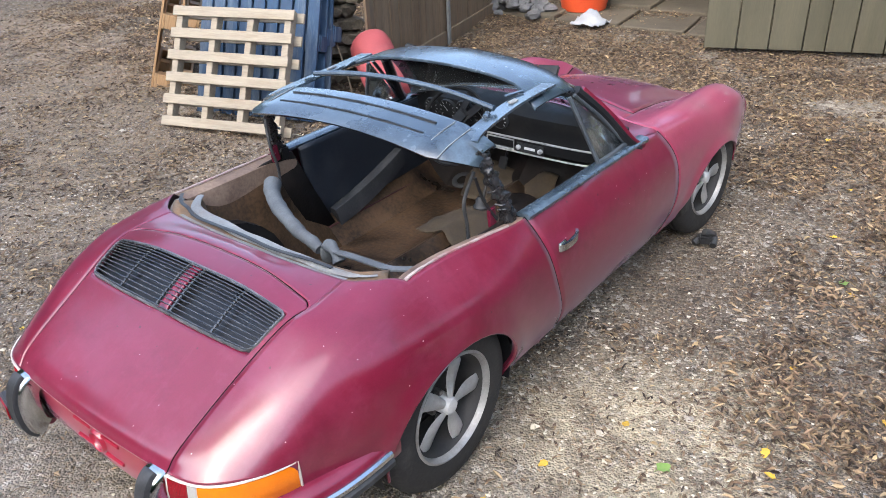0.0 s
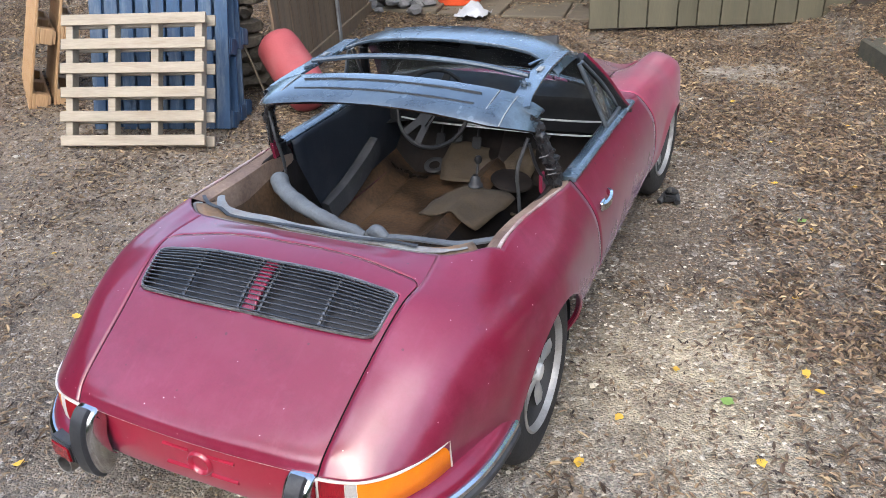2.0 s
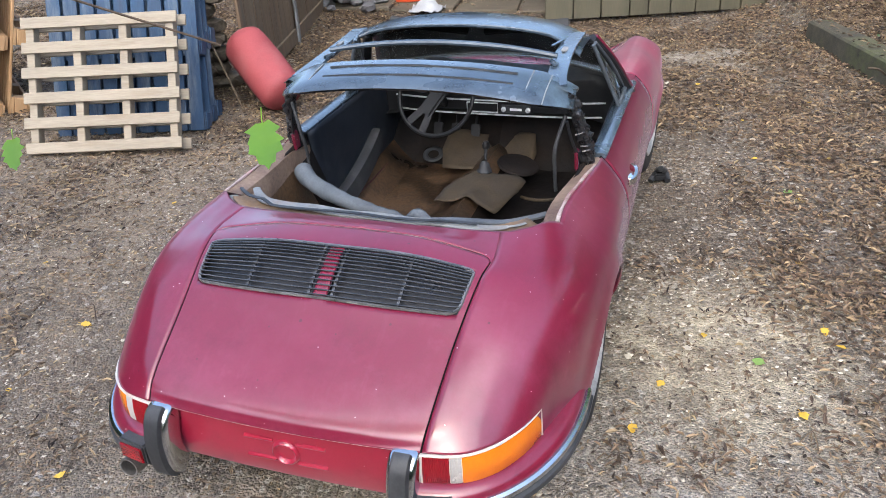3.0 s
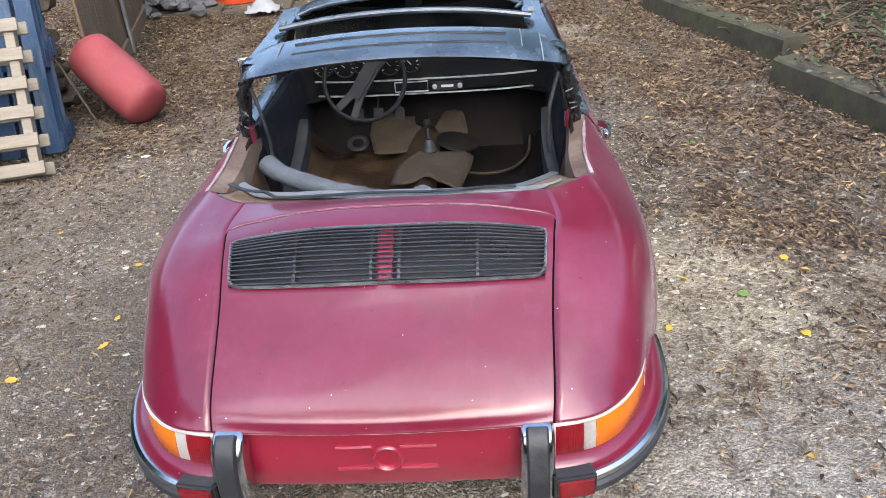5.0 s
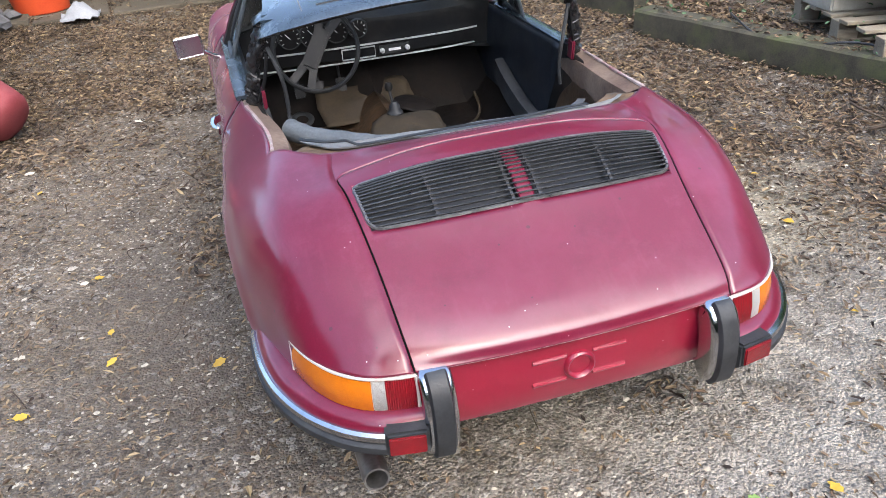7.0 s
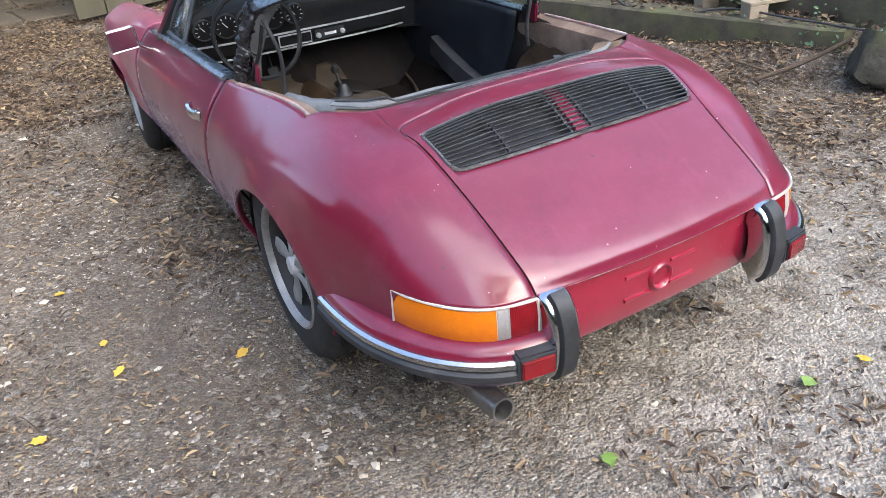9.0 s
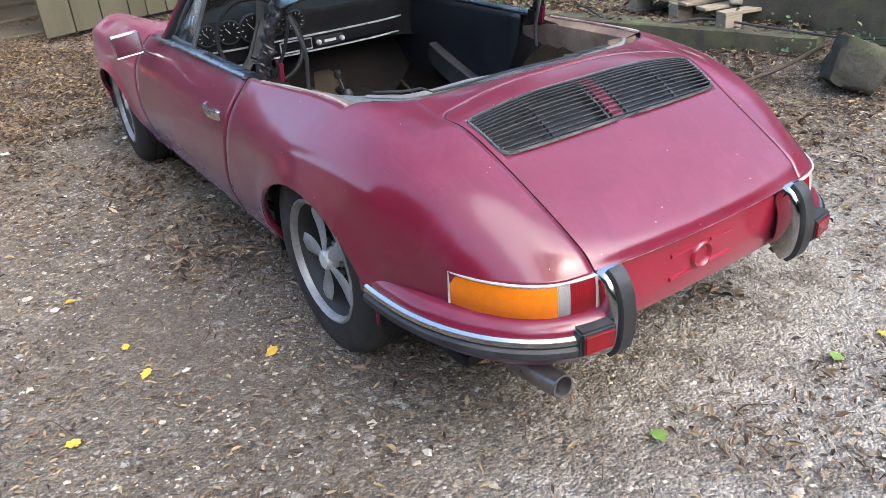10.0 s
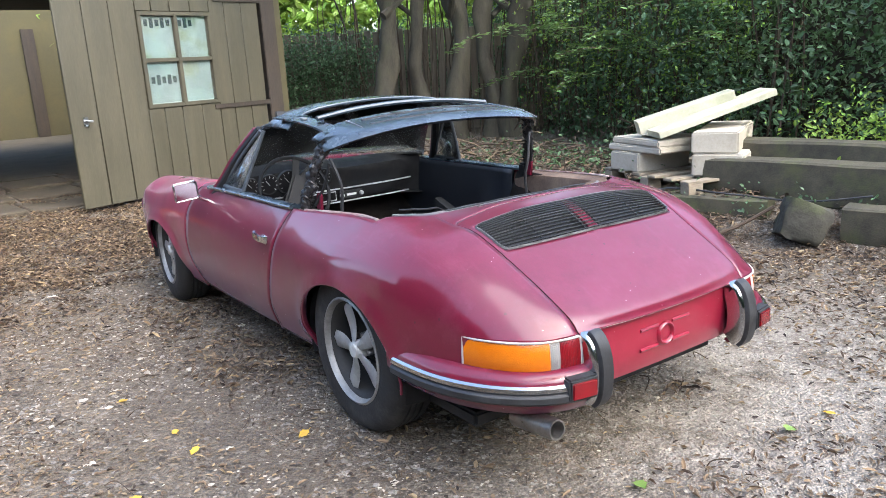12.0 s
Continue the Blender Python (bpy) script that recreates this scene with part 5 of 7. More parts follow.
# header panel over the windscreen
bm = bmesh.new()
rows = []
for i in range(17):
    u = -1 + i / 8
    x, a = u * .515, abs(u)
    drop = -.045 * a ** 2 - .05 * a ** 6
    back = .06 * max(0, (a - .75) / .25)
    rows.append([Vector((x, y, z + drop)) for y, z in ((1.20 - .05 * a, 1.135), (1.185 - .05 * a, 1.15), (1.12 - .03 * a, 1.165), (1.03, 1.172), (.95 - back * .5, 1.172), (.885 - back, 1.168), (.88 - back, 1.158))])
sheet(bm, rows)
header = part("header_panel", bm, M_BLACKTOP, car, "worn black roof header panel with painted sky sheen")
thick(header, .012)
for side in (1, -1):
    bm = bmesh.new()
    line = spans([(.478 * side, .98, 1.12), (.47 * side, .74, 1.108), (.485 * side, .50, 1.085), (.50 * side, .42, 1.07)])
    sweep(bm, line, [(-.035, -.006), (.035, -.012), (.035, -.004), (-.035, .004)])
    rail = part("side_rail", bm, M_BLACKTOP, car, "flat black roof side rail with painted sky sheen")
    bm = bmesh.new()
    box(bm, (.022, .045, .006), pose(.469 * side, .745, 1.112, 4, 5 * side, 0), .002)
    part("slot", bm, M_PRIMER, rail)
    bm = bmesh.new()
    box(bm, (.026, .055, .012), pose(.452 * side, .60, 1.10, 3, 8 * side, 25 * side), .006)
    part("latch", bm, M_BLACKTOP, rail)
    bm = bmesh.new()
    box(bm, (.016, .09, .006), pose(.428 * side, .815, 1.117, 2, 6 * side, -18 * side), .004)
    part("latch_bar", bm, M_BLACKTOP, rail)
    # ruched pillar
    bm = bmesh.new()
    line = [Vector(p) for p in spans([(.608 * side, .51, .765), (.598 * side, .485, .84), (.578 * side, .455, .93), (.545 * side, .43, 1.01), (.535 * side, .42, 1.04)])]
    fine_line = [line[k].lerp(line[k + 1], q / 3) for k in range(len(line) - 1) for q in range(3)] + [line[-1]]
    sweep(bm, fine_line, ring(.021, 20), scale=lambda q: 1.08 - .18 * q)
    axis = (line[-1] - line[0]).normalized()
    for v in bm.verts:
        c = line[0] + axis * (v.co - line[0]).dot(axis)
        out = (v.co - c).normalized()
        h = (v.co - line[0]).dot(axis)
        rough_ = abs(noise.noise(Vector((out.x * 1.6 + side, out.y * 1.6, h * 24)))) + .5 * abs(noise.noise(Vector((out.x * 3, out.y * 3 + side, h * 52))))
        v.co += out * (.022 * rough_ - .007)
    pillar = part("rear_pillar", bm, M_FABRIC, car, "rear pillar in gathered black fabric", angle=60)
    for k in range(3):
        bm = bmesh.new()
        c = Vector((.605 * side, .505, .79)).lerp(Vector((.545 * side, .43, 1.01)), (k + random.random()) / 5.5)
        tube(bm, [c + Vector((-.008 * side, -.028, -.02 + random.uniform(-.02, .02))), c + Vector((.020 * side, -.020, random.uniform(-.02, .02))), c + Vector((.020 * side, .012, random.uniform(-.02, .02))), c + Vector((-.008 * side, .024, .016))], .005 * random.uniform(.6, 1.0), 6)
        part("fold", bm, M_FABRIC, pillar)
    bm = bmesh.new()
    box(bm, (.055, .05, .065), pose(.598 * side, .512, .775, 0, 0, 8 * side), .01)
    tube(bm, [(.588 * side, .46, .78), (.56 * side, .42, .86), (.54 * side, .40, .95)], .006, 6)
    part("bracket", bm, M_BLACK, pillar)
    bm = bmesh.new()
    box(bm, (.012, .045, .075), pose(.572 * side, .45, .79, 8, 0, 0), .005)
    part("red_bracket", bm, M_PAINT, pillar, "small crimson bracket")
    bm = bmesh.new()
    tube(bm, [(.535 * side, .40, .97), (.505 * side, .38, .86), (.50 * side, .40, .76), (.505 * side, .40, .68)], .007, 8)
    part("loose_cable", bm, M_RUBBER, pillar)
    # windscreen pillar, quarter window
    bm = bmesh.new()
    sweep(bm, spans([(.668 * side, 1.48, .735), (.650 * side, 1.40, .785), (.590 * side, 1.28, .93), (.522 * side, 1.165, 1.052)]), [(-.014, -.018), (.014, -.018), (.018, .0), (.011, .018), (-.011, .018), (-.016, 0)])
    part("windscreen_pillar", bm, M_PAINT, car, "crimson windscreen pillar")
    bm = bmesh.new()
    sweep(bm, spans([(.662 * side, 1.452, .735), (.642 * side, 1.375, .79), (.582 * side, 1.253, .935), (.513 * side, 1.138, 1.056)]), ring(.023, 8))
    part("pillar_trim", bm, M_BLACK, car, "black trim inside the windscreen pillar")
    bm = bmesh.new()
    sweep(bm, spans([(.638 * side, 1.35, .79), (.592 * side, 1.22, .93), (.538 * side, 1.08, 1.055)]), ring(.008, 8))
    sweep(bm, spans([(.535 * side, 1.045, 1.055), (.592 * side, 1.08, .91), (.642 * side, 1.115, .778)]), ring(.009, 8))
    sweep(bm, spans([(.642 * side, 1.115, .778), (.645 * side, 1.24, .778), (.642 * side, 1.36, .783)]), ring(.011, 8))
    vent = part("quarter_window", bm, M_FRAME, car, "triangular quarter window in a grey metal frame")
    bm = bmesh.new()
    bm.faces.new([bm.verts.new(p) for p in ((.640 * side, 1.12, .78), (.638 * side, 1.345, .79), (.537 * side, 1.06, 1.05))])
    pane = part("pane", bm, M_GLASS, vent, "dusty clear glass")
    thick(pane, .004, 0)
bm = bmesh.new()
tube(bm, [(-.46, .635, 1.115), (-.25, .65, 1.14), (0, .655, 1.15), (.25, .65, 1.14), (.46, .635, 1.115)], .011, 8)
part("cross_bar", bm, M_BLACKTOP, car, "thin roof cross bar")
# windscreen
bm = bmesh.new()
rows = []
for i in range(15):
    u = -1 + i / 7
    a = u * u
    low, high = Vector((u * .615, 1.68 - .24 * a, .80 - .015 * a)), Vector((u * .50, 1.185 - .04 * a, 1.125 - .055 * a))
    rows.append([low.lerp(high, k / 6) + Vector((0, .012 * math.sin(math.pi * k / 6), .012 * math.sin(math.pi * k / 6))) for k in range(7)])
sheet(bm, rows)
screen = part("windscreen", bm, M_GLASS, car, "dusty curved windscreen with painted sky haze")
screen.visible_shadow = False
thick(screen, .005, 0)
for side in (1, -1):
    bm = bmesh.new()
    box(bm, (.38, .012, .05), pose(.225 * side, 1.17, 1.095, -34, -5 * side, 0), .01)
    part("sun_visor", bm, M_BLACK, car, "black folded sun visor")
    # inner quarter trim and sill
    bm = bmesh.new()
    sheet(bm, [[Vector((.572 * side, .16, .75)), Vector((.60 * side, .50, .765)), Vector((.60 * side, .56, .76))], [Vector((.55 * side, .18, .50)), Vector((.578 * side, .52, .52)), Vector((.585 * side, .66, .52))], [Vector((.54 * side, .22, .27)), Vector((.57 * side, .55, .27)), Vector((.575 * side, .78, .27))]])
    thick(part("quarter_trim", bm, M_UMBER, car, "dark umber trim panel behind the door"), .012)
    bm = bmesh.new()
    sweep(bm, [(.588 * side, .70, .30), (.588 * side, 1.1, .30), (.588 * side, 1.62, .31)], [(-.03, -.05), (.03, -.05), (.03, .03), (-.02, .035)])
    part("door_sill", bm, M_PLUM, car, "dark plum painted sill")

# door mirror
bm = bmesh.new()
mm = pose(-.822, 1.42, .772, 3, -4, 5) @ Matrix.Diagonal((.88, 1, 1, 1))
box(bm, (.135, .016, .098), mm, .007)
tube(bm, [(-.705, 1.45, .705), (-.735, 1.445, .72), (-.765, 1.432, .742), (-.80, 1.425, .762)], .010, 10)
mirror = part("door_mirror", bm, M_POLISH, car, "rectangular chrome door mirror")
bm = bmesh.new()
box(bm, (.122, .004, .085), mm @ Matrix.Translation((0, -.008, 0)), .0015)
part("mirror_glass", bm, M_MIRROR, mirror)
bm = bmesh.new()
corner = [(-.060, -.043), (.060, -.043), (.066, -.036), (.066, .036), (.060, .043), (-.060, .043), (-.066, .036), (-.066, -.036)]
rim = [mm @ Vector((x, -.009, z)) for x, z in corner]
sweep(bm, rim + rim[:1], ring(.0034, 8), up=(0, 1, 0))
part("mirror_rim", bm, M_BRUSHED, mirror, "bright rim of the mirror")


# ================================================================ the yard
def along(a, b, q, z=0.0):
    return Vector((a[0] + (b[0] - a[0]) * q, a[1] + (b[1] - a[1]) * q, z))


def board(length, width, depth, m, bevel=.004):
    out = bmesh.new()
    box(out, (length, width, depth), m, bevel, 1)
    return out


# ---- garage: shell, lintel, posts
def wall(name, x0, y0, x1, y1, z0, z1, mat, label, t=.16):
    d = Vector((x1 - x0, y1 - y0, 0))
    out = bmesh.new()
    box(out, (d.length, t, z1 - z0), Matrix.Translation(((x0 + x1) / 2, (y0 + y1) / 2, (z0 + z1) / 2)) @ Matrix.Rotation(math.atan2(d.y, d.x), 4, "Z"))
    return solo(name, out, mat, label, "wall", kind="structure")


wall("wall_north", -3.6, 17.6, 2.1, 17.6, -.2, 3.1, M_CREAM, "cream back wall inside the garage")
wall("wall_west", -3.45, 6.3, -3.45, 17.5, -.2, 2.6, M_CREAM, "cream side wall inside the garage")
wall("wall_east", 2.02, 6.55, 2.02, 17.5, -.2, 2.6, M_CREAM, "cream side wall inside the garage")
wall("lintel_wall", -3.3, 6.22, 1.74, 6.50, 2.16, 2.6, M_DARKWOOD_AND_SHADE, "dark timber lintel over the garage opening", .2)
# unseen ceiling, left short so open sky lights the back wall
bm = bmesh.new()
box(bm, (5.9, 6.8, .12), Matrix.Translation((-.72, 9.7, 2.66)))
solo("ceiling", bm, M_DARKWOOD_AND_SHADE, "unseen dark garage ceiling, left short to let light in", "ceiling", kind="structure")
for nm, x, y, w, z1 in (("post_east", 1.86, 6.44, .17, 2.58), ("post_west", -3.36, 6.14, .16, 2.2)):
    bm = bmesh.new()
    box(bm, (w, w, z1), Matrix.Translation((x, y, z1 / 2)), .008)
    solo(nm, bm, M_DARKWOOD_AND_SHADE, "tarred dark timber door post", "post", kind="structure")
bm = bmesh.new()
box(bm, (.26, .10, 2.5), Matrix.Translation((.92, 17.45, 1.3)), .006)
solo("wall_post", bm, M_DARKWOOD_AND_SHADE, "dark timber post on the cream wall", "post", kind="structure")

# ---- open garage door leaf with a four-pane window
GA, GB, GZ = (-.57, 5.57), (1.73, 6.365), .135
GL = math.hypot(GB[0] - GA[0], GB[1] - GA[1])
GM = Matrix.Translation((GA[0], GA[1], GZ)) @ Matrix.Rotation(math.atan2(GB[1] - GA[1], GB[0] - GA[0]), 4, "Z")
gate = thing("garage_door", "open olive boarded garage door with a four-pane window", "door", kind="structure")
edges = [0.0, .285, .56, .845, 1.03, 1.25, 1.50, 1.745, 1.95, 2.19, GL]
H = 2.12
for a, b in zip(edges, edges[1:]):
    inside = .84 < a and b < 1.76
    for z0, z1 in (((0, .885), (1.85, H)) if inside else ((0, H),)):
        bm = board(b - a - .008, .028 + random.uniform(0, .003), z1 - z0, GM @ Matrix.Translation(((a + b) / 2, 0, (z0 + z1) / 2)), .005)
        part("plank", bm, M_DOOR, gate)
bm = bmesh.new()
for z in (.25, .62, 1.98):
    box(bm, (GL - .06, .03, .12), GM @ Matrix.Translation((GL / 2, .03, z)), .004)
part("ledge", bm, M_DOOR, gate)
bm = bmesh.new()
WX0, WX1, WZ0, WZ1 = .848, 1.742, .888, 1.845
for x in (WX0 + .02, (WX0 + WX1) / 2, WX1 - .02):
    box(bm, (.042, .05, WZ1 - WZ0), GM @ Matrix.Translation((x, -.008, (WZ0 + WZ1) / 2)), .005)
for z in (WZ0 + .02, (WZ0 + WZ1) / 2, WZ1 - .02):
    box(bm, (WX1 - WX0, .046, .04), GM @ Matrix.Translation(((WX0 + WX1) / 2, -.006, z)), .005)
frame_ob = part("window_frame", bm, M_DOOR, gate, "olive window frame")
for i in range(2):
    for j in range(2):
        cx, cz = WX0 + .04 + (WX1 - WX0 - .08) * (.25 + .5 * i), WZ0 + .04 + (WZ1 - WZ0 - .08) * (.25 + .5 * j)
        bm = board(.39, .004, .42, GM @ Matrix.Translation((cx, .004, cz)), .0)
        part("pane", bm, M_PANE, frame_ob, "window pane").visible_shadow = False
        bm = bmesh.new()
        rows = [[GM @ Vector((cx - .20 + .40 * u, .020 + .006 * noise.noise(Vector((u * 3 + i * 5, v * 3, j))), cz - .22 + .44 * v)) for u in (k / 8 for k in range(9))] for v in (k / 8 for k in range(9))]
        sheet(bm, rows)
        foil = part("insulation_sheet", bm, M_FOIL, frame_ob, "pale printed insulation sheet behind the pane")
        if not (i == 1 and j == 0):
            zz = cz + (.15 if j else .02)
            for k in range(5 if not i else 3):
                bm = board(.042, .003, .065 + .035 * (k % 2), GM @ Matrix.Translation((cx - .13 + .065 * k, .011, zz)), 0)
                part("print_bar", bm, M_INK, frame_ob)
for z, x0 in ((.845, 1.67), (1.985, 1.80)):
    bm = board(GL + .04 - x0, .012, .05, GM @ Matrix.Translation(((GL + .04 + x0) / 2, -.026, z)), .003)
    part("strap_hinge", bm, M_DARKWOOD_AND_SHADE, gate, "dark iron strap hinge")
bm = bmesh.new()
box(bm, (.05, .012, .09), GM @ Matrix.Translation((.15, -.02, .82)), .004)
tube(bm, [GM @ Vector((.15, -.02, .83)), GM @ Vector((.15, -.06, .83)), GM @ Vector((.20, -.065, .825))], .009, 8)
lathe(bm, [(.014, 0), (.014, .012), (.001, .014)], GM @ pose(.15, -.02, .78, 90, 0, 0), 14)
part("door_handle", bm, M_CHROME, gate, "small metal door handle and lock")

# ---- brown boarded doors folded back on the other side
SA, SB = (-2.42, 3.02), (-3.25, 6.05)
SL = math.hypot(SB[0] - SA[0], SB[1] - SA[1])
SM = Matrix.Translation((SA[0], SA[1], .07)) @ Matrix.Rotation(math.atan2(SB[1] - SA[1], SB[0] - SA[0]), 4, "Z")
shed = thing("barn_door", "weathered brown plank door folded back", "door", kind="structure")
k = 0.0
while k < SL - .05:
    w = random.uniform(.13, .17)
    w = min(w, SL - k)
    bm = board(w - .005, .025, 2.05, SM @ Matrix.Translation((k + w / 2, random.uniform(-.004, .004), 1.04)), .004)
    part("plank", bm, M_BARN, shed)
    k += w
for q0, q1 in ((.02, .5), (.54, .98)):
    for z in (.12, .95, 1.9):
        bm = board((q1 - q0) * SL, .03, .13, SM @ Matrix.Translation(((q0 + q1) / 2 * SL, -.03, z)), .004)
        part("rail", bm, M_BARN, shed)
bm = board(.05, .03, 2.05, SM @ Matrix.Translation((.52 * SL, -.045, 1.05)), .006)
part("metal_strip", bm, M_PRIMER, shed, "pale bent metal strip")

# ---- concrete slabs before and inside the garage
paving = thing("pavement", "worn concrete slabs with leaf-filled joints", "pavement", kind="structure")
for i in range(8):
    for j in range(5):
        u, v = -3.1 + i * .72 + random.uniform(-.02, .02), 5.40 + j * .82 + .10 * (i * .72) * .9
        if u > 1.6 or v < 5.7 or (u > -.75 and v < 6.0 + (u + .57) * .345):
            continue
        bm = board(.70 - random.uniform(0, .03), .80 - random.uniform(0, .03), .08, Matrix.Translation((u + .3, v + .1, ground_z(u + .3, v) - .012 + random.uniform(-.006, .006))) @ Euler((random.uniform(-.012, .012), random.uniform(-.012, .012), .12 + random.uniform(-.02, .02))).to_matrix().to_4x4(), .012)
        part("slab", bm, M_SLAB, paving)
bm = bmesh.new()
box(bm, (5.3, 8.6, .06), Matrix.Translation((-.7, 13.3, .135)))
solo("garage_floor", bm, M_SLAB, "dusty concrete garage floor", "floor", kind="structure")
bm = bmesh.new()
box(bm, (1.4, .9, .05), pose(-6.2, 3.5, .135, 1, 0, 20), .015)
solo("concrete_slab", bm, M_SLAB, "loose pale concrete slab lying on the gravel", "slab")

# ---- rubble, tub and rag at the garage mouth
for i in range(26):
    x, y = -2.95 + random.gauss(0, .2), 6.05 + random.gauss(0, .14)
    r = random.uniform(.05, .12)
    h = max(0, .22 - 1.0 * math.hypot(x + 2.95, y - 6.05))
    bm = bmesh.new()
    rock(bm, (x, y, ground_z(x, y) + .03 + h * random.random() + r * .4), (r, r * random.uniform(.6, 1), r * .55), i + 3.3, 2, .5, random.random() * 6)
    solo("rubble_stone", bm, M_RUBBLE, "broken grey rubble stone in a heap", "stone", "rubble heap", angle=20)
tub_m = Matrix.Translation((-2.35, 6.55, .14))
bm = bmesh.new()
lathe(bm, [(.001, .01), (.22, .0), (.25, .02), (.30, .26), (.315, .27), (.315, .285), (.295, .285), (.245, .04), (.001, .03)], tub_m, 40)
tub_ob = thing("plastic_tub", "orange plastic builder's tub on the slabs", "tub")
part("bowl", bm, M_ORANGE, tub_ob)
bm = bmesh.new()
tube(bm, [tub_m @ Vector((.31, -.08, .26)), tub_m @ Vector((.38, -.05, .22)), tub_m @ Vector((.38, .05, .22)), tub_m @ Vector((.31, .08, .26))], .012, 8)
part("handle", bm, M_RUBBER, tub_ob)
bm = bmesh.new()
rows = []
for i in range(15):
    for_row = []
    for j in range(15):
        u, v = i / 14 - .5, j / 14 - .5
        r = math.hypot(u, v)
        for_row.append(Vector((-1.93 + u * .34, 5.93 + v * .3, .15 + max(0, .14 * math.exp(-r * r * 9) + .05 * noise.noise(Vector((u * 9, v * 9, 2))))) ))
    rows.append(for_row)
sheet(bm, rows)
thick(solo("rag", bm, M_RAG, "crumpled white cloth on the slabs", "cloth", angle=180), .004)

# ---- red roll leaning on the brown doors
bm = bmesh.new()
rm = Matrix.Translation((-2.05, 2.83, .222)) @ Vector((-.33, .19, .235)).to_track_quat("Z", "X").to_matrix().to_4x4()
lathe(bm, [(.001, -.115), (.08, -.112), (.14, -.095), (.168, -.06), (.175, -.01), (.178, .2), (.175, .45), (.168, .50), (.14, .535), (.08, .552), (.001, .555)], rm, 40)
for v in bm.verts:
    v.co += Vector((1, 1, 1)) * .008 * noise.noise(v.co * 5)
solo("padded_roll", bm, M_REDFOAM, "faded red padded roll leaning on the planks", "roll", angle=60)
bm = bmesh.new()
tube(bm, [(-2.34, 2.747, .06), (-2.5, 2.78, .45), (-2.72, 2.82, .95)], .008, 6, False)
solo("metal_rod", bm, M_TWIG, "thin rusty rod leaning beside the pallets", "rod")


# ---- pallets
def pallet(name, label, at, mat, width, height, slats, posts, back=True, depth=.075):
    """A pallet standing on its edge: local x along the slats, y to the back, z up."""
    ob = thing(name, label, "pallet", at)
    inv = Matrix()
    for i in range(slats):
        z = .05 + (height - .10) * i / (slats - 1)
        out = bmesh.new()
        box(out, (width, .020, .074), Matrix.Translation((width / 2 + random.uniform(-.006, .006), 0, z)) @ Matrix.Rotation(random.uniform(-.006, .006), 4, "Y"), .003, 1)
        part("slat", out, mat, ob)
    for i in range(posts):
        x = .055 + (width - .11) * i / (posts - 1)
        out = bmesh.new()
        box(out, (.055, depth, height - .02), Matrix.Translation((x, .012 + depth / 2, height / 2)), .004, 1)
        part("stringer", out, mat, ob)
    if back:
        for i in range(slats):
            z = .05 + (height - .10) * i / (slats - 1)
            out = bmesh.new()
            box(out, (width, .02, .074), Matrix.Translation((width / 2 + .03, .024 + depth, z)), .003, 1)
            part("slat", out, mat, ob)
    return ob


def leaning(x, y, z, yaw, lean):
    return pose(x, y, z, -lean, 0, 0) if yaw is None else Matrix.Translation((x, y, z)) @ Matrix.Rotation(radians(yaw), 4, "Z") @ Matrix.Rotation(radians(-lean), 4, "X")


PALYAW = math.degrees(math.atan2(.315, 1.04))
pallet("pallet", "pale new wooden pallet leaning on blue ones", leaning(-3.31, 1.565, ground_z(-3.3, 1.6) + .01, PALYAW, 27), M_WOOD, 1.07, .94, 6, 4)


def blue_pallet(at, label, paint_=None, group="blue pallets"):
    """A painted pallet with close upright boards and blocks."""
    ob = thing("pallet", label, "pallet", at, group)
    paint_ = paint_ or M_BLUEPAL
    for i in range(9):
        out = bmesh.new()
        box(out, (.10, .02, 1.2), Matrix.Translation((.06 + i * .122, 0, .6)), .003, 1)
        part("board", out, paint_, ob)
    for z in (.07, .6, 1.13):
        out = bmesh.new()
        box(out, (1.08, .022, .13), Matrix.Translation((.55, .022, z)), .003, 1)
        part("board", out, paint_, ob)
        for x in (.07, .55, 1.03):
            out = bmesh.new()
            box(out, (.13, .09, .12), Matrix.Translation((x, .08, z)), .004, 1)
            part("block", out, paint_, ob)
        out = bmesh.new()
        box(out, (1.08, .02, .1), Matrix.Translation((.55, .135, z)), .003, 1)
        part("board", out, paint_, ob)
    return ob


BQ = blue_pallet(leaning(-3.42, 1.97, ground_z(-3.2, 2.0), PALYAW, 22), "blue painted pallet leaning in a stack")
copy_thing(BQ, leaning(-3.46, 2.11, ground_z(-3.2, 2.2), PALYAW + 1, 20))
copy_thing(BQ, leaning(-3.50, 2.25, ground_z(-3.2, 2.3), PALYAW - 1, 17))
BR1 = blue_pallet(leaning(-5.14, 2.78, ground_z(-4.6, 2.4), -37, 19), "brown weathered pallet standing on edge", M_WOODBROWN, "brown pallets")
copy_thing(BR1, leaning(-5.02, 2.95, ground_z(-4.5, 2.6), -38, 18))

# ---- stacked stones beside the doors
wallstones = thing("stone_stack", "dry stack of rough brown stones", "stone wall")
for row in range(9):
    x = 0.0
    while x < .52:
        w = random.uniform(.14, .26)
        c = Vector((-3.13, 3.07, 0)).lerp(Vector((-2.84, 3.34, 0)), (x + w / 2) / .60)
        bm = bmesh.new()
        rock(bm, (c.x, c.y, ground_z(c.x, c.y) + .06 + row * .115), (w * .56, .13, .068), row * 13 + x * 7, 2, .35, radians(43) + random.uniform(-.1, .1))
        part("stone", bm, M_STONE, wallstones, angle=25)
        x += w

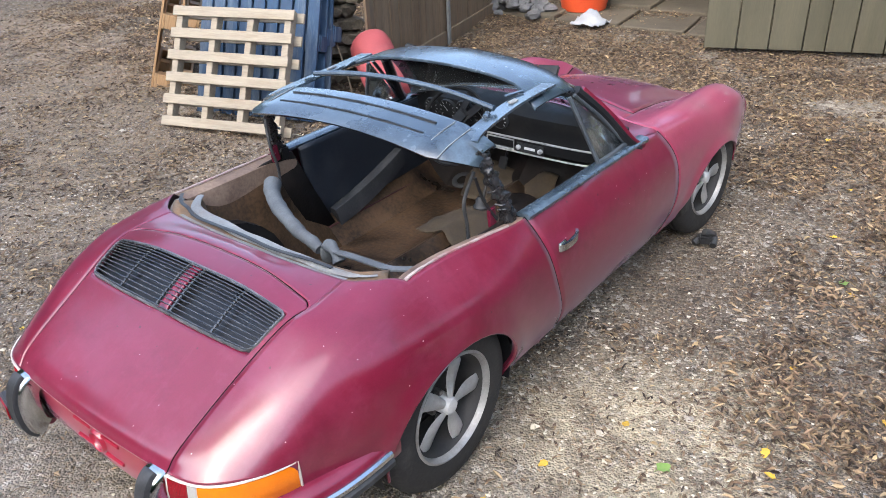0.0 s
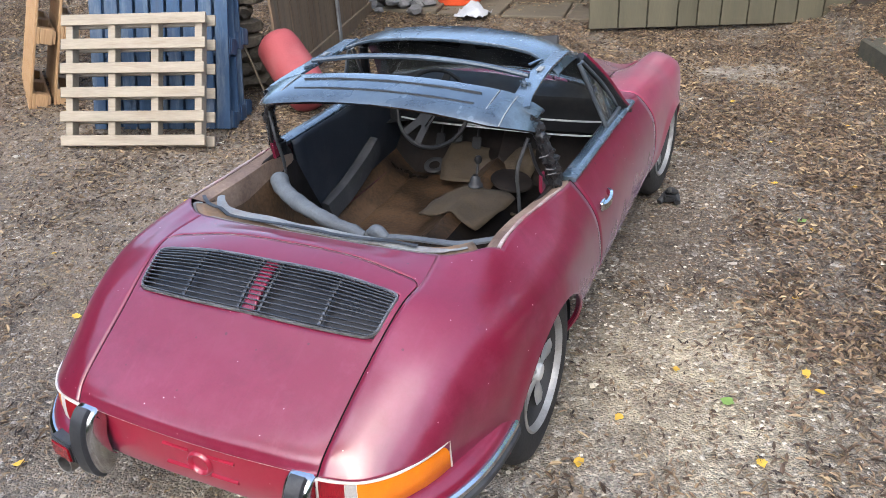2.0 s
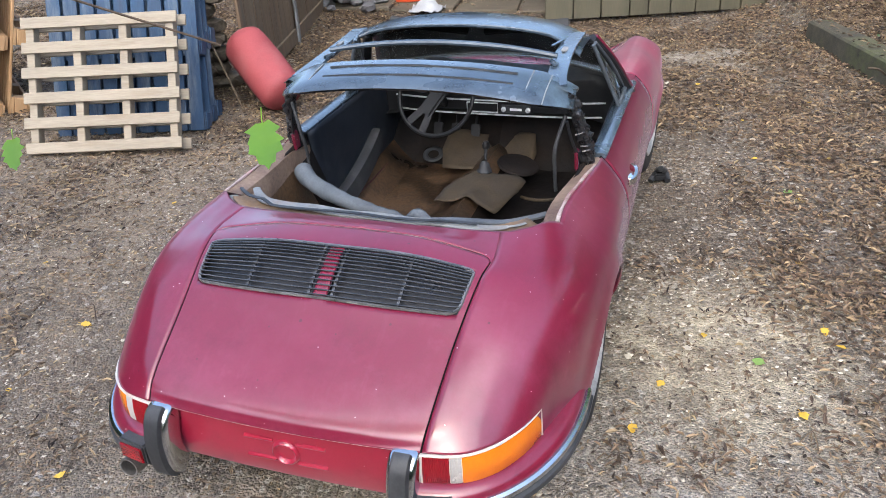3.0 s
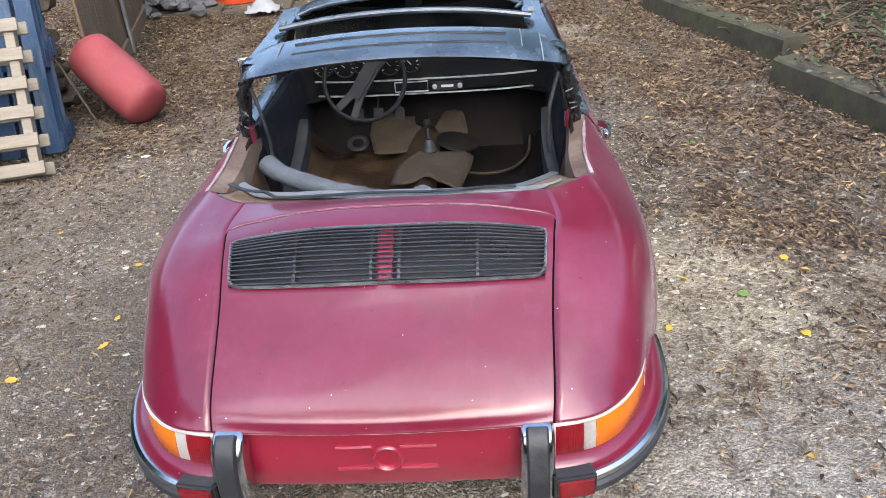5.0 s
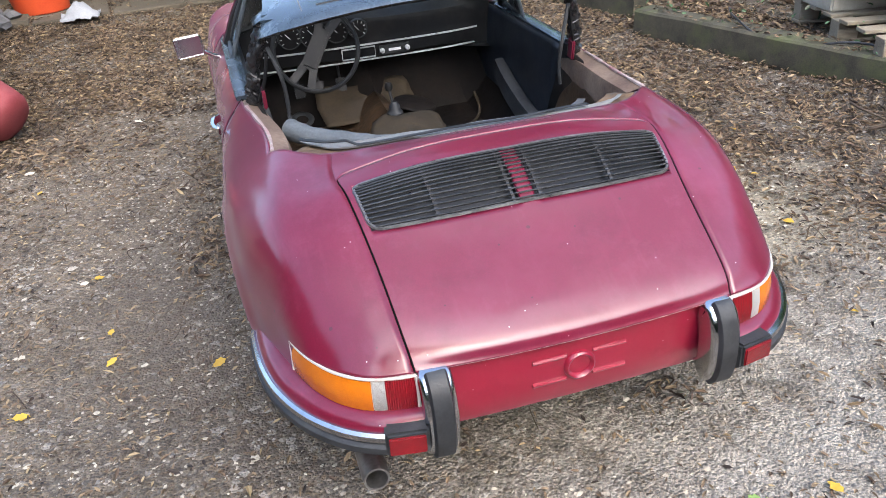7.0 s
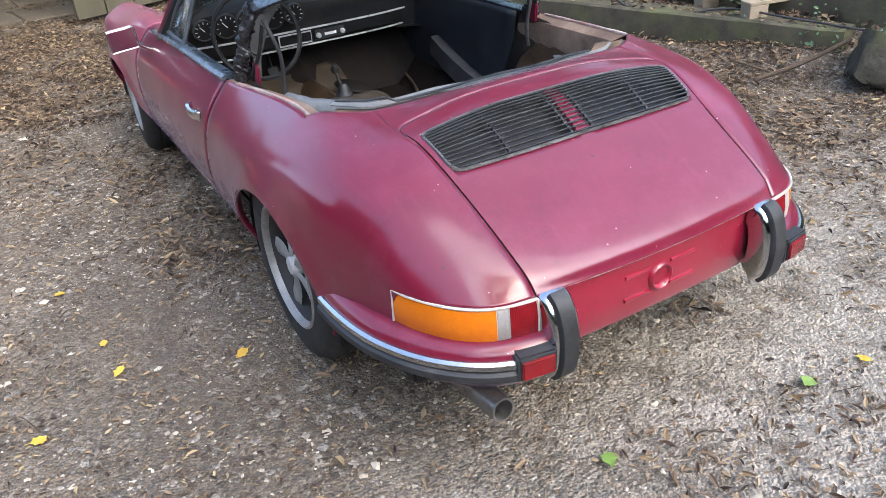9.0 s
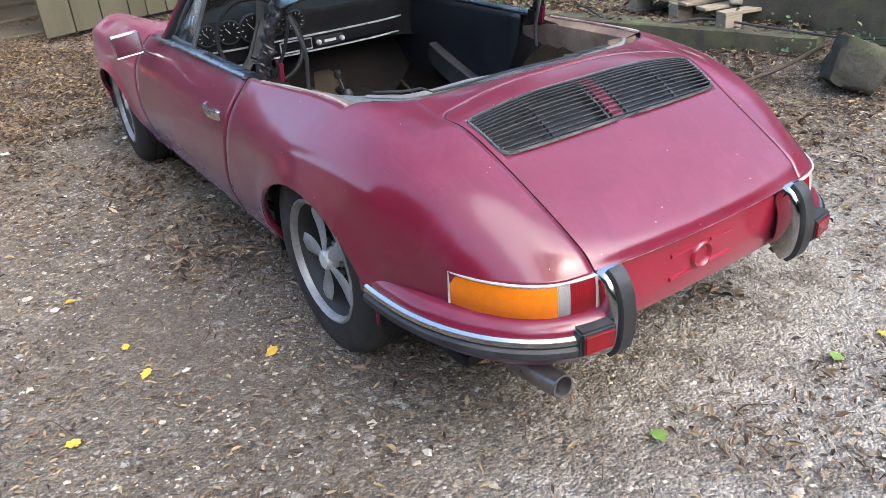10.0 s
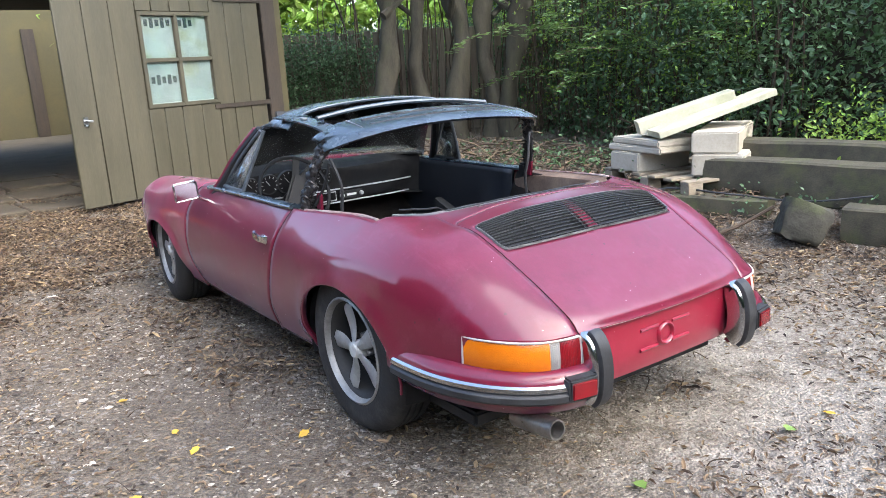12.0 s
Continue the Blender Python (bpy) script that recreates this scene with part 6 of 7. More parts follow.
# ---- timber edging
def sleeper(a, b, z0, z1, width, seed, label="dark mossy railway sleeper edging the yard"):
    d = Vector((b[0] - a[0], b[1] - a[1], 0))
    out = bmesh.new()
    n = 14
    prof = [(-.5, 0), (-.46, .03), (-.5, .5), (-.47, .94), (-.40, 1), (.40, 1), (.47, .95), (.5, .5), (.47, .03), (.44, 0)]
    rings = []
    for i in range(n + 1):
        c = Vector((a[0], a[1], 0)) + d * (i / n)
        side = Vector((d.y, -d.x, 0)).normalized()
        rings.append([out.verts.new(c + side * (p * width + .012 * noise.noise(Vector((i * .6, p * 3 + q, seed)))) + Vector((0, 0, z0 + (z1 - z0) * q + .012 * noise.noise(Vector((i * .5, p * 3, seed + 9)))))) for p, q in prof])
    for r, q in zip(rings, rings[1:]):
        for j in range(len(prof)):
            out.faces.new((r[j], r[(j + 1) % len(prof)], q[(j + 1) % len(prof)], q[j]))
    out.faces.new(rings[0])
    out.faces.new(rings[-1][::-1])
    return solo("sleeper", out, M_SLEEPER, label, "timber", "timber edging", angle=35)


sleeper((2.50, 3.28), (1.89, 5.10), .02, .275, .22, 1)
sleeper((2.30, 2.92), (2.97, .62), -.01, .255, .20, 2)
sleeper((2.93, .08), (3.32, -1.6), .0, .28, .20, 3)
sleeper((3.10, 1.22), (3.58, -1.8), .20, .50, .24, 4, "stacked dark railway sleeper with a mossy top")
sleeper((3.48, 1.22), (3.95, -1.8), .20, .60, .26, 5, "stacked dark railway sleeper behind another")
bm = bmesh.new()
bmesh.ops.create_cube(bm, size=1)
bmesh.ops.subdivide_edges(bm, edges=bm.edges[:], cuts=9, use_grid_fill=True)
turn = pose(2.82, .31, .15, 20, 10, 40)
for v in bm.verts:
    p = v.co * (1 - .22 * max(0, v.co.length - .5))
    p = Vector((p.x * .33, p.y * .30, p.z * .27))
    p += Vector((noise.noise(p * 5), noise.noise(p * 5 + Vector((9, 0, 0))), noise.noise(p * 5 + Vector((0, 9, 0))))) * .035
    p += Vector((noise.noise(p * 22), noise.noise(p * 22 + Vector((9, 0, 0))), noise.noise(p * 22 + Vector((0, 9, 0))))) * .010
    v.co = turn @ p
solo("stone_block", bm, M_MOSSYROCK, "dark mossy boulder at the end of a timber", "stone", angle=80)
bm = bmesh.new()
tube(bm, [(2.72, 2.5, .27), (2.52, 2.15, .30), (2.56, 1.75, .20), (2.75, 1.35, .29), (2.85, .9, .28), (2.98, .4, .26), (3.1, .0, .32)], .007, 8)
solo("hose", bm, M_RUBBER, "thin black hose lying along the timber", "hose")

# ---- cut blocks and boards on a pallet
pp = thing("pallet", "grey pallet under the cream blocks", "pallet")
PM = Matrix.Translation((3.35, 1.55, 0)) @ Matrix.Rotation(radians(-14), 4, "Z")
for i in range(6):
    part("slat", board(1.0, .10, .022, PM @ Matrix.Translation((0, -.5 + i * .2, .345)), .003), M_WOOD, pp)
for y in (-.5, 0, .5):
    part("slat", board(1.0, .10, .022, PM @ Matrix.Translation((0, y, .215)), .003), M_WOOD, pp)
    for x in (-.43, 0, .43):
        part("block", board(.13, .10, .11, PM @ Matrix.Translation((x, y, .28)), .004), M_WOOD, pp)
for sx, sy, sz, x, y, z, turn in ((.55, .36, .155, 3.20, 1.88, .434, -10), (.95, .38, .175, 3.46, 1.30, .444, 24), (.50, .62, .055, 3.18, 1.80, .540, -8), (.52, .60, .055, 3.2, 1.78, .596, -12), (.95, .34, .16, 3.46, 1.36, .612, 27)):
    bm = bmesh.new()
    box(bm, (sx, sy, sz), pose(x, y, z, 0, 0, turn), .012, 2)
    for v in bm.verts:
        v.co += Vector((noise.noise(v.co * 8), noise.noise(v.co * 8 + Vector((5, 0, 0))), noise.noise(v.co * 8 + Vector((0, 5, 0))))) * .006
    solo("cut_block", bm, M_LIMESTONE, "cream cut block stacked on a pallet", "block", "cream blocks")
for a, b, w, h in (((2.95, 1.64, .665), (3.74, 1.16, .945), .28, .05), ((3.04, 1.88, .70), (3.62, 1.40, .915), .20, .11), ((3.3, 1.82, .76), (3.75, 1.45, .86), .12, .05)):
    bm = bmesh.new()
    sweep(bm, [Vector(a).lerp(Vector(b), q) for q in (0, .5, 1)], [(-w / 2, -h / 2), (w / 2, -h / 2), (w / 2, h / 2 - .008), (w / 2 - .008, h / 2), (-w / 2 + .008, h / 2), (-w / 2, h / 2 - .008)])
    solo("pale_board", bm, M_BOARDPALE, "pale greenish board laid across the blocks", "board", "pale boards")


# ---------------------------------------------------------------- foliage
def leaves(points, size, seed, spread=1.0, flat=0.0, droop=.3, narrow=1.0):
    """Vertices and faces of folded leaves at the points (x, y, z)."""
    rng = np.random.default_rng(seed)
    pts = np.asarray(points, float)
    n = len(pts)
    shape = np.array([(0, 0, 0), (.28, .36, .06), (.22, .75, .03), (0, 1.0, -.10), (-.22, .75, .03), (-.28, .36, .06)])
    s = size * rng.uniform(.55, 1.25, n)
    slim = narrow * rng.uniform(.7, 1.3, n) if narrow < 1 else np.ones(n)
    yaw, pitch, roll = rng.uniform(0, 2 * np.pi, n), rng.normal(-droop, .55 * spread, n) * (1 - flat), rng.normal(0, .7 * spread, n) * (1 - flat * .85)
    cy, sy, cp, sp, cr, sr = np.cos(yaw), np.sin(yaw), np.cos(pitch), np.sin(pitch), np.cos(roll), np.sin(roll)
    v = shape[None] * s[:, None, None]
    x, y, z = v[..., 0] * slim[:, None], v[..., 1], v[..., 2] * (1 + .7 * (narrow < 1) * rng.normal(0, 1, n))[:, None]
    x, z = x * cr[:, None] + z * sr[:, None], -x * sr[:, None] + z * cr[:, None]
    y, z = y * cp[:, None] - z * sp[:, None], y * sp[:, None] + z * cp[:, None]
    x, y = x * cy[:, None] - y * sy[:, None], x * sy[:, None] + y * cy[:, None]
    verts = (np.stack([x, y, z], -1) + pts[:, None]).reshape(-1, 3)
    base = np.arange(n)[:, None] * 6
    quads = np.concatenate([base + np.array([[0, 1, 2, 3]]), base + np.array([[0, 3, 4, 5]])])
    return verts, quads


def leaf_mesh(name, points, size, seed, mat, **kw):
    verts, faces = leaves(points, size, seed, **kw)
    me = bpy.data.meshes.new(name)
    me.from_pydata(verts.tolist(), [], faces.tolist())
    me.materials.append(mat)
    me.update()
    return me


def stuff(name, me, label, category):
    return tagged(new(name, me), label, category, kind="stuff")


rng = np.random.default_rng(5)


def hedge_points(path, height, depth, count, seed, low=0.0):
    """Points in clumps on the front of a hedge along a path of (x, y)."""
    r = np.random.default_rng(seed)
    p = np.array(path, float)
    seg = np.linalg.norm(np.diff(p, axis=0), axis=1)
    at = np.r_[0, np.cumsum(seg)]
    clumps = count // 22
    c = r.uniform(0, at[-1], clumps)
    cx, cy = np.interp(c, at, p[:, 0]), np.interp(c, at, p[:, 1])
    i = np.clip(np.searchsorted(at, c) - 1, 0, len(seg) - 1)
    nx, ny = (p[i + 1, 1] - p[i, 1]) / seg[i], -(p[i + 1, 0] - p[i, 0]) / seg[i]
    off = r.uniform(-depth, depth, clumps)
    cz = low + (height - low) * r.uniform(0, 1, clumps) ** .9
    base = np.stack([cx + nx * off, cy + ny * off, cz], -1)
    pts = np.repeat(base, 22, 0) + r.normal(0, 1, (clumps * 22, 3)) * [.17, .17, .13]
    return pts[pts[:, 2] > .02]


HEDGE_N = [(2.6, 11.5), (4.6, 9.4), (6.6, 7.2)]
HEDGE_E = [(6.6, 7.2), (6.3, 5.0), (5.3, 3.2), (5.2, 1.0), (5.6, -1.5), (5.8, -4.5)]
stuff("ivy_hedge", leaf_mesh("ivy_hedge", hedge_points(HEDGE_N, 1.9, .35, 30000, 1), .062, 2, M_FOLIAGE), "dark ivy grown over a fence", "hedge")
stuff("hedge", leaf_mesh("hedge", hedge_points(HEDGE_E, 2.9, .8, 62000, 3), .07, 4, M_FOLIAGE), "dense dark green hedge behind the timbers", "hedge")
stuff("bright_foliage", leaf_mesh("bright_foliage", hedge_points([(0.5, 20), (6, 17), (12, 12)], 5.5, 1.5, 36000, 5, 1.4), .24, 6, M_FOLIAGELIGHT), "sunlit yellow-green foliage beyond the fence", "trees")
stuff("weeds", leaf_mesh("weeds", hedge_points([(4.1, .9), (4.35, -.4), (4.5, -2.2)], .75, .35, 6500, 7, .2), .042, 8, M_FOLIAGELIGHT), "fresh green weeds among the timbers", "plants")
# dark sheets stand in for the shade inside the hedges
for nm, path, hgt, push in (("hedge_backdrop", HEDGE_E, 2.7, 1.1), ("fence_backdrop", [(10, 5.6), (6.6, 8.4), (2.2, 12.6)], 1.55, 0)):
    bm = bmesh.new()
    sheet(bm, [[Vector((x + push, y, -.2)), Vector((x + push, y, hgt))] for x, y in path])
    solo(nm, bm, M_DARKWOOD_AND_SHADE, "deep shade behind the leaves", "backdrop", kind="structure")
# hedges added behind and beside the camera, sized to shape sky reflections
for nm, path, hgt, cnt, sd in (("boundary_hedge", [(6.0, -4.6), (4.0, -8.0), (-3, -9.0), (-9, -7.0)], 3.6, 16000, 11), ("boundary_hedge", [(-9, -7), (-12, -1), (-12, 5)], 7.0, 20000, 13), ("boundary_hedge", [(-12, 5), (-9, 12), (-4.5, 15)], 3.4, 14000, 15)):
    stuff(nm, leaf_mesh(nm, hedge_points(path, hgt, .8, cnt, sd), .2, sd + 1, M_FOLIAGE), "dense green hedge added to shape sky reflections", "hedge")
    # dark sheet painted as the shade behind this hedge
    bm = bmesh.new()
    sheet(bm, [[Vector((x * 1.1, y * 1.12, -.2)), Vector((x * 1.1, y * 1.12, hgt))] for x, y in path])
    solo("boundary_backdrop", bm, M_DARKWOOD_AND_SHADE, "deep shade behind the hedge", "backdrop", kind="structure")

# fence of narrow boards under the ivy
fence = thing("board_fence", "old grey board fence overgrown with ivy", "fence")
FA, FB = (2.2, 9.6), (6.6, 6.1)
for i in range(46):
    c = along(FA, FB, (i + .5) / 46)
    bm = board(.10, .02, 1.75 + random.uniform(-.05, .05), Matrix.Translation((c.x, c.y, .95)) @ Matrix.Rotation(math.atan2(FB[1] - FA[1], FB[0] - FA[0]), 4, "Z"), .003)
    part("board", bm, M_FENCE, fence)


# ---- trees
def tree(name, label, x, y, r, height, lean, seed, limbs):
    ob = thing(name, label, "tree")
    out = bmesh.new()
    bend = [(.10 * math.sin(seed * 3.1 + k * 1.9), .06 * math.cos(seed * 2.3 + k * 2.2)) for k in range(7)]
    pts = [Vector((x + lean[0] * k / 6 + bend[k][0], y + lean[1] * k / 6 + bend[k][1], -.1 + (height + .1) * k / 6)) for k in range(7)]
    sweep(out, spans(pts), ring(r, 14), up=(0, 1, .01), scale=lambda q: .95 - .22 * min(1, q * 5) - .18 * q + .10 * math.sin(q * 17 + seed))
    for v in out.verts:
        v.co += Vector((noise.noise(v.co * 3 + Vector((seed, 0, 0))), noise.noise(v.co * 3 + Vector((0, seed, 0))), 0)) * r * .35
    part("trunk", out, M_BARK, ob, "grey-green bark", angle=60)
    for k in range(limbs):
        q = .35 + .6 * k / max(1, limbs)
        o = pts[1].lerp(pts[6], q)
        a = seed * 2.1 + k * 2.4
        out = bmesh.new()
        tube(out, [o, o + Vector((math.cos(a) * .5, math.sin(a) * .5, .35)), o + Vector((math.cos(a) * 1.2, math.sin(a) * 1.2, .7))], r * .3, 8, scale=lambda q: 1 - .7 * q)
        part("limb", out, M_BARK, ob)
    rr = np.random.default_rng(seed)
    # crown above the view, shifted yardwards to shade the garage end
    cl = rr.normal(0, 1, (60, 3)) * [1.5, 1.3, .6] + [x + lean[0] - 1.1, y + lean[1] - .5, height + .7]
    pts2 = np.repeat(cl, 40, 0) + rr.normal(0, .25, (2400, 3))
    me = leaf_mesh("crown", pts2, .16, seed, M_FOLIAGE)
    crown = new("crown", me)
    crown.parent = ob
    return ob


tree("tree", "grey-barked tree trunk at the fence", 3.72, 6.95, .20, 4.4, (.18, .0), 3, 3)
tree("tree", "slender leaning tree trunk at the fence", 4.10, 6.72, .14, 4.2, (.35, .1), 4, 2)
tree("tree", "forked grey tree trunk at the fence", 4.55, 6.25, .22, 4.3, (-.05, .2), 5, 3)
tree("tree", "dark leaning tree trunk at the fence", 4.75, 6.0, .16, 4.2, (.30, .1), 6, 2)
tree("tree", "pale straight tree trunk at the fence", 5.05, 5.75, .19, 4.4, (.05, .0), 7, 3)
tree("tree", "dark tree beyond the garage", 4.6, 14.0, .22, 5.5, (.5, .0), 8, 3)

wr = np.random.default_rng(77)
clump = [(2.72, .62), (2.95, .35), (3.05, -.05), (2.8, 1.3), (2.62, 2.2), (3.0, .85), (3.3, -.4), (2.45, 2.75)]
stuff("edge_weeds", leaf_mesh("edge_weeds", [(cx + wr.normal(0, .07), cy + wr.normal(0, .07), .22 + abs(wr.normal(0, .07))) for cx, cy in clump for _ in range(22)], .032, 78, M_FOLIAGE), "small weeds growing along the timbers", "plants")
# ivy climbing the fence, hanging vines and leafy sprays between the trunks
stuff("climbing_ivy", leaf_mesh("climbing_ivy", [p for p in hedge_points([(1.9, 9.55), (3.2, 8.5), (4.0, 7.85)], 1.7, .22, 14000, 61, .25)], .055, 62, M_FOLIAGE), "green ivy climbing over the board fence", "ivy")
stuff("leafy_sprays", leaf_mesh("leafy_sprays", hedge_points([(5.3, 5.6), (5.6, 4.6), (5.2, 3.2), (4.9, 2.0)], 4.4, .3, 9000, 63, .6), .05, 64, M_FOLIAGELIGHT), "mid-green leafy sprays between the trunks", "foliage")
vine = bmesh.new()
vr = random.Random(8)
for i in range(150):
    c = along((3.6, 8.2), (5.9, 5.2), vr.random()) if i < 90 else along((5.5, 4.6), (5.0, 1.6), vr.random())
    c.x, c.y = c.x + vr.uniform(-.25, .25), c.y + vr.uniform(-.25, .25)
    top = vr.uniform(1.2, 3.6)
    tube(vine, [(c.x + vr.uniform(-.1, .1), c.y, .1), (c.x + vr.uniform(-.1, .1), c.y + vr.uniform(-.1, .1), top * .35), (c.x + vr.uniform(-.12, .12), c.y + vr.uniform(-.1, .1), top * .7), (c.x + vr.uniform(-.2, .2), c.y, top)], .005 + .012 * vr.random() ** 2, 4)
tagged(solo("vines", vine, M_TWIG, "brown vine stems hanging between the trunks", "vines", smooth=False), kind="stuff")

# arching twigs that carry flat rows of leaves before the dark hedge
spray_leaf, spray_stem, sr = [], bmesh.new(), random.Random(19)
for k in range(34):
    o = Vector((sr.uniform(4.3, 5.3), sr.uniform(2.2, 5.6), sr.uniform(.9, 2.3)))
    a = sr.uniform(math.pi * .75, math.pi * 1.5)
    n, step_ = sr.randint(9, 16), sr.uniform(.05, .075)
    pts, d = [o], Vector((math.cos(a), math.sin(a), .35))
    for i in range(n):
        d.z -= .06
        pts.append(pts[-1] + d.normalized() * step_)
        for side in (1, -1):
            for q in range(2):
                spray_leaf.append(pts[-1] + Vector((-d.y, d.x, 0)) * side * sr.uniform(.015, .13) * (1.1 - i / n) + Vector((0, 0, sr.uniform(-.02, .02))))
    tube(spray_stem, pts[::3], .004, 4)
tagged(solo("spray_stems", spray_stem, M_TWIG, "thin arching twigs before the hedge", "twigs", smooth=False), kind="stuff")
stuff("spray_leaves", leaf_mesh("spray_leaves", [tuple(p) for p in spray_leaf], .075, 91, M_SPRAY, flat=.75, droop=0), "layered mid-green leaves on arching twigs", "foliage")

# brushwood heap under the trees
def sticks(centre, spread, count, length, seed, thin=1.0):
    r = np.random.default_rng(seed)
    out = bmesh.new()
    for i in range(count):
        c = Vector((centre[0] + r.normal(0, spread), centre[1] + r.normal(0, spread), 0))
        c.z = ground_z(c.x, c.y) + abs(r.normal(0, centre[2]))
        d = Vector((r.normal(), r.normal(), r.normal() * .35)).normalized() * length * r.uniform(.4, 1.2)
        tube(out, [c - d / 2, c + Vector((r.normal(0, .04), r.normal(0, .04), .03)), c + d / 2], (.004 + .006 * r.random()) * thin, 4)
    return out


bm = sticks((3.3, 3.8, .14), .55, 110, .42, 3)
tagged(solo("brushwood", bm, M_TWIG, "heap of dead brushwood under the trees", "brushwood", smooth=False), kind="stuff")
stuff("ground_ivy", leaf_mesh("ground_ivy", [(3.55 + rng.normal(0, .4), 3.3 + rng.normal(0, .9), .26 + abs(rng.normal(0, .1))) for _ in range(800)], .05, 21, M_FOLIAGE), "low ivy and weeds on the bank", "plants")

# ---------------------------------------------------------------- litter on the ground
def litter_amount(x, y):
    """How thickly dead leaves lie, 0 to 1."""
    a = smooth(1.0, 1.8, x) * smooth(.45, 1.5, y) * 2.2
    a = max(a, smooth(2.7, 3.5, y) * 1.6 * smooth(6.4, 5.2, y), smooth(1.3, 1.9, x) * smooth(-1.6, .2, y) * .55)
    a = max(a, .55 * smooth(1.6, 2.6, y) * smooth(-.9, -1.4, x), .8 * smooth(1.2, .2, math.hypot((x + 2.5), (y - 2.5))))
    a = max(a, .42 * smooth(.35, .1, abs(x + .78)) * smooth(.3, .9, y) * smooth(2.6, 2.0, y), .8 * smooth(.30, .05, math.hypot(x - 1.0, y + .15)))
    a = max(a, .22 * smooth(-1.5, -2.6, x))
    a = max(a, (.12 + .35 * max(smooth(-1.0, -2.0, x), smooth(.4, 1.4, y))) * smooth(.12, .42, noise.noise(Vector((x * 1.25, y * 1.25, 21))) + .35 * noise.noise(Vector((x * 4, y * 4, 5)))))
    a *= smooth(-9.5, -6.0, x) * (1 - .93 * smooth(1.15, .7, math.hypot((x - 1.02 - .25 * noise.noise(Vector((y * 3, x * 2, 5)))) / .50, (y - 4.72 - .35 * (x - 1.02)) / .17)))
    a = max(a, .9 * smooth(.16, .04, math.hypot(x - .38, (y + .60) * 1.6)))
    return a * (.22 + .95 * smooth(-.32, .28, noise.noise(Vector((x * 1.7, y * 1.7, 8))) + .5 * noise.noise(Vector((x * 4.5, y * 4.5, 3)))))


def scatter(count, region, accept, seed):
    r = np.random.default_rng(seed)
    out = []
    for x, y in zip(r.uniform(region[0], region[1], count * 3), r.uniform(region[2], region[3], count * 3)):
        if r.random() < accept(x, y):
            out.append((x, y))
            if len(out) >= count:
                break
    return out


def lay(points, lift, seed):
    r = np.random.default_rng(seed)
    return [(x, y, ground_z(x, y) + lift * r.random() + .004) for x, y in points]


YARD = (-9.5, 3.0, -2.9, 7.0)
stuff("dead_leaves", leaf_mesh("dead_leaves", lay(scatter(150000, YARD, litter_amount, 31), .02, 1), .040, 32, M_LITTER, flat=.4, droop=0, narrow=.46), "carpet of narrow brown dead leaves", "leaves")
stuff("pale_leaves", leaf_mesh("pale_leaves", lay(scatter(22000, YARD, lambda x, y: .03 + .8 * litter_amount(x, y), 33), .028, 2), .042, 34, M_LITTERPALE, flat=.5, droop=0, narrow=.5), "tan dead leaves on the gravel", "leaves")
stuff("leaf_crumbs", leaf_mesh("leaf_crumbs", lay(scatter(60000, YARD, lambda x, y: (.1 + .3 * smooth(-.5, -2.5, x) + .6 * smooth(-.1, .35, noise.noise(Vector((x * 1.1, y * 1.1, 33))))) * smooth(-9.5, -6.0, x), 35), .006, 3), .026, 36, M_LITTER, flat=.75, droop=0, narrow=.6), "small brown leaf crumbs trodden into the gravel", "leaves")
stuff("tan_crumbs", leaf_mesh("tan_crumbs", lay(scatter(28000, (-6.0, 2.6, -2.9, 5.0), lambda x, y: .12 + .5 * smooth(-.8, -2.2, x), 36), .006, 5), .024, 39, M_LITTERPALE, flat=.75, droop=0, narrow=.6), "small tan leaf crumbs trodden into the gravel", "leaves")
lr = np.random.default_rng(83)
stuff("sleeper_leaves", leaf_mesh("sleeper_leaves", [(2.30 + .67 * q + lr.uniform(-.09, .10), 2.92 - 2.30 * q, .262 + .01 * lr.random()) for q in lr.uniform(.05, .98, 170)] + [(2.50 - .61 * q + lr.uniform(-.10, .10), 3.28 + 1.82 * q, .282 + .01 * lr.random()) for q in lr.uniform(.05, .98, 90)], .044, 84, M_LITTER, flat=.6, droop=0, narrow=.6), "dead leaves lying on the mossy sleepers", "leaves")
stuff("bank_leaves", leaf_mesh("bank_leaves", lay(scatter(4500, (2.2, 4.6, -1.5, 6.0), lambda x, y: .8 if x > kerb_x(y) else 0, 37), .03, 4), .06, 38, M_LITTER, flat=.5, droop=0), "dead leaves on the bank", "leaves")


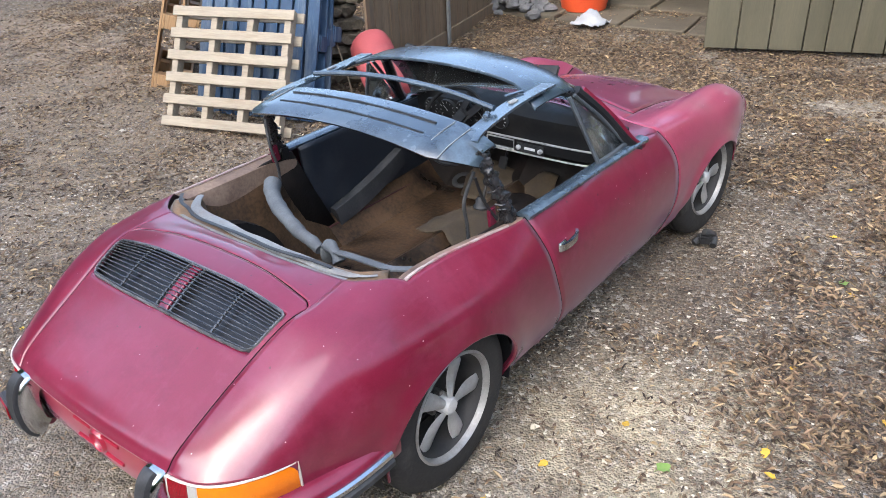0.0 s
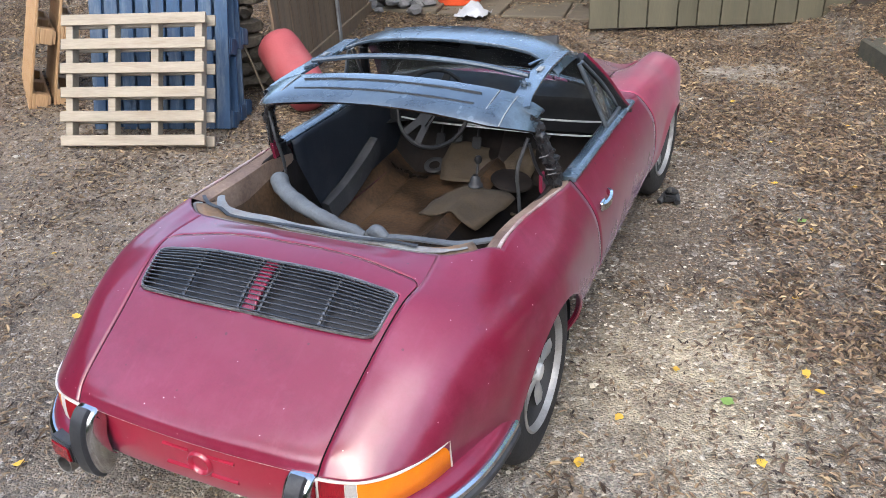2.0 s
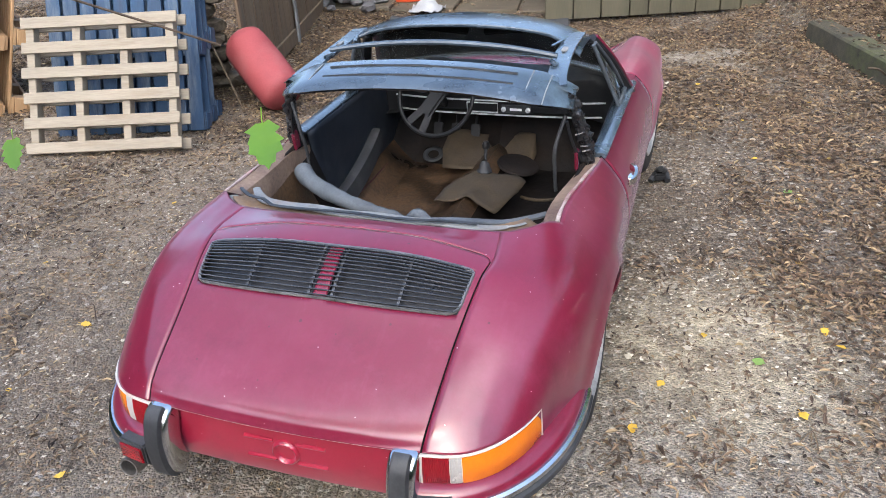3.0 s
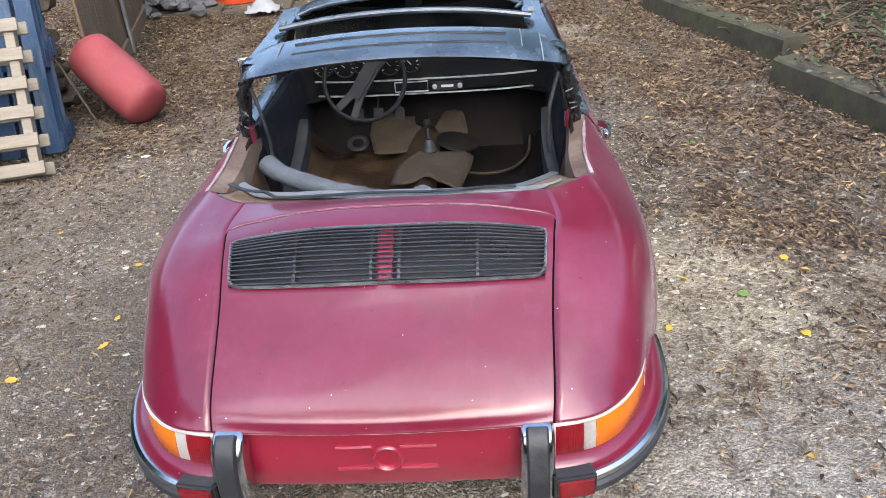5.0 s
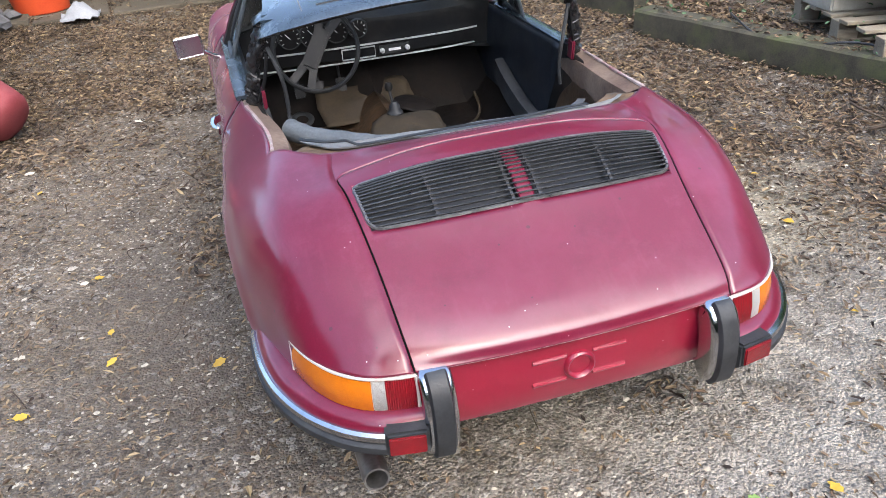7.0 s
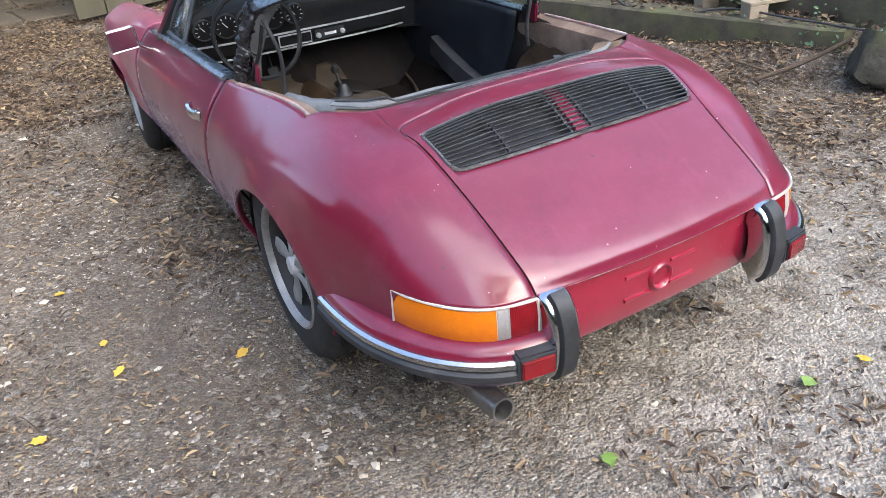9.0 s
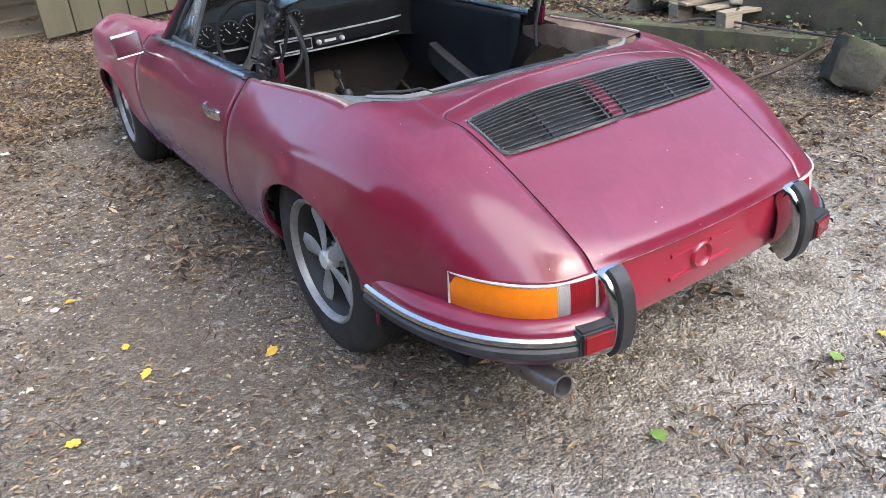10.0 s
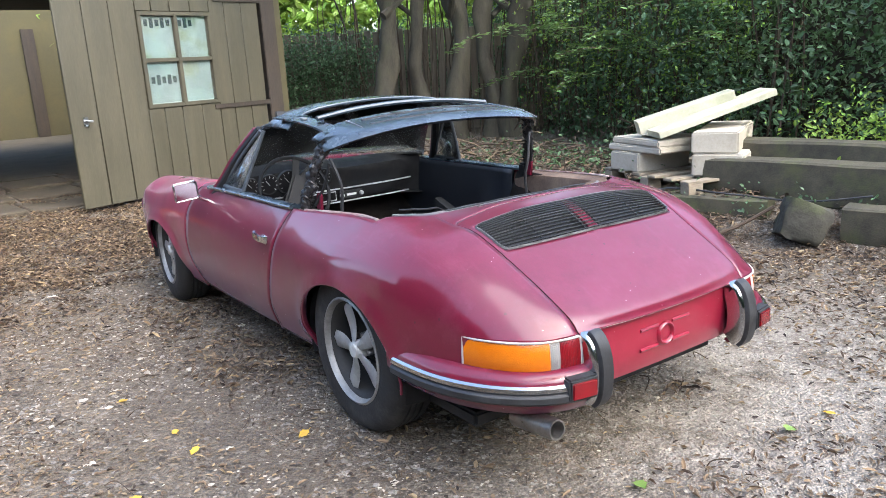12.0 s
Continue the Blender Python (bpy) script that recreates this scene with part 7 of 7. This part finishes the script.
def pebbles(name, points, size, seed, mat, label):
    r = np.random.default_rng(seed)
    n = len(points)
    shape = np.array([(1, 0, 0), (0, 1, 0), (-1, 0, 0), (0, -1, 0), (0, 0, .7), (.7, .7, .25), (-.7, .7, .25), (-.7, -.7, .25), (.7, -.7, .25)])
    faces = np.array([(0, 5, 4), (5, 1, 4), (1, 6, 4), (6, 2, 4), (2, 7, 4), (7, 3, 4), (3, 8, 4), (8, 0, 4)])
    s = size * np.exp(r.normal(0, .45, n))
    a = r.uniform(0, 6.3, n)
    v = shape[None] * (s[:, None, None] * (1 + r.normal(0, .2, (n, 9, 1)))) * np.stack([np.ones(n), r.uniform(.55, 1, n), r.uniform(.5, .9, n)], -1)[:, None]
    x, y = v[..., 0] * np.cos(a)[:, None] - v[..., 1] * np.sin(a)[:, None], v[..., 0] * np.sin(a)[:, None] + v[..., 1] * np.cos(a)[:, None]
    pts = np.array([(px, py, ground_z(px, py)) for px, py in points])
    verts = np.stack([x, y, v[..., 2]], -1) + pts[:, None]
    me = bpy.data.meshes.new(name)
    me.from_pydata(verts.reshape(-1, 3).tolist(), [], (np.arange(n)[:, None, None] * 9 + faces[None]).reshape(-1, 3).tolist())
    me.materials.append(mat)
    return stuff(name, me, label, "gravel")


def chalk_amount(x, y):
    return .9 * smooth(.75, .1, math.hypot((x - 1.12) * .9, (y - .62) * .85)) + .25 * smooth(.5, .1, math.hypot(x - 1.1, y - 1.3)) + .02


pebbles("gravel", scatter(42000, (-3.6, 2.6, -2.8, 4.2), lambda x, y: (.65 - .5 * litter_amount(x, y)) * smooth(-.35, .3, noise.noise(Vector((x * 1.4, y * 1.4, 40)))), 41), .0042, 42, M_PEBBLE, "loose grey gravel")
pebbles("chalk_gravel", scatter(9000, (-3.0, 2.6, -2.6, 3.6), chalk_amount, 43), .0050, 44, M_CHALK, "pale chalky gravel patch")
pebbles("larger_stones", scatter(150, (-3.6, 2.6, -2.8, 4.2), lambda x, y: .4, 45), .013, 46, M_CHALK, "scattered pale stones")


# single yellow and green leaves
def single_leaf(name, label, x, y, size, mat, seed, group):
    r = random.Random(seed)
    out = bmesh.new()
    prof = [(0, .0), (.16, .12), (.34, .22), (.30, .40), (.38, .55), (.22, .68), (.16, .86), (0, 1.0)]
    mid = [out.verts.new((0, v, .03 * math.sin(v * 5 + seed))) for _, v in prof]
    for sgn in (1, -1):
        side = [out.verts.new((u * sgn * r.uniform(.85, 1.15), v, .10 * u + .05 * r.random())) for u, v in prof[1:-1]]
        ring_ = [mid[0]] + side + [mid[-1]]
        for i in range(len(ring_) - 1):
            vs = [ring_[i], ring_[i + 1]] + ([mid[i + 1]] if mid[i + 1] not in (ring_[i], ring_[i + 1]) else []) + ([mid[i]] if mid[i] not in (ring_[i], ring_[i + 1]) else [])
            if len(set(vs)) >= 3:
                out.faces.new(vs if sgn > 0 else vs[::-1])
    tube(out, [(0, .02, 0), (0, -.12, .02), (.03, -.28, .01)], .014, 5)
    out.transform(Matrix.Translation((x, y, ground_z(x, y) + .012)) @ Euler((r.uniform(-.2, .2), r.uniform(-.2, .2), r.uniform(0, 6.3))).to_matrix().to_4x4() @ Matrix.Scale(size, 4))
    return solo(name, out, mat, label, "leaf", group, angle=60)


for i, (x, y) in enumerate([(.951, .235), (1.09, .555), (.864, -.03), (.82, 2.13), (-1.37, .87), (-1.28, .40), (-1.38, .86), (-.88, .10), (-1.25, .25), (1.53, 2.0), (1.25, 3.2), (1.75, 2.6), (1.55, .75), (1.62, .62), (1.5, 1.25), (1.95, 1.7), (1.35, 2.55), (1.1, 3.5), (-1.9, 1.2), (-1.55, .02), (-2.1, .4), (-1.75, 1.9), (.95, 3.9), (1.7, 3.6), (2.0, 2.2), (1.2, -.45), (.62, -1.1), (-.95, -.75), (-1.5, -.45), (.1, 3.9), (1.42, .18), (1.85, 1.15)]):
    single_leaf("fallen_leaf", "bright yellow fallen leaf lying on the gravel", x, y, random.uniform(.032, .054), M_YELLOW, i, "yellow leaves")
for i, (x, y) in enumerate([(-.25, -.93), (1.28, .42), (1.48, 2.1), (.42, -1.05)]):
    single_leaf("fallen_leaf", "fresh green fallen leaf on the gravel", x, y, .06, M_GROUNDLEAF, i + 50, "green leaves")

# sticks on the ground
bm = sticks((-1.2, .4, .004), 1.3, 90, .13, 9, .3)
tagged(solo("twigs", bm, M_TWIG, "thin twigs lying on the gravel", "twigs", smooth=False), kind="stuff")
bm = bmesh.new()
tube(bm, [(2.35, .75, .05), (2.6, .62, .13), (2.80, .50, .24)], .012, 6)
tube(bm, [(2.45, .70, .08), (2.42, .9, .10), (2.5, 1.05, .07)], .007, 5)
solo("dead_branch", bm, M_TWIG, "bare dead branch against the timber", "branch")
bm = bmesh.new()
tube(bm, [(.755, 2.06, .02), (.79, 2.12, .06), (.81, 2.06, .10), (.83, 2.14, .05), (.85, 2.08, .02)], .018, 8)
box(bm, (.08, .05, .05), pose(.80, 2.10, .04, 10, 5, 30), .01)
solo("rubber_scrap", bm, M_RUBBER, "crumpled black rubber scrap beside the wheel", "scrap")

# ---- tree behind the walk whose twig hangs into the view
branch = thing("overhanging_tree", "tree with a thin twig of fresh green lobed leaves", "tree")
bm = bmesh.new()
sweep(bm, spans([(-2.6, -5.6, -.1), (-2.55, -5.5, 1.2), (-2.4, -5.2, 2.8), (-2.1, -4.7, 4.4)]), ring(.16, 12), up=(0, 1, .01), scale=lambda q: 1.2 - .6 * q)
part("trunk", bm, M_BARK, branch, "grey-green bark")
bm = bmesh.new()
tube(bm, [(-2.25, -4.95, 3.7), (-1.6, -4.0, 3.9), (-.9, -3.0, 3.5), (-.35, -2.3, 2.7)], .03, 8, scale=lambda q: 1 - .75 * q)
part("limb", bm, M_BARK, branch)
# limbs and crown out of view, added to break up the sun's reflection
for o, e in (((-2.1, -4.7, 4.4), (.2, -5.6, 6.2)), ((-2.2, -4.9, 3.9), (-4.2, -3.6, 6.0)), ((-2.1, -4.7, 4.4), (-1.2, -3.4, 6.4))):
    bm = bmesh.new()
    o, e = Vector(o), Vector(e)
    tube(bm, [o, o.lerp(e, .4) + Vector((0, 0, .25)), e], .07, 8, scale=lambda q: 1 - .7 * q)
    part("limb", bm, M_BARK, branch)
cr = np.random.default_rng(57)
centres = cr.normal(0, 1, (46, 3)) * [1.7, 1.0, .8] + [-1.2, -4.8, 6.0]
crown = new("crown", leaf_mesh("crown", np.repeat(centres, 26, 0) + cr.normal(0, .30, (46 * 26, 3)), .24, 58, M_FOLIAGE))
crown.parent = branch
bm = bmesh.new()
tube(bm, [(-.35, -2.3, 2.7), (-.05, -2.0, 2.15), (.28, -1.72, 1.86), (.53, -1.53, 1.70)], .0012, 5)
part("stem", bm, M_TWIG, branch)
bm = bmesh.new()
tube(bm, [(-.35, -2.3, 2.7), (-.30, -2.1, 2.2), (-.15, -1.95, 1.80), (-.06, -1.90, 1.69)], .0012, 5)
part("stem", bm, M_TWIG, branch)


def hanging_leaf(x, y, z, size, turn, tilt, seed):
    r = random.Random(seed)
    out = bmesh.new()
    lob = [(0, 0), (.18, -.06), (.30, .02), (.42, .14), (.34, .24), (.47, .40), (.36, .46), (.40, .62), (.26, .70), (.22, .86), (.10, .90), (0, 1.0)]
    mid = [out.verts.new((0, 0, -v)) for _, v in lob]
    for sgn in (1, -1):
        edge = [out.verts.new((u * sgn * .76 * r.uniform(.85, 1.12), .16 * u + .06 * r.random(), -v + r.uniform(-.02, .02))) for u, v in lob[1:-1]]
        ring_ = [mid[0]] + edge + [mid[-1]]
        for i in range(len(ring_) - 1):
            vs = []
            for q in (ring_[i], ring_[i + 1], mid[i + 1], mid[i]):
                if q not in vs:
                    vs.append(q)
            if len(vs) >= 3:
                out.faces.new(vs)
    tube(out, [(0, 0, 0), (.0, .05, .14), (.02, .08, .34)], .012, 5, up=(0, 1, 0))
    out.transform(Matrix.Translation((x, y, z)) @ Euler((radians(tilt), 0, radians(turn))).to_matrix().to_4x4() @ Matrix.Scale(size, 4))
    part("leaf", out, M_GREENLEAF, branch, angle=60)


for args in ((.621, -1.624, 1.658, .046, 40, 15, 1), (.553, -1.479, 1.80, .05, -20, 25, 2), (.435, -1.705, 1.663, .030, 80, 20, 3), (.584, -1.45, 1.81, .055, 30, 10, 6), (.505, -1.528, 1.80, .04, 60, 20, 7), (-.050, -1.897, 1.668, .064, 20, 12, 4), (-.093, -1.911, 1.672, .050, -15, 18, 5)):
    hanging_leaf(*args)
